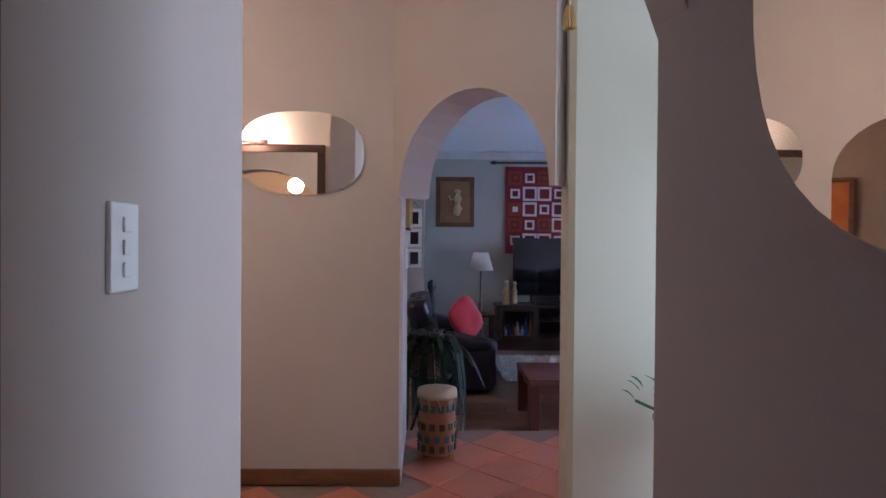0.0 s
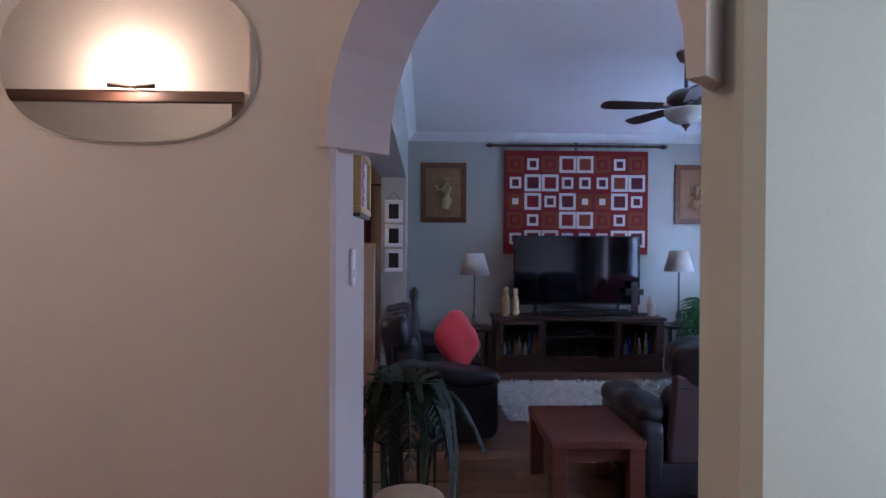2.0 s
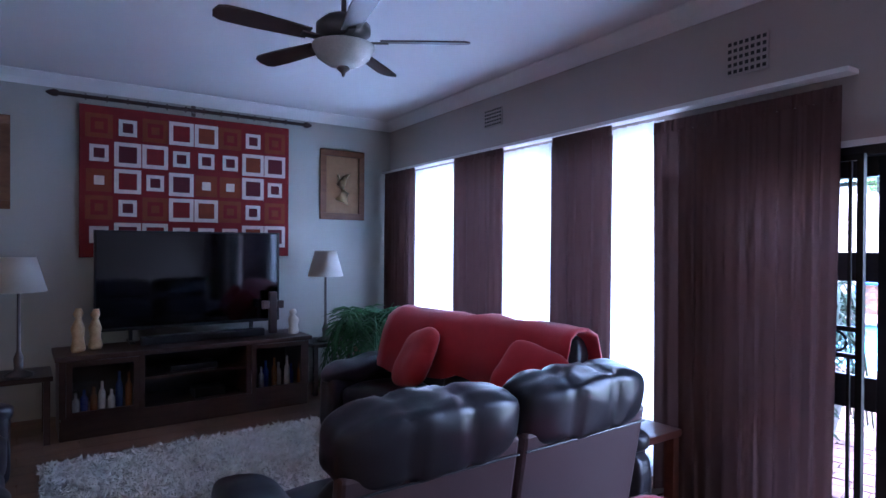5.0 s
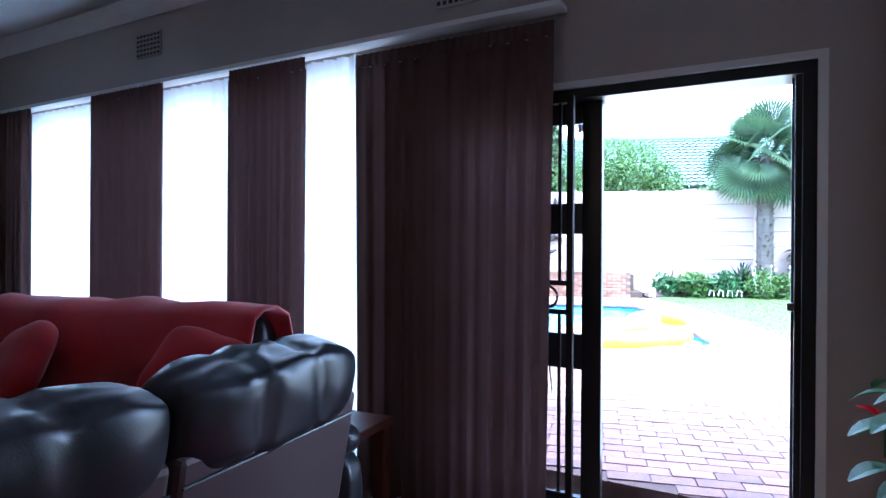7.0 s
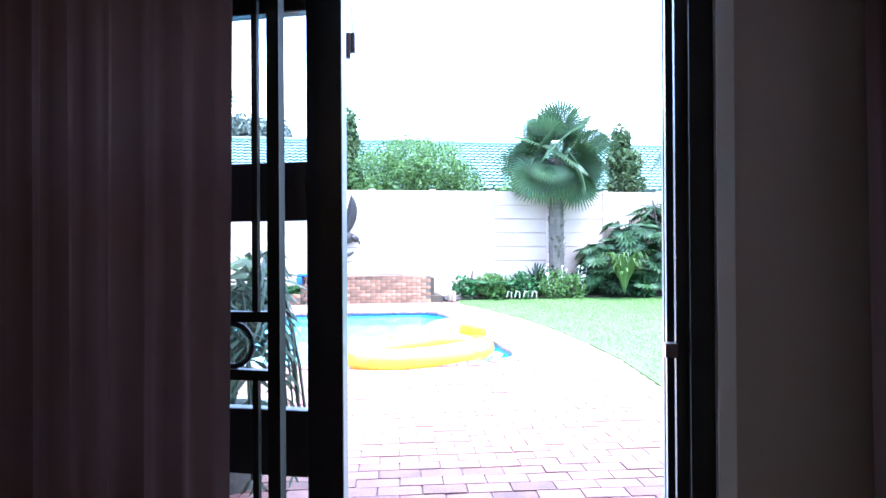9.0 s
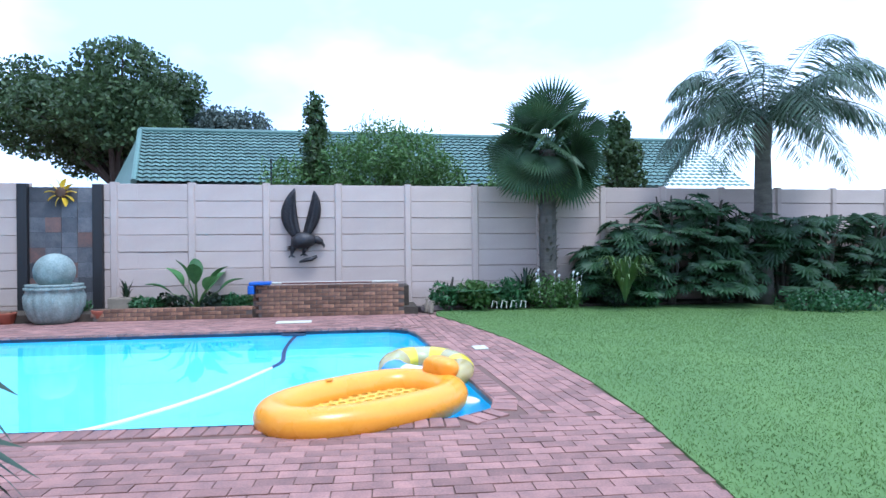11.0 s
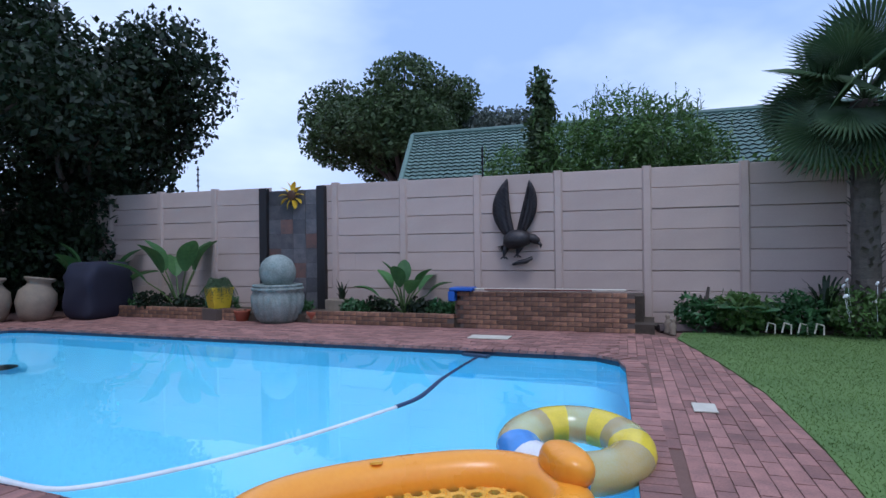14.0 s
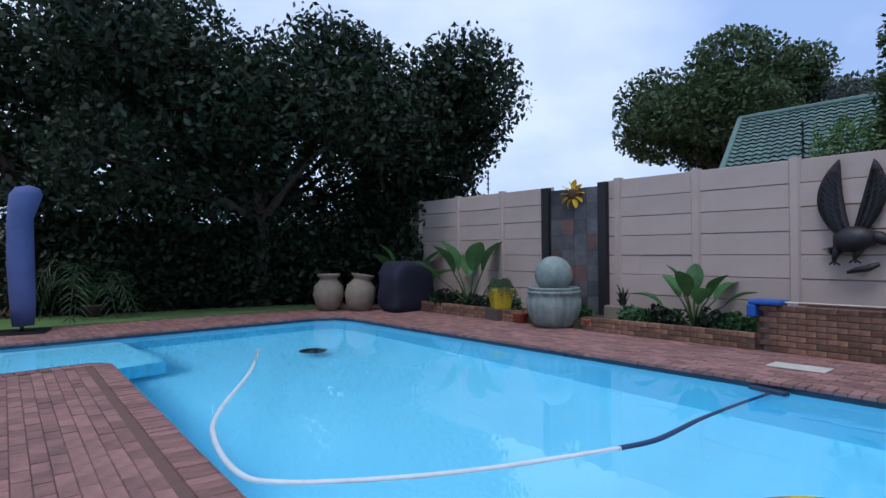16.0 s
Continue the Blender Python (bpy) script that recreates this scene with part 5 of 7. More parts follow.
for k in range(3):
    a = 2.1 * k + 0.4
    bm = bmesh.new()
    tube(bm, [(r * math.cos(a), r * math.sin(a), z) for r, z in ((0.17, 0.50), (0.15, 0.34), (0.13, 0.18), (0.17, 0.07), (0.2, 0.0))], 0.012, 6)
    part("leg", bm, IRON, ps)
part("tray", lathe(bmesh.new(), [(0.165, 0.497), (0.165, 0.505), (0.02, 0.507)], 24), IRON, ps)
fern = potted_palm(pose(-0.02, 4.95, 0.508), 0.14, 0.2, 18, 0.48, 0.30, 0.10, "dark drooping fern in a pot on an iron stand", 8, DARK_LEAF)
bm = bmesh.new()
rng_ = random.Random(61)
for k in range(22):
    a = rng_.uniform(0, 6.28)
    o = Vector((math.cos(a), math.sin(a), 0))
    l = rng_.uniform(0.22, 0.42)
    rows = []
    for q in range(7):
        f = q / 6
        p = o * l * math.sin(min(1.57, 2.2 * f)) + Vector((0, 0, 0.2 + 0.22 * math.sin(math.pi * min(1, f * 1.3)) - 0.75 * f ** 2.2))
        w = Vector((-o.y, o.x, 0)) * 0.024 * (1 - f) ** 0.4
        rows.append((bm.verts.new(p - w), bm.verts.new(p + w)))
    for x, y in zip(rows, rows[1:]):
        bm.faces.new((x[0], x[1], y[1], y[0]))
part("strap_leaves", bm, DARK_LEAF, fern, "long hanging strap leaves")
bm = bmesh.new()
lathe(bm, [(0.10, 0), (0.10, 0.05), (0.05, 0.10), (0.06, 0.45), (0.075, 0.70), (0.045, 0.84), (0.035, 0.90), (0.06, 0.97), (0.055, 1.04), (0.015, 1.09)], 20)
for v in bm.verts:
    v.co += 0.014 * noise.noise_vector(v.co * 8)
single("carved_statue", bm, BLACK, pose(-0.03, 8.45, 0), "tall slim black carved statue behind the sofa", "statue", smooth=True)
an = thing("anthurium_plant", pose(3.55, 3.13, 0), "anthurium with red flowers on a plant stand", "potted plant")
bm = bmesh.new()
lathe(bm, [(0.13, 0), (0.13, 0.03), (0.04, 0.05), (0.04, 0.36), (0.14, 0.38), (0.14, 0.4)], 20)
part("plant_stand", bm, WOOD_DARK, an)
bm = bmesh.new()
lathe(bm, [(0.09, 0.4), (0.13, 0.58), (0.135, 0.6), (0.11, 0.59)], 20)
part("pot", bm, CREAM, an, smooth=True)
rng_ = random.Random(12)
leafb, stemb = bmesh.new(), bmesh.new()
for k in range(52):
    a, r = rng_.uniform(0, 6.28), rng_.uniform(0.06, 0.28)
    z = 0.62 + rng_.uniform(0.0, 0.30)
    p = Vector((r * math.cos(a), r * math.sin(a), z))
    tube(stemb, [(0, 0, 0.58), p * 0.7 + Vector((0, 0, 0.2)), p], 0.004, 4)
    if k % 4:
        blade_leaf(leafb, p, p + Vector((0.13 * math.cos(a), 0.13 * math.sin(a), -0.05)), 0.085, 0.1, 5)
    else:
        p += Vector((0, 0, 0.05 + 0.006 * (k % 13)))
        tube(stemb, [p - Vector((0, 0, 0.12)), p], 0.004, 4)
        flow = bmesh.new()
        blade_leaf(flow, p, p + Vector((0.085 * math.cos(a), 0.085 * math.sin(a), 0.03)), 0.075, 0.1, 4)
        part("flower", flow, FOIL_RED, an, "glossy red flower")
part("stems", stemb, GREEN_LEAF, an)
part("leaves", leafb, GREEN_LEAF, an)

# ---- dining room things ----
SUNSET = mat("sunset_painting", (0.75, 0.16, 0.02), 0.5, second=(0.30, 0.02, 0.01), scale=4, fine=20, bump=0.1, stretch=(1, 1, 5))
framed("sunset_picture", pose(-1.75, 9.727, 2.72), 1.15, 0.46, BLACK, SUNSET, "wide red and orange sunset picture in a black frame", bar=0.03)
gd = thing("door_dining", pose(-1.58, 9.84, 0), "glazed dining room door with security trellis", "door", kind="structure")
part("frame", boxes((-0.47, -0.42, -0.04, 0.04, 0, 2.25), (0.42, 0.47, -0.04, 0.04, 0, 2.25), (-0.42, 0.42, -0.04, 0.04, 2.2, 2.25)), WOOD_FRAME, gd)
bm = bmesh.new()
for k in range(9):
    x = -0.40 + 0.1 * k
    for j in range(7):
        tube(bm, [(x - 0.05, 0, 0.05 + 0.3 * j), (x + 0.05, 0, 0.35 + 0.3 * j)], 0.006, 4)
        tube(bm, [(x + 0.05, 0.01, 0.05 + 0.3 * j), (x - 0.05, 0.01, 0.35 + 0.3 * j)], 0.006, 4)
part("trellis", bm, WHITE, gd)
for x0, x1 in ((-2.3, -2.02), (-1.15, -0.62)):
    c = thing("curtain", pose((x0 + x1) / 2, 9.66, 0, 0, 0, 90), "dark wine curtain at the dining room window", "curtain", "dining curtains")
    drape("cloth", I, -(x1 - x0) / 2, (x1 - x0) / 2, 1.6 if x0 > -1.5 else 0.05, 2.35, mat("wine_curtain", (0.10, 0.02, 0.025), 0.9), "", 6, 0.03, c, seed=4)
LACE = cloth_through("lace_cloth", (0.42, 0.42, 0.44), 0.18)
lace = thing("lace_curtain", pose(-1.58, 9.69, 0, 0, 0, 90), "white lace curtain across the glazed dining door", "curtain")
drape("cloth", I, -0.46, 0.46, 0.05, 2.3, LACE, "", 16, 0.02, lace, seed=14, gather=1.0)
rail = bmesh.new()
tube(rail, [(-2.5, 9.64, 2.38), (-0.5, 9.64, 2.38)], 0.014, 8)
single("curtain_rod", rail, WOOD_DARK, I, "dark wooden curtain rod in the dining room", "curtain rail")
bm = bmesh.new()
PAINT_O = mat("orange_painting", (0.62, 0.20, 0.03), 0.6, second=(0.45, 0.10, 0.02), scale=5, bump=0.1)
fp = framed("figure_painting", pose(-3.45, 6.7, 1.92, 0, 0, 28), 0.62, 0.92, WOOD_FRAME, PAINT_O, "orange painting in a rough wooden frame", bar=0.05, depth=0.05)
part("painted_dress", oval(bmesh.new(), 0.12, 0.22, -0.028, -0.023), mat("magenta_paint", (0.35, 0.02, 0.22), 0.6), fp).location = (0, 0, -0.17)
part("painted_oval", oval(bmesh.new(), 0.07, 0.12, -0.028, -0.023, 32, 2.0), mat("yellow_paint", (0.85, 0.50, 0.02), 0.6), fp).location = (0, 0, 0.18)
wall_box("wall_dining_inner", (-1.2, 1.5, 0.004, 0.15, 0, CEIL), PLASTER_OCHRE, "ochre dining room inner wall", pose(-3.45, 6.7, 0, 0, 0, 28))
sb = thing("sideboard", pose(-3.45, 6.7, 0, 0, 0, 28) @ pose(0.25, -0.30, 0), "dark carved wooden sideboard in the dining room", "sideboard")
part("body", boxes((-0.75, 0.75, -0.25, 0.25, 0.0, 0.95)), WOOD_DARK, sb, bevel=0.008)
part("top", boxes((-0.8, 0.8, -0.29, 0.29, 0.95, 1.0)), WOOD_DARK, sb, bevel=0.006)
for k in range(3):
    part("door", boxes((-0.72 + 0.49 * k, -0.26 + 0.49 * k, -0.27, -0.251, 0.14, 0.9)), WOOD_DARK, sb, bevel=0.01)
bm = bmesh.new()
lathe(bm, [(0.07, 0), (0.11, 0.1), (0.09, 0.22), (0.06, 0.27), (0.07, 0.3)], 20)
single("vase", bm, mat("red_glaze", (0.45, 0.01, 0.02), 0.2, bump=0), pose(-3.45, 6.7, 0, 0, 0, 28) @ pose(0.75, -0.3, 1.0), "glossy red vase on the sideboard", "vase", smooth=True)
dc = thing("dining_chair", pose(-2.0, 5.1, 0, 0, 0, 20), "dark wooden dining chair with turned legs", "chair")
part("seat", boxes((-0.22, 0.22, -0.22, 0.22, 0.43, 0.48)), WOOD_RED, dc, bevel=0.01)
for sx in (-0.19, 0.19):
    for sy in (-0.19, 0.19):
        part("leg", boxes((sx - 0.02, sx + 0.02, sy - 0.02, sy + 0.02, 0, 0.43)), WOOD_RED, dc)
    part("back_post", boxes((sx - 0.02, sx + 0.02, 0.17, 0.21, 0.48, 1.05)), WOOD_RED, dc)
for z in (0.62, 0.78, 0.95):
    part("back_rail", boxes((-0.17, 0.17, 0.18, 0.2, z, z + 0.07)), WOOD_RED, dc)
potted_palm(pose(-1.75, 3.95, FZ), 0.13, 0.3, 12, 0.6, 0.5, 0.22, "arching dark green palm in the dining arch", 31, DARK_LEAF)


# ---- garden: things along the wall ----
def gwp(y, off, z=G, turn=0):
    """A pose beside the garden wall at that y, off metres in front of it."""
    return GW @ pose(along(y), off, z, 0, 0, turn)


fo = thing("water_feature", gwp(12.36, 0.03, 0), "slate-clad water wall between black timber posts", "water feature")
for x in (-0.70, 0.66):
    part("timber_post", boxes((x - 0.09, x + 0.09, -0.05, 0.10, 0, 2.78)), TIMBER_BLACK, fo, bevel=0.01)
part("backing", boxes((-0.61, 0.57, -0.05, 0.0, 0, 2.72)), TIMBER_BLACK, fo)
for r in range(9):
    for c in range(4):
        mm = SLATE_RED if (r, c) in ((3, 2), (3, 1), (2, 3), (5, 0), (6, 2), (4, 3)) else SLATE
        part("slate_tile", boxes((-0.60 + 0.292 * c, -0.314 + 0.292 * c, 0.0, 0.018 + 0.006 * ((r * 3 + c) % 3), 0.04 + 0.298 * r, 0.334 + 0.298 * r)), mm, fo)
sf = thing("metal_sunflower", gwp(12.30, 0.14, 2.60), "yellow painted tin sunflower on the slate wall", "garden ornament")
for k in range(10):
    bm = bmesh.new()
    a = 2 * math.pi * k / 10
    blade_leaf(bm, (0.08 * math.cos(a), 0, 0.08 * math.sin(a)), (0.29 * math.cos(a), 0.03, 0.29 * math.sin(a)), 0.12, 0.1, 5)
    ob = part("petal", bm, PETAL, sf)
    ob.modifiers.new("thickness", "SOLIDIFY").thickness = 0.006
bm = bmesh.new()
lathe(bm, [(0.115, 0), (0.105, 0.03), (0.06, 0.045), (0.02, 0.05)], 20, pose(0, 0, 0, -90))
part("heart", bm, BROWN_TIN, sf, smooth=True)
ft = thing("pot_fountain", pose(14.50, 11.72, G), "lobed grey concrete pot fountain with a round ball", "fountain")
bm = bmesh.new()
lathe(bm, [(0.30, 0), (0.38, 0.08), (0.46, 0.30), (0.47, 0.48), (0.43, 0.58), (0.46, 0.60), (0.46, 0.64), (0.42, 0.65), (0.44, 0.66), (0.44, 0.70), (0.38, 0.70), (0.34, 0.62)], 80, None, 20, 0.035)
part("bowl", bm, STONE_GREY, ft, smooth=True)
bm = bmesh.new()
lathe(bm, [(0.33 * math.sin(math.pi * (0.06 + 0.93 * i / 16)), 0.92 - 0.33 * math.cos(math.pi * (0.06 + 0.93 * i / 16))) for i in range(17)], 48, None, 16, 0.012)
part("ball", bm, STONE_GREY, ft, "ribbed concrete ball", smooth=True)


def eagle():
    t = thing("eagle_wall_sculpture", gwp(7.82, 0.05, 1.53), "dark metal eagle wall sculpture with raised wings", "wall sculpture")
    # local x runs to the far end of the wall; the bird looks towards -x
    bm = bmesh.new()
    tube(bm, [(0.20, 0.03, -0.01), (0.14, 0.07, 0.06), (0.02, 0.09, 0.11), (-0.12, 0.09, 0.12), (-0.24, 0.08, 0.12)], [0.07, 0.15, 0.18, 0.15, 0.09], 14)
    part("body", bm, BRONZE, t, smooth=True)
    bm = bmesh.new()
    tube(bm, [(-0.20, 0.08, 0.13), (-0.29, 0.08, 0.12), (-0.36, 0.07, 0.07), (-0.39, 0.07, 0.03)], [0.09, 0.085, 0.07, 0.03], 10)
    tube(bm, [(-0.385, 0.07, 0.05), (-0.425, 0.07, 0.0), (-0.42, 0.07, -0.07)], [0.035, 0.025, 0.004], 8)
    part("head", bm, BRONZE, t, smooth=True)
    bm = bmesh.new()
    for k in range(6):
        blade_leaf(bm, (0.20, 0.03 + 0.008 * k, 0.0), (0.40 - 0.035 * k, 0.03, -0.04 - 0.022 * k), 0.085, 0.04, 4)
    part("tail", bm, BRONZE, t)
    for base, ctrl, tip, wide, sgn in (((0.12, 0.16), (0.42, 0.66), (0.17, 1.19), 0.33, 1), ((-0.05, 0.20), (-0.32, 0.68), (-0.23, 1.15), 0.27, -1)):
        w = bmesh.new()
        mid = []
        for i in range(15):
            f = i / 14
            x = (1 - f) ** 2 * base[0] + 2 * f * (1 - f) * ctrl[0] + f * f * tip[0]
            z = (1 - f) ** 2 * base[1] + 2 * f * (1 - f) * ctrl[1] + f * f * tip[1]
            mid.append((x, z, wide * math.sin(math.pi * (0.16 + 0.83 * f)) ** 0.75))
        rows = [[w.verts.new((x - ww / 2 + ww * q / 4, 0.05 + 0.035 * math.sin(math.pi * q / 4), z)) for q in range(5)] for x, z, ww in mid]
        for a, b in zip(rows, rows[1:]):
            for q in range(4):
                w.faces.new((a[q], a[q + 1], b[q + 1], b[q]))
        ob = part("wing", w, BRONZE, t, smooth=True)
        ob.modifiers.new("thickness", "SOLIDIFY").thickness = 0.02
        ft_ = bmesh.new()
        for i in range(1, 13):
            x, z, ww = mid[i]
            for q in range(3):
                bx = x + sgn * (ww * (0.42 - 0.28 * q))
                blade_leaf(ft_, (bx, 0.092, z + 0.015), (bx - sgn * ww * 0.24, 0.098, z - 0.055), 0.05, 0.05, 3)
        part("feathers", ft_, BRONZE, t)
    for x, z in ((0.24, -0.24), (0.0, -0.21)):
        bm = bmesh.new()
        tube(bm, [(x - 0.06, 0.06, 0.0), (x - 0.02, 0.07, -0.10), (x, 0.08, z + 0.04)], [0.07, 0.045, 0.02], 8)
        for q in (-0.08, -0.02, 0.05):
            tube(bm, [(x, 0.08, z + 0.05), (x + q, 0.10, z)], 0.014, 5)
        part("leg", bm, BRONZE, t, smooth=True)
    bm = bmesh.new()
    tube(bm, [(0.08, 0.09, -0.34), (-0.04, 0.10, -0.30), (-0.16, 0.10, -0.28), (-0.28, 0.09, -0.22)], [0.02, 0.04, 0.045, 0.03], 8)
    part("prey", bm, BRONZE, t, smooth=True)


eagle()

# ---- brick planters ----
brick_bm = bmesh.new()
box(brick_bm, -0.108, 0.108, -0.05, 0.05, -0.033, 0.033)
bmesh.ops.bevel(brick_bm, geom=brick_bm.edges[:], offset=0.006, segments=1, affect="EDGES")
BRICK_MESH = mesh_of("brick", brick_bm, BRICK_M)


def brick_wall(name, p, q, z0, courses, label, depth=0.11):
    """A free-standing garden brick wall from p to q, brick by brick on a mortar core."""
    p, q = Vector((*p, 0)), Vector((*q, 0))
    d = q - p
    m = Matrix.Translation((p.x, p.y, z0)) @ pose(0, 0, 0, 0, 0, math.degrees(math.atan2(d.y, d.x)))
    t = thing(name, m, label, "brick wall", kind="structure")
    h = 0.076 * courses
    part("mortar_core", boxes((0.004, d.length - 0.004, -0.042, depth - 0.07, 0, h - 0.012)), MORTAR, t)
    for r in range(courses):
        x = 0.11 + (0.113 if r % 2 else 0)
        while x < d.length - 0.05:
            ob = shared_part("brick", BRICK_MESH, t, pose(x, random.uniform(-0.004, 0.004), 0.038 + 0.076 * r, 0, 0, random.uniform(-0.8, 0.8)))
            x += 0.226
    return t


brick_wall("wall_planter_high", (16.06, 5.62), (15.38, 8.30), G, 8, "weathered brick planter box, eight courses high")
brick_wall("wall_planter_high_end", (15.38, 8.36), (16.2, 8.58), G, 8, "weathered brick planter box end")
brick_wall("wall_planter_low", (15.34, 8.40), (14.66, 11.1), G, 3, "low weathered brick planter edge")
brick_wall("wall_planter_far", (14.3, 12.4), (13.55, 15.9), G, 3, "low weathered brick planter edge")
wall_box("planter_fill", (along(5.6), along(17.0), 0.06, 1.1, 0, G + 0.14), SOIL, "dark soil in the planters", GW, category="soil")
wall_box("planter_fill_high", (along(5.75), along(8.35), 0.06, 0.78, G + 0.14, G + 0.54), SOIL, "dark soil in the raised planter", GW, category="soil")
pl = thing("pool_net", pose(16.03, 5.95, 0.815, 0, 0, 104), "blue pool net with a long pole lying on the planter", "pool net")
bm = bmesh.new()
tube(bm, [(-0.2, 0, 0), (2.4, 0.02, 0.0)], 0.016, 8)
part("pole", bm, CREAM, pl)
bm = bmesh.new()
tube(bm, [(0.3, 0.12, 0.0), (2.0, 0.15, 0.0)], 0.014, 8)
part("second_pole", bm, WOOD_RED, pl)
part("net", boxes((2.2, 2.6, -0.12, 0.2, -0.03, 0.03), (2.5, 2.62, -0.12, 0.2, -0.2, -0.03)), BLUE_PL, pl, "blue plastic net frame", bevel=0.02)
# dark kerb of the right-hand bed
KERB = [(16.36, 5.35), (16.75, 4.7), (17.25, 3.5), (17.75, 2.3), (18.55, 0.8), (19.4, -1.0), (20.2, -3.2)]
bm = bmesh.new()
tube(bm, [(x, y, G + 0.03) for x, y in KERB], 0.095, 6)
single("kerb_bed", bm, mat("dark_kerb", (0.09, 0.065, 0.06), 0.9, scale=8, bump=0.4), I, "dark rough kerb along the flower bed", "kerb", kind="structure")
bm = bmesh.new()
prism(bm, KERB + [(20.2, -5.5), (19.7, -5.0), (18.3, 0.8), (17.0, 5.6)], G - 0.02, G + 0.06)
single("bed_soil", bm, SOIL, I, "dark soil of the flower bed", "soil", kind="structure")
wall_box("bed_soil_back", (along(-6.0), along(5.4), 0.05, 0.7, 0, G + 0.07), SOIL, "dark soil along the garden wall", GW, category="soil")


# ---- garden plants ----
def clump(name, m, n, r, h, material, label, width=0.03, seed=0, arch=0.6):
    """A tuft of strap leaves arching outwards."""
    t = thing(name, m, label, "plant")
    rng = random.Random(seed)
    bm = bmesh.new()
    for k in range(n):
        a = rng.uniform(0, 6.28)
        l = rng.uniform(0.6, 1.1)
        o = Vector((math.cos(a), math.sin(a), 0))
        pts = [o * r * l * s + Vector((0, 0, h * l * (math.sin(min(1.0, s * arch + 0.05) * math.pi * 0.85)))) for s in (0, 0.3, 0.6, 0.85, 1.0)]
        side = Vector((-o.y, o.x, 0)) * width
        rows = [[bm.verts.new(p - side * w), bm.verts.new(p + side * w)] for p, w in zip(pts, (0.5, 1, 0.9, 0.5, 0.05))]
        for x, y in zip(rows, rows[1:]):
            bm.faces.new((x[0], x[1], y[1], y[0]))
    part("leaves", bm, material, t)
    return t


def bush(name, m, blobs, count, size, material, label, seed, category="bush", aspect=0.5):
    t = thing(name, m, label, category)
    leaves_mesh("foliage", crown_points(blobs, count, seed, 0.35), size, material, t, seed, aspect)
    bm = bmesh.new()
    rng = random.Random(seed)
    for k in range(7):
        b = blobs[k % len(blobs)]
        tube(bm, [(rng.uniform(-0.05, 0.05), rng.uniform(-0.05, 0.05), 0), (b[0] * 0.5, b[1] * 0.5, b[2] * 0.5), (b[0] + rng.uniform(-0.3, 0.3) * b[3], b[1] + rng.uniform(-0.3, 0.3) * b[4], b[2])], [0.02, 0.014, 0.005], 5)
    part("stems", bm, BARK, t)
    return t


def strelitzia(m, n, h, label, seed):
    t = thing("bird_of_paradise_plant", m, label, "plant")
    rng = random.Random(seed)
    lv, stt = bmesh.new(), bmesh.new()
    for k in range(n):
        a = 2 * math.pi * k / n + rng.uniform(-0.4, 0.4)
        e = rng.uniform(0.55, 1.35)
        o = Vector((math.cos(a) * math.cos(e), math.sin(a) * math.cos(e), math.sin(e)))
        p = o * h * 0.55
        tube(stt, [(0, 0, 0), p * 0.6 + Vector((0, 0, 0.05)), p], [0.022, 0.016, 0.01], 6)
        q = p + (o + Vector((math.cos(a) * 0.3, math.sin(a) * 0.3, -0.25 + 0.2 * e))).normalized() * h * 0.5
        blade_leaf(lv, p, q, h * 0.27, 0.1, 8, 0.3)
    part("stems", stt, STRAP_LEAF, t)
    part("leaves", lv, BANANA_LEAF, t)
    return t


strelitzia(gwp(9.75, 0.6, G + 0.14), 9, 1.0, "broad-leaved bird of paradise plant in the planter", 2)
strelitzia(gwp(14.6, 0.7, G + 0.14), 7, 1.55, "tall bird of paradise plant by the garden wall", 6)
strelitzia(gwp(16.6, 0.9, G + 0.14), 6, 1.5, "tall bird of paradise plant by the garden wall", 9)
cy = thing("cycad_pot", pose(14.25, 13.1, G), "dark cycad in a square yellow glazed pot", "potted plant")
bm = bmesh.new()
bmesh.ops.create_cone(bm, cap_ends=True, segments=4, radius1=0.22, radius2=0.31, depth=0.4, matrix=pose(0, 0, 0.42, 0, 0, 30))
part("pot", bm, YELLOW, cy, "yellow glazed square pot", bevel=0.01)
part("plinth", boxes((-0.22, 0.22, -0.22, 0.22, 0, 0.22)), MORTAR, cy)
bm = bmesh.new()
for k in range(24):
    a = 2.4 * k
    e = 0.25 + 0.04 * k
    frond(bm, (0, 0, 0.62), (math.cos(a), math.sin(a), 0), 0.5 - 0.008 * k, 0.25 + 0.022 * k, 0.09, 20, 0.008, 0.2, k)
part("fronds", bm, PALM_LEAF, cy)
for y, off in ((11.28, 1.05), (12.0, 1.2), (12.75, 1.15)):
    bm = bmesh.new()
    lathe(bm, [(0.1, 0), (0.15, 0.17), (0.16, 0.2), (0.13, 0.2), (0.12, 0.15)], 16)
    single("clay_pot", bm, REDPOT, gwp(y, off), "small red clay pot on the paving", "pot", "red clay pots", smooth=True)
tr_ = thing("planter_trough", gwp(11.05, 0.45, G + 0.14), "buff stone trough with a small plant", "planter")
part("trough", boxes((-0.3, 0.3, -0.14, 0.14, 0, 0.24)), CLAY_POT, tr_, bevel=0.02)
bm = bmesh.new()
for k in range(14):
    a = 2.4 * k
    blade_leaf(bm, (0.05 * math.cos(a), 0.05 * math.sin(a), 0.24), (0.14 * math.cos(a), 0.1 * math.sin(a), 0.36 + 0.02 * k), 0.05, 0.1, 4)
part("leaves", bm, DARK_LEAF, tr_)
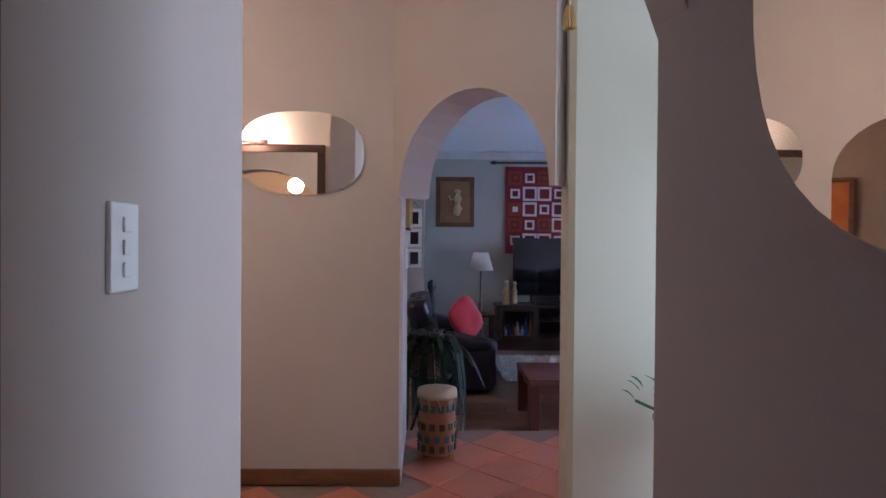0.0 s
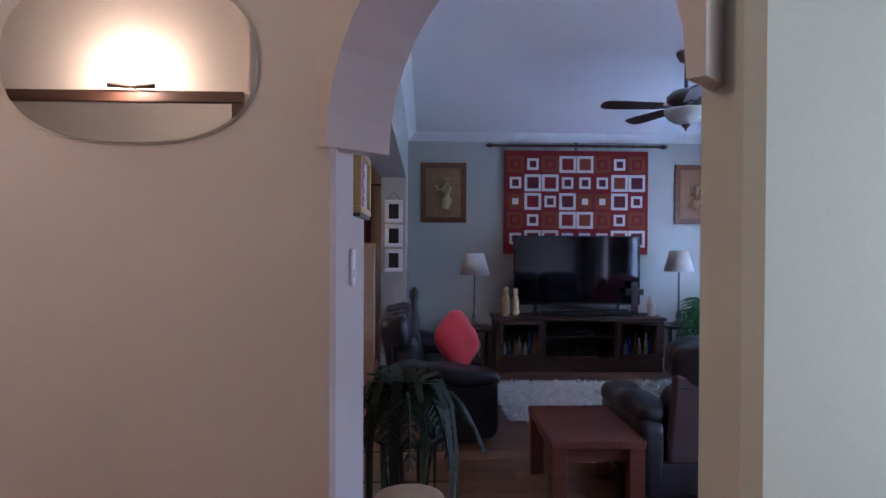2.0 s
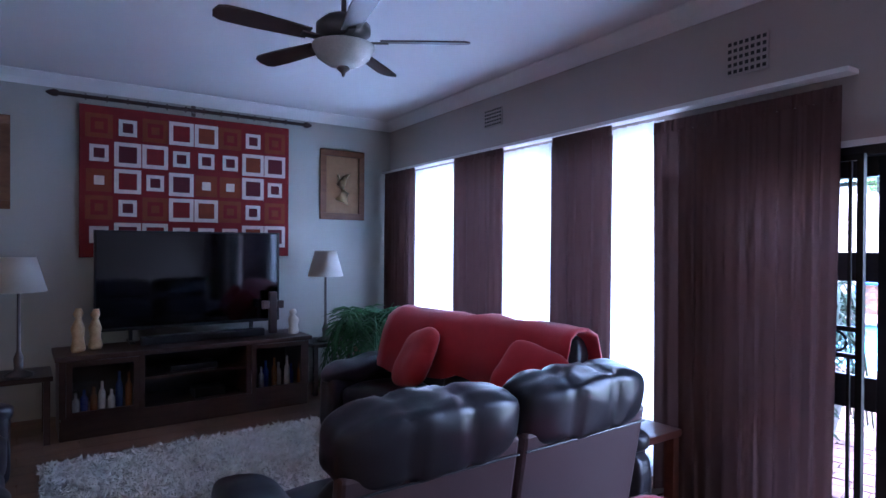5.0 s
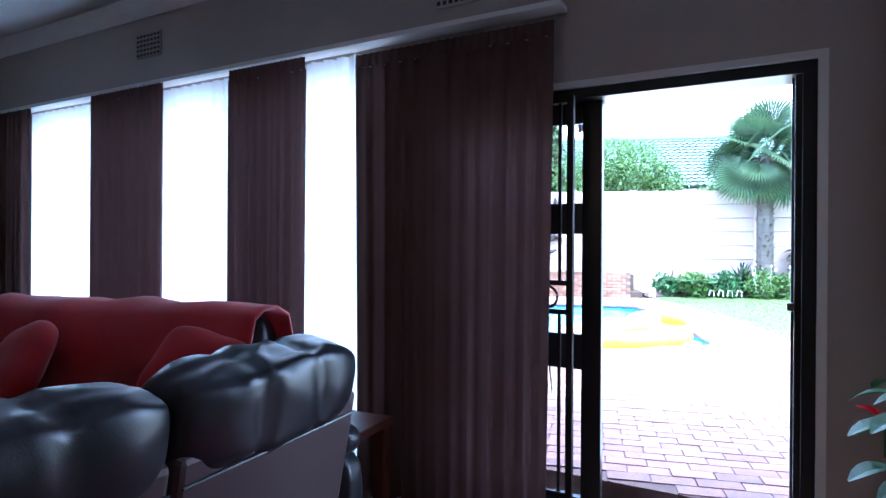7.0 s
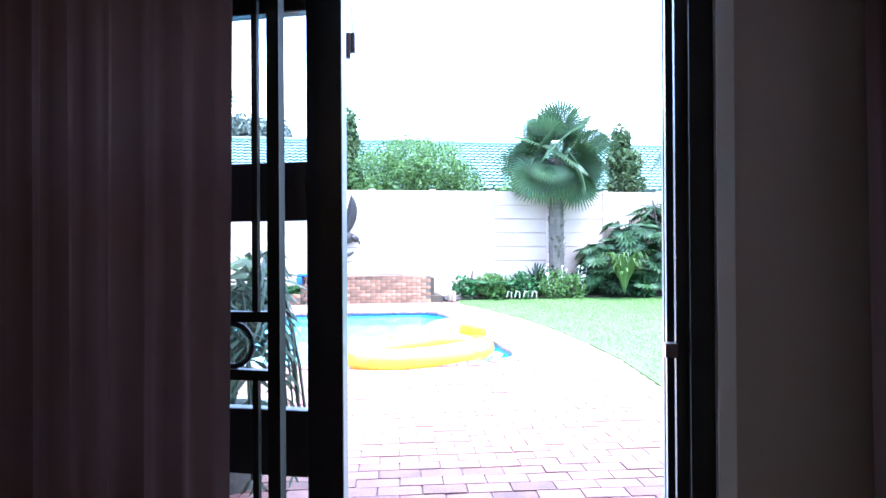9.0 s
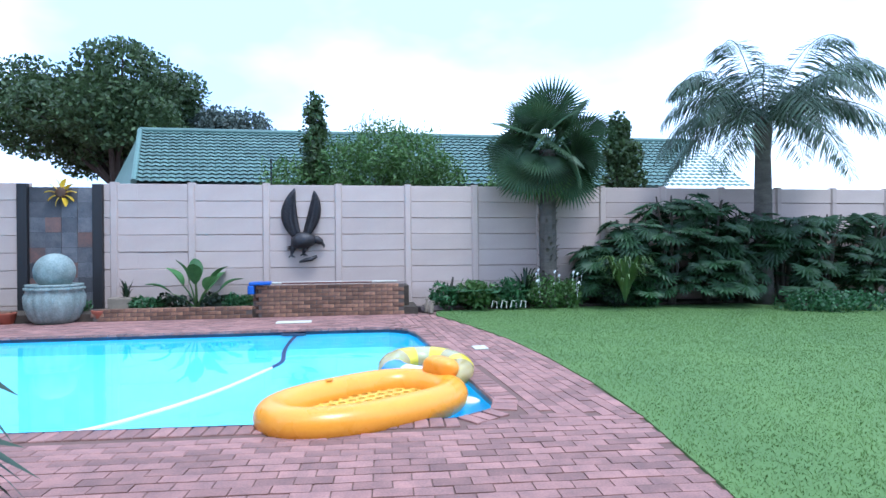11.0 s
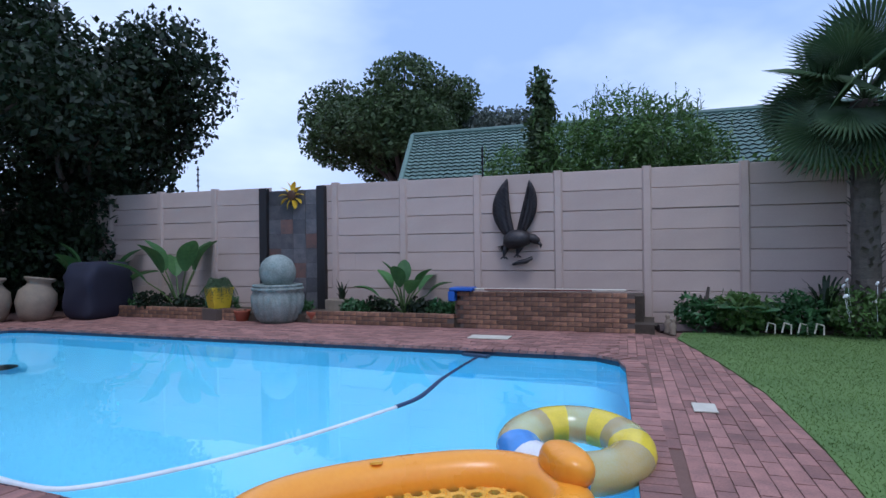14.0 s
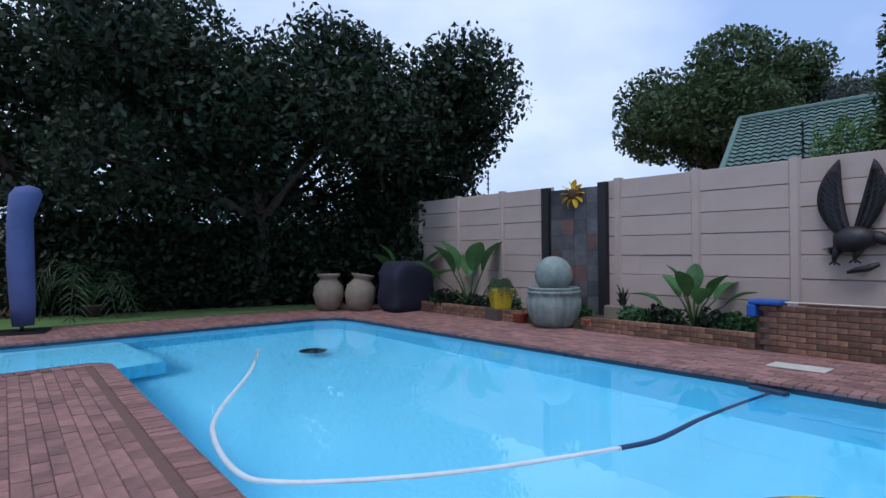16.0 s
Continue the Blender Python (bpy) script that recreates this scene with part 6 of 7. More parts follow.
for k, (y, off, r, n_, mm) in enumerate(((10.6, 0.8, 0.28, 500, GREEN_LEAF), (10.2, 0.7, 0.3, 500, DARK_LEAF), (9.4, 0.6, 0.3, 600, DARK_LEAF), (9.0, 0.7, 0.28, 500, GREEN_LEAF), (8.7, 0.65, 0.22, 300, BUSH_LEAF), (12.0, 0.5, 0.25, 400, GREEN_LEAF), (13.6, 0.7, 0.3, 500, GREEN_LEAF), (14.3, 0.8, 0.3, 500, DARK_LEAF), (15.2, 0.8, 0.35, 600, DARK_LEAF), (16.0, 0.8, 0.35, 600, GREEN_LEAF))):
    bush("ground_cover", gwp(y, off, G + 0.14), [(0, 0, r * 0.4, r * 1.2, r, r * 0.6)], n_, 0.09, mm, "low leafy ground cover in the planter", 40 + k, "plant")
# right-hand flower bed
for k, (y, off, r, n_, mm, sz) in enumerate(((5.0, 0.6, 0.35, 800, GREEN_LEAF, 0.1), (4.4, 0.75, 0.4, 900, BUSH_LEAF, 0.11), (3.7, 0.7, 0.4, 900, GREEN_LEAF, 0.1), (3.0, 0.75, 0.45, 1500, BUSH_LEAF, 0.08), (2.5, 0.7, 0.4, 1200, BUSH_LEAF, 0.08), (1.6, 0.8, 0.4, 900, DARK_LEAF, 0.1), (0.9, 0.9, 0.4, 900, GREEN_LEAF, 0.1))):
    bush("flower_bed_plant", gwp(y, off, G + 0.06), [(0, 0, r * 0.6, r, r, r * 0.8)], n_, sz, mm, "leafy green plant in the flower bed", 60 + k, "plant")
for k, (y, off) in enumerate(((4.7, 0.5), (4.0, 0.45), (3.55, 0.55), (4.35, 0.9))):
    t = thing("split_leaf_plant", gwp(y, off, G + 0.06), "split-leaf plant with broad fingered leaves", "plant")
    bm = bmesh.new()
    for j in range(9):
        a = 0.7 * j + k
        fan_leaf(bm, (0, 0, 0.05), (math.cos(a) * 0.8, math.sin(a) * 0.8, 0.9), 0.35 + 0.03 * (j % 4), 0.2, 11, 0.6, 125)
    part("leaves", bm, GREEN_LEAF, t)
clump("flax_plant", gwp(3.35, 0.65, G + 0.06), 26, 0.35, 0.75, DARK_LEAF, "dark strap-leaved flax in the bed", 0.025, 3)
clump("agapanthus_plant", gwp(1.55, 1.45, G + 0.06), 90, 0.6, 1.0, STRAP_LEAF, "large clump of arching strap leaves", 0.028, 5, 0.75)
da = thing("daisy_flowers", gwp(2.75, 0.9, G + 0.5), "white daisy flowers over green foliage", "flowers")
bm = bmesh.new()
rng_ = random.Random(5)
for k in range(14):
    x, y, z = rng_.uniform(-0.6, 0.5), rng_.uniform(-0.2, 0.2), rng_.uniform(0, 0.35)
    lathe(bm, [(0.035, 0), (0.03, 0.008), (0.01, 0.012)], 8, pose(x, y, z, 60, 0, 100))
    tube(bm, [(x, y, z), (x * 0.9, y, z - 0.35)], 0.003, 3)
tagged(part("flower_heads", bm, WHITE, da), kind="stuff")
orn = thing("garden_ornament", gwp(3.75, 1.05, G + 0.06), "small white wire bench ornament in the bed", "ornament")
bm = bmesh.new()
for x in (-0.3, -0.1, 0.1, 0.3):
    tube(bm, [(x, 0, 0), (x, 0, 0.13), (x + 0.09, 0.03, 0.16), (x + 0.12, 0.03, 0.02)], 0.012, 5)
part("wire", bm, CREAM, orn)
bm = bmesh.new()
tube(bm, [(0, 0, 0), (0.04, 0.03, 0.25), (-0.02, 0, 0.62)], [0.05, 0.04, 0.02], 7)
tube(bm, [(0.03, 0.02, 0.2), (0.1, 0.0, 0.5)], [0.03, 0.015], 6)
single("tree_stump", bm, BARK, gwp(4.85, 0.55, G + 0.06), "forked bare stump in the bed", "stump")
for k, y in enumerate((5.42, 5.36)):
    figurine(gwp(y, 1.0 + 0.16 * k, G), 0.3 - 0.04 * k, CLAY_POT, "small stone garden figure by the planter")


PHILO_LEAF = leafy("philodendron_leaf", (0.045, 0.095, 0.035), (0.022, 0.05, 0.02))


def philodendron(m, n, r, h, label, seed):
    t = thing("philodendron", m, label, "shrub")
    rng = random.Random(seed)
    bm = bmesh.new()
    for k in range(n):
        a, z = rng.uniform(0, 6.28), h * rng.uniform(0.1, 0.95)
        rr = r * (0.5 + 0.5 * rng.random()) * (1.1 - 0.4 * z / h)
        o = Vector((math.cos(a), math.sin(a), rng.uniform(-0.1, 0.7)))
        base = Vector((math.cos(a) * rr * 0.5, math.sin(a) * rr * 0.5, z * 0.8))
        fan_leaf(bm, base, o, rr * 0.5, rng.uniform(0.26, 0.42), 13, rng.uniform(0.4, 1.3), 130)
    part("leaves", bm, PHILO_LEAF, t)
    bm = bmesh.new()
    for k in range(6):
        a = k * 1.05
        tube(bm, [(0.05 * math.cos(a), 0.05 * math.sin(a), 0), (0.2 * math.cos(a), 0.2 * math.sin(a), h * 0.5), (0.35 * math.cos(a), 0.35 * math.sin(a), h * 0.8)], [0.04, 0.03, 0.015], 6)
    tagged(part("stems", bm, BARK, t), kind="stuff")
    return t


for k, (y, off, r, h) in enumerate(((1.7, 0.5, 0.6, 1.6), (1.0, 0.6, 0.8, 2.3), (0.2, 0.8, 1.0, 2.9), (-0.6, 0.8, 1.0, 2.8), (-1.4, 0.7, 1.0, 2.5), (-2.3, 0.9, 1.0, 2.3), (-3.3, 0.9, 1.1, 2.4), (-4.4, 1.0, 1.1, 2.4), (-5.6, 1.0, 1.1, 2.4))):
    philodendron(gwp(y, off, G + 0.04), 75, r, h, "dense split-leaf philodendron against the garden wall", k)
for k, (y, off) in enumerate(((-2.1, 2.6), (-2.9, 2.5), (-1.7, 2.3))):
    bush("ground_cover", gwp(y, off, G), [(0, 0, 0.15, 0.55, 0.4, 0.25)], 700, 0.08, GREEN_LEAF, "low leafy plants round the palm foot", 80 + k, "plant")


def fan_palm(m, trunk_h, label, seed, n=46, radius=0.78):
    t = thing("fan_palm", m, label, "palm tree")
    bm = bmesh.new()
    rng = random.Random(seed)
    rings = [(0.18 - 0.02 * i / 24 + 0.015 * (i % 2), trunk_h * i / 24) for i in range(25)]
    lathe(bm, rings, 14)
    for v in bm.verts:
        v.co += 0.02 * noise.noise_vector(v.co * 9)
    for k in range(160):
        a, z = rng.uniform(0, 6.28), rng.uniform(0.05, trunk_h)
        p = Vector((0.175 * math.cos(a), 0.175 * math.sin(a), z))
        blade_leaf(bm, p, p + Vector((0.08 * math.cos(a), 0.08 * math.sin(a), 0.1)), 0.07, 0.1, 2)
    part("trunk", bm, PALM_BARK, t)
    live, dead = bmesh.new(), bmesh.new()
    for k in range(n):
        a = 2.39996 * k
        e = 1.4 - 2.45 * (k / n) ** 0.85
        o = (math.cos(a) * math.cos(e), math.sin(a) * math.cos(e), math.sin(e))
        fan_leaf(dead if k > n * 0.93 else live, (0, 0, trunk_h), o, rng.uniform(0.5, 0.8), radius * rng.uniform(0.8, 1.1), 34, 0.1 + 0.7 * (k / n), 112, rng.uniform(-1.1, 1.1))
    part("crown", live, PALM_LEAF, t, "stiff green fan leaves")
    part("old_leaves", dead, STRAP_LEAF, t, "yellowing old fan leaves")
    return t


fan_palm(pose(17.25, 2.70, G), 3.35, "fan palm with rough trunk and round crown", 4)


def feather_palm(m, trunk_h, label, seed, n=26):
    t = thing("queen_palm", m, label, "palm tree")
    bm = bmesh.new()
    lathe(bm, [(0.24, 0), (0.20, 0.4), (0.18, trunk_h * 0.6), (0.16, trunk_h * 0.8), (0.2, trunk_h * 0.93), (0.13, trunk_h)], 14)
    part("trunk", bm, PALM_BARK, t, smooth=True)
    bm = bmesh.new()
    rng = random.Random(seed)
    for k in range(n):
        a = 2.39996 * k
        frond(bm, (0.05 * math.cos(a), 0.05 * math.sin(a), trunk_h), (math.cos(a), math.sin(a), 0), rng.uniform(2.4, 3.3), 3.4 - 3.0 * k / n, 0.70, 84, 0.016, 0.9, seed + k, -0.45 + 1.05 * k / n)
    part("fronds", bm, FEATHER_LEAF, t, "drooping feather fronds")
    return t


feather_palm(pose(18.05, -2.05, G), 4.1, "tall queen palm with grey trunk and drooping fronds", 7)


# ---- trees beyond the walls ----
def tree(m, trunk, blobs, count, size, material, label, seed, shell=0.55, aspect=0.55):
    t = thing("tree", m, label, "tree")
    bm = bmesh.new()
    rng = random.Random(seed)
    r, h = trunk
    tube(bm, [(0, 0, 0), (0.1 * r, 0.1, h * 0.5), (0.2 * r, -0.1, h)], [r, r * 0.8, r * 0.6], 10)
    part("trunk", bm, BARK, t, smooth=True)
    bm = bmesh.new()
    for b in blobs:
        mid = Vector((b[0] * 0.4, b[1] * 0.4, h + (b[2] - h) * 0.4))
        tube(bm, [(0, 0, h * 0.9), mid + Vector((rng.uniform(-0.3, 0.3), rng.uniform(-0.3, 0.3), 0)), (b[0], b[1], b[2])], [r * 0.45, r * 0.28, r * 0.08], 6)
        for k in range(4):
            tube(bm, [(b[0] * 0.7, b[1] * 0.7, h + (b[2] - h) * 0.7), (b[0] + b[3] * rng.uniform(-0.8, 0.8), b[1] + b[4] * rng.uniform(-0.8, 0.8), b[2] + b[5] * rng.uniform(-0.2, 0.8))], [r * 0.12, r * 0.03], 5)
    part("branchwork", bm, BARK, t)
    leaves_mesh("crown", crown_points(blobs, count, seed, shell), size, material, t, seed, aspect)
    return t


def rand_blobs(seed, n, cx, cy, z0, z1, sx, sy, r0, r1, flat=0.8):
    rng = random.Random(seed)
    return [(cx + rng.uniform(-sx, sx), cy + rng.uniform(-sy, sy), rng.uniform(z0, z1), *(lambda r: (r, r, r * flat))(rng.uniform(r0, r1))) for _ in range(n)]
# corner trees and shrubs: the shade there is partly put into the leaf colour
dk = "dense dark evergreen tree over the garden corner"
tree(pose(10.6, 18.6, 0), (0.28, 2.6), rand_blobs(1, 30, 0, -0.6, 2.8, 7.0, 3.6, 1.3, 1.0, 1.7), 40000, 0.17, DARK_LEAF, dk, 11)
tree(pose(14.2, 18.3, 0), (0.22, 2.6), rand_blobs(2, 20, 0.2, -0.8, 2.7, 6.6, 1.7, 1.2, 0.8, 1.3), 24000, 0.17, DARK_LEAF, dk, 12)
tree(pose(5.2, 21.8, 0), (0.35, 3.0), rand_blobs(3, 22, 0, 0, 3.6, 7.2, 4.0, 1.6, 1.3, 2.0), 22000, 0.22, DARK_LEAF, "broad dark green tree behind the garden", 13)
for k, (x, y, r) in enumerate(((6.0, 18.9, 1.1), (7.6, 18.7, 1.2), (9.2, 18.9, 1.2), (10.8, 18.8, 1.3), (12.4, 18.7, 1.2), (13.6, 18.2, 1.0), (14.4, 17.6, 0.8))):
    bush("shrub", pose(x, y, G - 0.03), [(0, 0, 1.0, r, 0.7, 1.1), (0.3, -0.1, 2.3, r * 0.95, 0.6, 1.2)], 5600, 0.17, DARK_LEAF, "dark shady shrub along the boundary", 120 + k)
tp = potted_palm(pose(6.9, 18.0, G - 0.03), 0.2, 0.3, 16, 1.5, 2.6, 0.45, "slender palm with arching fronds in the shade", 77, PALM_LEAF, BARK)
tree(pose(38.6, 26.8, 0), (0.5, 6.0), rand_blobs(5, 18, 0, 0, 7.8, 11.6, 3.8, 3.6, 1.6, 2.4, 0.75), 46000, 0.30, TREE_LEAF, "large rounded tree behind the neighbour's roof", 15)
tree(pose(45.5, 22.0, 0), (0.4, 5.0), rand_blobs(6, 10, 0, 0, 8.2, 10.2, 3.0, 2.8, 1.4, 1.9, 0.8), 11000, 0.32, GREY_LEAF, "grey-green tree in the distance", 16)
tree(pose(18.2, 8.05, 0), (0.09, 2.5), [(0, 0, 3.3, 0.35, 0.35, 0.5), (0.03, 0.05, 4.0, 0.28, 0.28, 0.5), (0, 0, 4.7, 0.25, 0.25, 0.42), (0.2, -0.1, 4.3, 0.2, 0.2, 0.25)], 2200, 0.13, TREE_LEAF, "slim upright tree behind the garden wall", 17, 0.2)
for k, (x, y, zt, r) in enumerate(((18.1, 8.6, 3.1, 0.75), (18.4, 7.5, 3.6, 0.8), (18.7, 6.6, 4.1, 0.9), (18.9, 5.8, 3.9, 0.8), (19.1, 5.1, 3.3, 0.6))):
    t = bush("bush", pose(x, y, 0), [(0, 0, zt - 0.3, r, r, 0.75), (0.1, 0.2, zt - 1.0, r, r, 0.9)], 4200, 0.13, BUSH_LEAF, "light green feathery bush behind the wall", 140 + k, aspect=0.3)
    bm = bmesh.new()
    rr_ = random.Random(k)
    for j in range(22):
        a, q = rr_.uniform(0, 6.28), rr_.uniform(0.1, r)
        p = Vector((q * math.cos(a), q * math.sin(a), zt + rr_.uniform(-0.1, 0.25)))
        tube(bm, [p, p + Vector((0.05, 0.02, rr_.uniform(0.2, 0.45)))], [0.006, 0.002], 4)
        for i in range(6):
            b = p + Vector((0, 0, 0.07 * i))
            blade_leaf(bm, b, b + Vector((rr_.uniform(-0.1, 0.1), rr_.uniform(-0.1, 0.1), 0.08)), 0.03, 0.1, 2)
    tagged(part("shoots", bm, BUSH_LEAF, t), kind="stuff")
tree(pose(19.3, 0.7, 0), (0.08, 2.4), [(0, 0, 3.0, 0.5, 0.5, 0.6), (0.1, 0, 3.7, 0.5, 0.5, 0.5), (0.0, 0.1, 4.3, 0.3, 0.3, 0.4)], 3200, 0.14, TREE_LEAF, "small leafy tree behind the garden wall", 18, 0.2)
bush("bush", pose(18.6, 3.7, 0), [(0, 0, 2.6, 0.5, 0.7, 0.5)], 1800, 0.12, BUSH_LEAF, "light green bush behind the wall", 150)
bush("hedge", pose(-1.6, 12.2, 0), [(0, 0, 1.2, 2.4, 0.6, 1.6)], 6000, 0.2, BUSH_LEAF, "leafy hedge outside the dining room", 151)

# ---- the neighbour's house ----
nd = Vector((0.2367, -0.9716, 0))
A0 = Vector((30.8, 20.25, 7.0))
B0 = A0 + nd * 28
down = Vector((-4.6, -1.12, -2.9))
hs = thing("house", I, "neighbouring house with a green tiled hip roof", "house")
bm = bmesh.new()
e0, e1 = A0 + down + nd * 1.3, B0 + down
rows_n, cols_n = 15, 86
for r in range(rows_n):
    f0, f1 = r / rows_n, (r + 1) / rows_n
    for c in range(cols_n):
        def pt(f, s, lift):
            top, bot = A0 + (B0 - A0) * s, e0 + (e1 - e0) * s
            return bm.verts.new(top + (bot - top) * f + Vector((0, 0, lift)))
        s0, s1 = c / cols_n, (c + 0.97) / cols_n
        sm = (s0 + s1) / 2
        a, b, d = pt(f0, s0, 0.0), pt(f0, sm, 0.05), pt(f0, s1, 0.0)
        p, q, u = pt(f1, s0, 0.05), pt(f1, sm, 0.11), pt(f1, s1, 0.05)
        bm.faces.new((a, b, q, p))
        bm.faces.new((b, d, u, q))
roof = part("roof", bm, ROOF_M, hs, "green concrete roof tiles")
bm = bmesh.new()
back = Vector((4.6, 1.12, -2.9))
v = [bm.verts.new(p) for p in (A0 - Vector((0, 0, 0.04)), e0 - Vector((0, 0, 0.04)), A0 + back - nd * 3.4, B0 - Vector((0, 0, 0.04)), B0 + back, e1 - Vector((0, 0, 0.04)))]
bm.faces.new((v[0], v[1], v[2]))
bm.faces.new((v[0], v[2], v[4], v[3]))
part("hip", bm, ROOF_M, hs)
bm = bmesh.new()
tube(bm, [A0 + Vector((0, 0, 0.06)), B0 + Vector((0, 0, 0.06))], 0.13, 8)
tube(bm, [A0 + Vector((0, 0, 0.05)), e0 + Vector((0, 0, 0.05))], 0.12, 8)
part("ridge_tiles", bm, ROOF_M, hs)
bm = bmesh.new()
ins = -Vector((-4.6, -1.12, 0)).normalized() * 0.5
quad = [e0 + ins + nd * 0.5, e1 + ins, B0 + back - ins * 1, A0 + back - nd * 2.9 - ins]
prism(bm, [(p.x, p.y) for p in quad], 0.0, 4.05)
part("wall", bm, PLASTER_GREY, hs)

# ---- far edge of the pool: jars, barbecue, umbrella ----
for k, (x, y, lean) in enumerate(((11.8, 16.75, 0), (12.36, 16.3, 9))):
    bm = bmesh.new()
    lathe(bm, [(0.2, 0), (0.29, 0.12), (0.36, 0.36), (0.33, 0.58), (0.22, 0.70), (0.20, 0.76), (0.27, 0.82), (0.27, 0.86), (0.2, 0.86), (0.17, 0.74)], 32)
    single("clay_urn", bm, CLAY_POT, pose(x, y, G - 0.01, 0, lean, 0), "large buff clay urn beside the pool", "urn", "clay urns", smooth=True)
bq = thing("covered_barbecue", pose(13.35, 15.75, G, 0, 0, 20), "barbecue under a navy canvas cover", "barbecue")
bm = bmesh.new()
pillow(bm, 0.62, 0.36, 0.58, pose(0, 0, 0.56), 8, 7)
for v in bm.verts:
    v.co.x += 0.03 * math.sin(9 * v.co.z + 6 * v.co.y)
    if v.co.z > 0.9:
        v.co.x *= 0.85
part("cover", bm, NAVY, bq, smooth=True)
um = thing("folded_umbrella", pose(6.03, 15.75, G), "closed patio umbrella in a blue canvas cover", "umbrella")
bm = bmesh.new()
lathe(bm, [(0.16, 0.12), (0.2, 0.5), (0.21, 1.2), (0.2, 2.0), (0.25, 2.42), (0.18, 2.55), (0.02, 2.6)], 18)
for v in bm.verts:
    v.co += Vector((0.03 * math.sin(5 * v.co.z), 0.02 * math.sin(7 * v.co.z), 0)) + 0.015 * noise.noise_vector(v.co * 6)
    if v.co.z > 2.3:
        v.co.x += 0.1
part("cover", bm, BLUE_CANVAS, um, smooth=True)
bm = bmesh.new()
tube(bm, [(0, 0, 0.03), (0, 0, 0.2)], 0.03, 8)
part("pole", bm, ALU, um)
part("base", boxes((-0.4, 0.4, -0.4, 0.4, 0, 0.03)), ALU, um, bevel=0.005)
strip = bmesh.new()
prism(strip, [(5.0, 16.2), (12.3, 17.4), (12.2, 18.6), (4.6, 18.6)], G - 0.028, G + 0.012)
single("lawn_strip", strip, LAWN, I, "strip of shaded grass beyond the pool", "lawn", kind="structure")

# ---- in and on the pool ----
ho = thing("pool_hose", pose(0, 0, G - 0.075), "white floating pool cleaner hose with dark blue end", "hose")


def spline(pts, n=10):
    out = []
    P = [Vector(p) for p in pts]
    for i in range(len(P) - 1):
        a, b, c, d = P[max(i - 1, 0)], P[i], P[i + 1], P[min(i + 2, len(P) - 1)]
        for k in range(n):
            t = k / n
            out.append(0.5 * ((2 * b) + (c - a) * t + (2 * a - 5 * b + 4 * c - d) * t * t + (3 * b - a - 3 * c + d) * t ** 3))
    return out + [P[-1]]


bm = bmesh.new()
tube(bm, spline([(9.54, 12.4, -0.05), (9.12, 10.5, 0), (8.61, 8.8, 0.0), (8.51, 8.0, 0), (8.58, 7.2, 0.0), (8.8, 6.9, 0.0), (9.4, 6.65, 0.0), (10.12, 6.49, 0.0), (11.1, 6.4, 0.0)]), 0.024, 8)
part("white_hose", bm, HOSE_W, ho, smooth=True)
bm = bmesh.new()
tube(bm, spline([(11.1, 6.4, 0.0), (11.5, 6.42, 0.0), (12.24, 6.66, -0.01), (13.0, 6.85, -0.02), (13.66, 6.98, -0.02)]), 0.028, 8)
part("dark_hose", bm, HOSE_B, ho, "dark blue hose section", smooth=True)
part("skimmer_mouth", boxes((13.56, 13.66, 6.82, 7.2, -0.05, 0.03)), POOL_TILE, ho, bevel=0.01)
cl = thing("pool_drain", pose(10.4, 12.6, -0.75), "dark round pool cleaner under water", "pool cleaner")
bm = bmesh.new()
lathe(bm, [(0.22, 0), (0.22, 0.04), (0.1, 0.08), (0.03, 0.1)], 24)
part("disc", bm, BLACK, cl, smooth=True)
BOAT_M = pose(9.22, 4.88, G - 0.05, 0, 0, 138)
bt = thing("inflatable_lounger", BOAT_M, "orange inflatable pool lounger with a netted seat", "pool float")
bm = bmesh.new()
ring = []
for i in range(56):
    a = 2 * math.pi * i / 56
    taper = 1 - 0.22 * (math.cos(a) * 0.5 + 0.5)
    ring.append((0.78 * math.copysign(abs(math.cos(a)) ** 0.8, math.cos(a)), 0.50 * math.copysign(abs(math.sin(a)) ** 0.8, math.sin(a)) * taper, 0.10))
tube(bm, ring, 0.135, 20, closed=True)
part("outer_tube", bm, FLOAT_M, bt, smooth=True)
bm = bmesh.new()
pillow(bm, 0.11, 0.20, 0.10, pose(-0.82, 0, 0.27), 8, 2.4)
part("head_pillow", bm, FLOAT_M, bt, smooth=True)
bm = bmesh.new()
for i in range(15):
    for j in range(9):
        x, y = -0.70 + 0.1 * i, -0.40 + 0.1 * j
        if (x / 0.74) ** 4 + (y / 0.44) ** 4 < 1:
            tube(bm, [(x + 0.048 * math.cos(k * math.pi / 4), y + 0.048 * math.sin(k * math.pi / 4), 0.07) for k in range(8)], 0.017, 5, closed=True)
part("net_seat", bm, FLOAT_NET, bt, "yellow netted seat")
bm = bmesh.new()
lathe(bm, [(0.035, 0), (0.035, 0.012), (0.02, 0.015)], 14, pose(0.1, -0.40, 0.225, 15))
part("valve", bm, FLOAT_NET, bt)
rg = thing("swim_ring", pose(10.52, 4.54, G + 0.07, 3, -6, 0), "clear and yellow printed inflatable swim ring", "pool float")
RING_CLEAR = mat("clear_vinyl", (0.92, 0.80, 0.45), 0.12, second=(0.92, 0.70, 0.25), scale=6, bump=0.03, trans=0.6)
RING_MATS = [RING_CLEAR, mat("blue_vinyl", (0.10, 0.30, 0.70), 0.2, bump=0), mat("yellow_vinyl", (0.80, 0.62, 0.05), 0.2, bump=0), mat("white_vinyl", (0.80, 0.80, 0.78), 0.2, bump=0)]
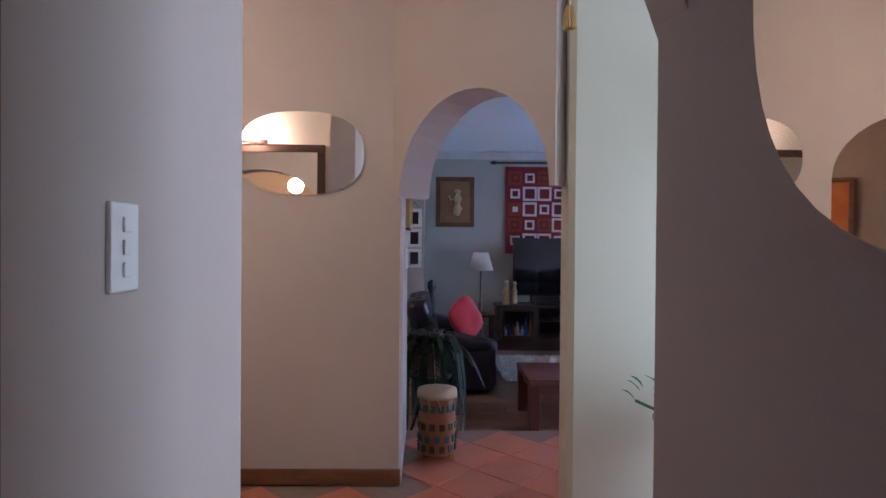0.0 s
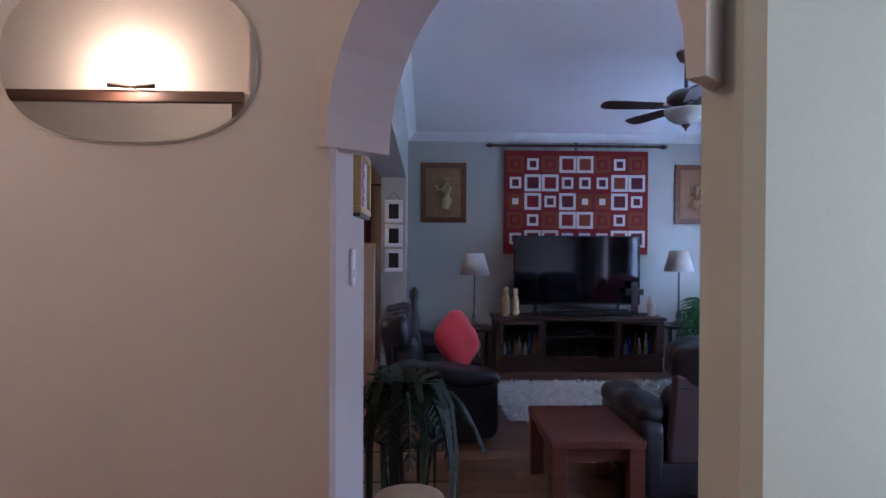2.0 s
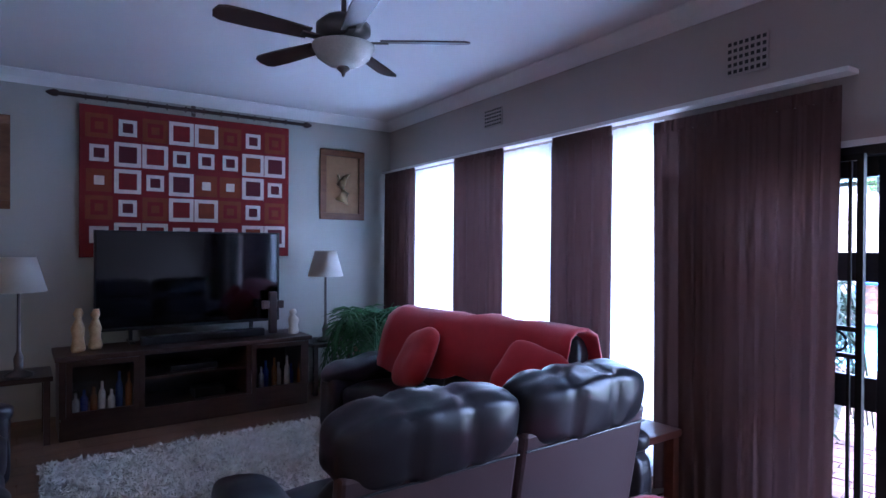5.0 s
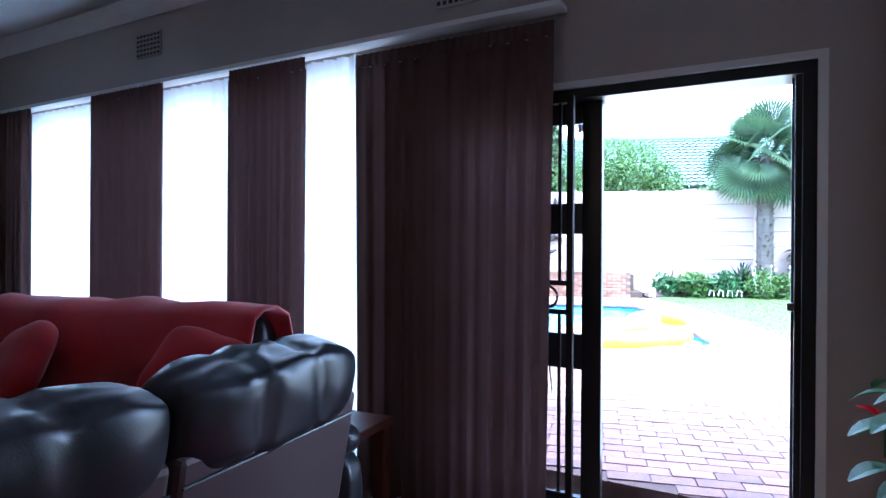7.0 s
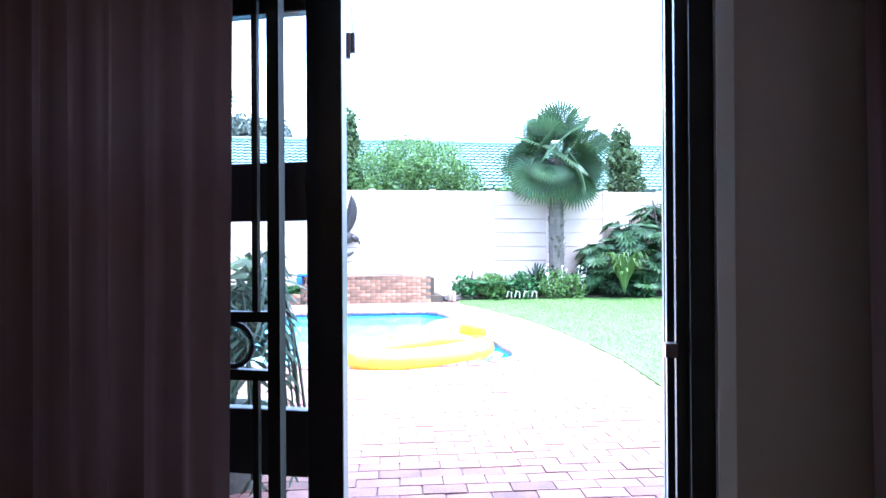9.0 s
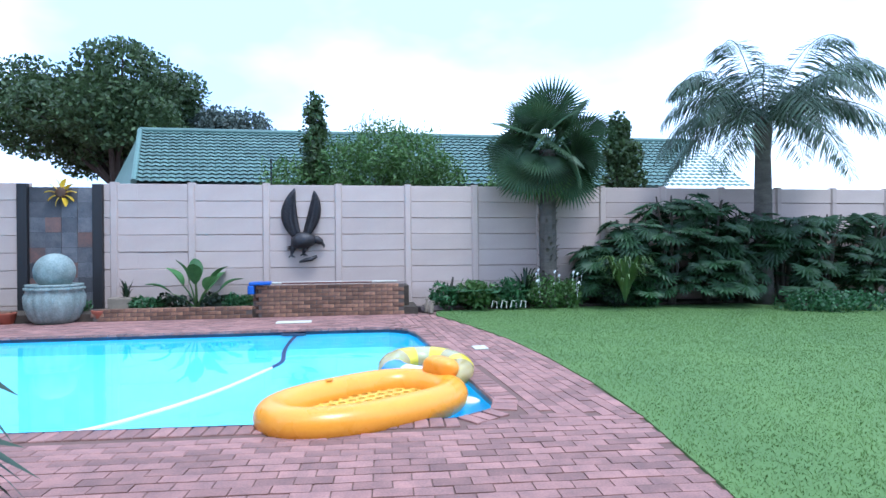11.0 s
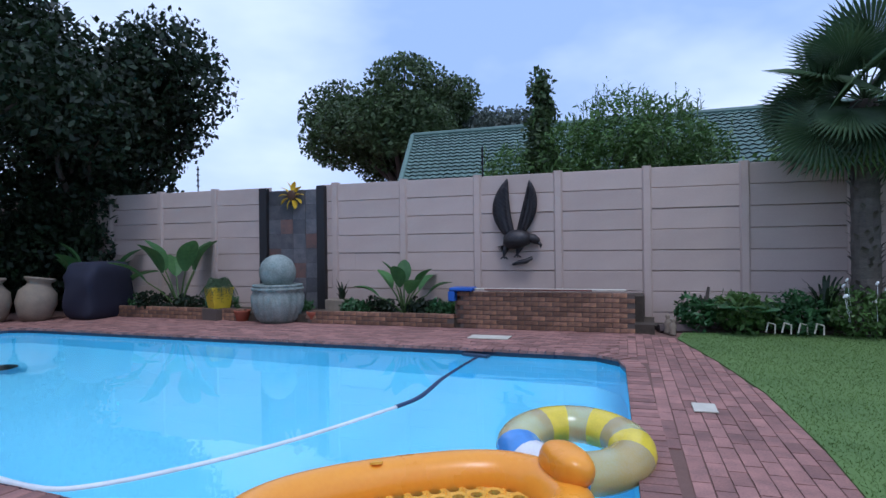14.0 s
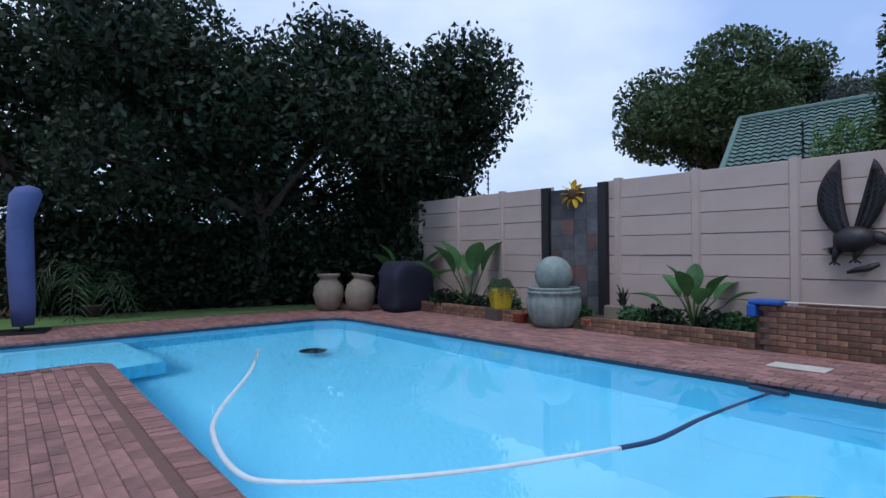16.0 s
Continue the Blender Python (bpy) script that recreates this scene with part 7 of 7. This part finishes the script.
order = (0, 2, 0, 0, 1, 3, 1, 0, 0, 2, 0, 2)
for k in range(12):
    bm = bmesh.new()
    n_ = 5
    secs = []
    for i in range(n_ + 1):
        a = 2 * math.pi * (k + i / n_) / 12
        secs.append([bm.verts.new(((0.35 + 0.145 * math.cos(b * math.pi / 8)) * math.cos(a), (0.35 + 0.145 * math.cos(b * math.pi / 8)) * math.sin(a), 0.12 * math.sin(b * math.pi / 8))) for b in range(16)])
    for s, u in zip(secs, secs[1:]):
        for b in range(16):
            bm.faces.new((s[b], s[(b + 1) % 16], u[(b + 1) % 16], u[b]))
    part("printed_segment", bm, RING_MATS[order[k]], rg, smooth=True)
bm = bmesh.new()
lathe(bm, [(0.02, 0), (0.09, 0.01), (0.1, 0.03), (0.06, 0.05), (0.02, 0.055)], 20)
single("chlorine_float", bm, WHITE, pose(9.75, 4.07, G - 0.09), "small white round chlorine float", "pool float", smooth=True)
for x, y, w, h, lb in ((12.11, 4.03, 0.13, 0.09, "small white tile lid in the paving"), (14.62, 7.35, 0.16, 0.30, "pale skimmer lid in the paving")):
    single("skimmer_lid", boxes((-w, w, -h, h, 0, 0.012)), CREAM, pose(x, y, G + 0.006, 0, 0, 15), lb, "lid", bevel=0.003)

# ---- on the patio ----
pc = potted_palm(pose(5.62, 5.36, G), 0.26, 0.36, 22, 0.60, 2.1, 0.22, "areca palm in a wide concrete pot", 55, FEATHER_LEAF, STONE_GREY)
for x, y in ((5.9, 6.5), (5.3, 6.0)):
    bush("flower_pot", pose(x, y, G), [(0, 0, 0.35, 0.3, 0.3, 0.3)], 500, 0.09, GREEN_LEAF, "low leafy pot plant on the patio", int(x * 10), "potted plant")
ch = thing("wind_chime", pose(5.0, 4.58, 2.19), "wooden wind chime hanging outside the door", "wind chime")
for k, (dx, dy, l, w) in enumerate(((0.0, 0.0, 0.40, 0.012), (0.03, 0.02, 0.12, 0.014), (0.02, -0.03, 0.10, 0.012), (-0.03, 0.03, 0.14, 0.012), (0.02, -0.05, 0.08, 0.01))):
    bm = bmesh.new()
    tube(bm, [(dx, dy, 0.0), (dx, dy, -l)], w, 6)
    part("chime_tube", bm, WOOD_DARK, ch)
    bm = bmesh.new()
    tube(bm, [(dx, dy, 0.0), (0, 0, 0.88)], 0.003, 3)
    part("string", bm, WOOD_DARK, ch)
part("hook_plate", boxes((-0.06, 0.06, -0.1, 0.1, 0.88, 0.91)), WOOD_DARK, ch)
ep = thing("electric_fence_post", gwp(14.7, 0.0, WTOP), "thin black electric fence post on the wall", "fence post", "fence posts")
bm = bmesh.new()
tube(bm, [(0, 0, -0.1), (0, 0, 0.55)], 0.014, 5)
part("rod", bm, IRON, ep)
for z in (0.1, 0.22, 0.34, 0.46):
    part("insulator", boxes((-0.02, 0.02, -0.02, 0.02, z, z + 0.04)), IRON, ep)
copy_thing(ep, gwp(8.45, 0.0, WTOP))

# ---- small pieces: floors, paving, grass ----
bm = bmesh.new()
box(bm, -0.164, 0.164, -0.164, 0.164, -0.012, 0.0)
bmesh.ops.bevel(bm, geom=[e for e in bm.edges if e.verts[0].co.z > -0.001 and e.verts[1].co.z > -0.001], offset=0.004, segments=1, affect="EDGES")
TILE_MESH = mesh_of("floor_tile", bm, TERRACOTTA)
hall_floor = bpy.data.objects["floor_hall"]
HALL_POLY = [(-2.6, 1.75), (0.85, 1.3), (2.5, 1.3), (2.5, 2.5), (0.98, 2.85), (0.98, 4.16), (-0.2, 4.16), (-0.2, 3.2), (-2.6, 3.2)]
for i in range(-12, 14):
    for j in range(-2, 20):
        x, y = 0.2 + (i - j) * 0.2375 + 1.0, 0.2375 * (i + j) + 0.4
        if inside(HALL_POLY, x, y) and inside(HALL_POLY, x, y + 0.1) or (-0.5 < x < 0.45 and -1.5 < y < 1.75):
            shared_part("floor_tile", TILE_MESH, hall_floor, pose(x, y, FZ, 0, 0, 45))
bm = bmesh.new()
box(bm, -0.612, 0.612, -0.0945, 0.0945, -0.012, 0.0)
PLANK_MESH = mesh_of("floor_board", bm, PLANK)
lounge_floor = bpy.data.objects["floor_lounge"]
for j in range(36):
    for i in range(-1, 4):
        x, y = 0.5 + 1.228 * i + 0.41 * (j % 3), 2.98 + 0.1915 * j
        if -0.15 < x < 4.4 and not (x < 1.1 and y < 4.2):
            shared_part("floor_board", PLANK_MESH, lounge_floor, pose(x, y, 0.0))


def dist_to_pool(x, y):
    best = 9.0
    for (x1, y1), (x2, y2) in zip(POOL, POOL[1:] + POOL[:1]):
        dx, dy = x2 - x1, y2 - y1
        t = max(0, min(1, ((x - x1) * dx + (y - y1) * dy) / (dx * dx + dy * dy)))
        best = min(best, math.hypot(x - x1 - t * dx, y - y1 - t * dy))
    return best


bm = bmesh.new()
box(bm, -0.107, 0.107, -0.052, 0.052, -0.03, 0.0)
bmesh.ops.bevel(bm, geom=[e for e in bm.edges if e.verts[0].co.z > -0.001 and e.verts[1].co.z > -0.001], offset=0.005, segments=1, affect="EDGES")
PAVER_MESH = mesh_of("paver", bm, PAVER)
PAVED = [(4.37, 2.55)] + LAWN_EDGE[::-1][1:] + [(16.1, 5.5), (15.4, 8.3), (14.65, 11.3), (14.3, 12.5), (13.3, 16.6), (11.9, 17.3), (5.0, 16.1), (4.95, 13.9), (7.4, 11.75), (5.0, 10.85), (4.85, 10.0)]
wall_pav = thing("paving", I, "red-brown clay brick paving round the pool", "paving", kind="structure")
pieces = []
for k, ((x1, y1), (x2, y2)) in enumerate(zip(POOL, POOL[1:] + POOL[:1])):
    if x1 < 5.1 and x2 < 5.1:
        continue
    l = math.hypot(x2 - x1, y2 - y1)
    ang = math.atan2(y2 - y1, x2 - x1)
    n_ = max(1, round(l / 0.114))
    for i in range(n_):
        s = (i + 0.5) / n_
        pieces.append((x1 + (x2 - x1) * s + 0.088 * math.sin(ang), y1 + (y2 - y1) * s - 0.088 * math.cos(ang), ang + math.pi / 2, 0.006))
zones = ((lambda x, y: x > 9.15 and y < 5.55 - (x - 14) * 0 and y < 3.9 + (x - 9.1) * 0.35, math.atan2(1.2, 4.3)), (lambda x, y: x <= 9.15, math.atan2(7.4, -1.36)), (lambda x, y: x > 9.15, math.atan2(9.4, -2.2)))
rngp = random.Random(8)
for z_i, (rule, ang) in enumerate(zones):
    c, s = math.cos(ang), math.sin(ang)
    for j in range(-160, 160):
        for i in range(-90, 90):
            a, b = 0.2185 * (i + 0.5 * (j % 2)), 0.109 * j
            x, y = 9.15 + a * c - b * s, 5.0 + a * s + b * c
            if not (4.4 < x < 17 and 2.3 < y < 18) or not inside(PAVED, x, y):
                continue
            first = next(q for q, (ru, _) in enumerate(zones) if ru(x, y))
            if first != z_i or inside(POOL, x, y) or dist_to_pool(x, y) < 0.225:
                continue
            pieces.append((x, y, ang, 0.0))
near = [p for p in pieces if 6.6 < p[0] < 9.6 and 4.0 < p[1] < 8.2 and dist_to_pool(p[0], p[1]) < 0.75][:300]
chosen = set(near)
V, Fc = [], []
for x, y, ang, lift in pieces:
    m = pose(x, y, G + lift + rngp.uniform(-0.002, 0.003), rngp.uniform(-0.5, 0.5), rngp.uniform(-0.5, 0.5), math.degrees(ang) + rngp.uniform(-1.2, 1.2))
    if (x, y, ang, lift) in chosen:
        shared_part("paver", PAVER_MESH, wall_pav, m)
        continue
    o = len(V)
    for px, py, pz in ((-0.107, -0.052, -0.03), (0.107, -0.052, -0.03), (0.107, 0.052, -0.03), (-0.107, 0.052, -0.03), (-0.105, -0.050, 0.0), (0.105, -0.050, 0.0), (0.105, 0.050, 0.0), (-0.105, 0.050, 0.0)):
        V.append(m @ Vector((px, py, pz)))
    Fc += [(o + 4, o + 5, o + 6, o + 7), (o, o + 1, o + 5, o + 4), (o + 1, o + 2, o + 6, o + 5), (o + 2, o + 3, o + 7, o + 6), (o + 3, o, o + 4, o + 7)]
me = bpy.data.meshes.new("paver_field")
me.from_pydata(V, [], Fc)
me.materials.append(PAVER_J)
field = tagged(new("paver_field", me), kind="stuff")
field.parent = wall_pav
# grass blades
rg_ = np.random.default_rng(6)
N = 260000
gx, gy = rg_.uniform(5.0, 17.5, N), rg_.uniform(-3.5, 5.0, N)
LP = LAWN_EDGE + [(4.6, -4), (19.5, -4), (18.6, 0.6), (17.35, 2.9), (16.35, 5.0)]
keep = [inside(LP, a, b) for a, b in zip(gx, gy)]
gx, gy = gx[keep], gy[keep]
k = len(gx)
ang = rg_.uniform(0, 2 * np.pi, k)
hgt = rg_.uniform(0.010, 0.026, k)
base = np.column_stack([gx, gy, np.full(k, G + 0.008)])
side = np.column_stack([np.cos(ang), np.sin(ang), np.zeros(k)]) * 0.005
tip = base + np.column_stack([rg_.normal(0, 0.015, k), rg_.normal(0, 0.015, k), hgt])
vv = np.stack([base - side, base + side, tip], 1).reshape(-1, 3)
me = bpy.data.meshes.new("grass")
me.from_pydata(vv.tolist(), [], np.arange(3 * k).reshape(-1, 3).tolist())
me.materials.append(GRASS_M)
tagged(new("grass", me), "short mown green grass blades on the lawn", "grass", kind="stuff")
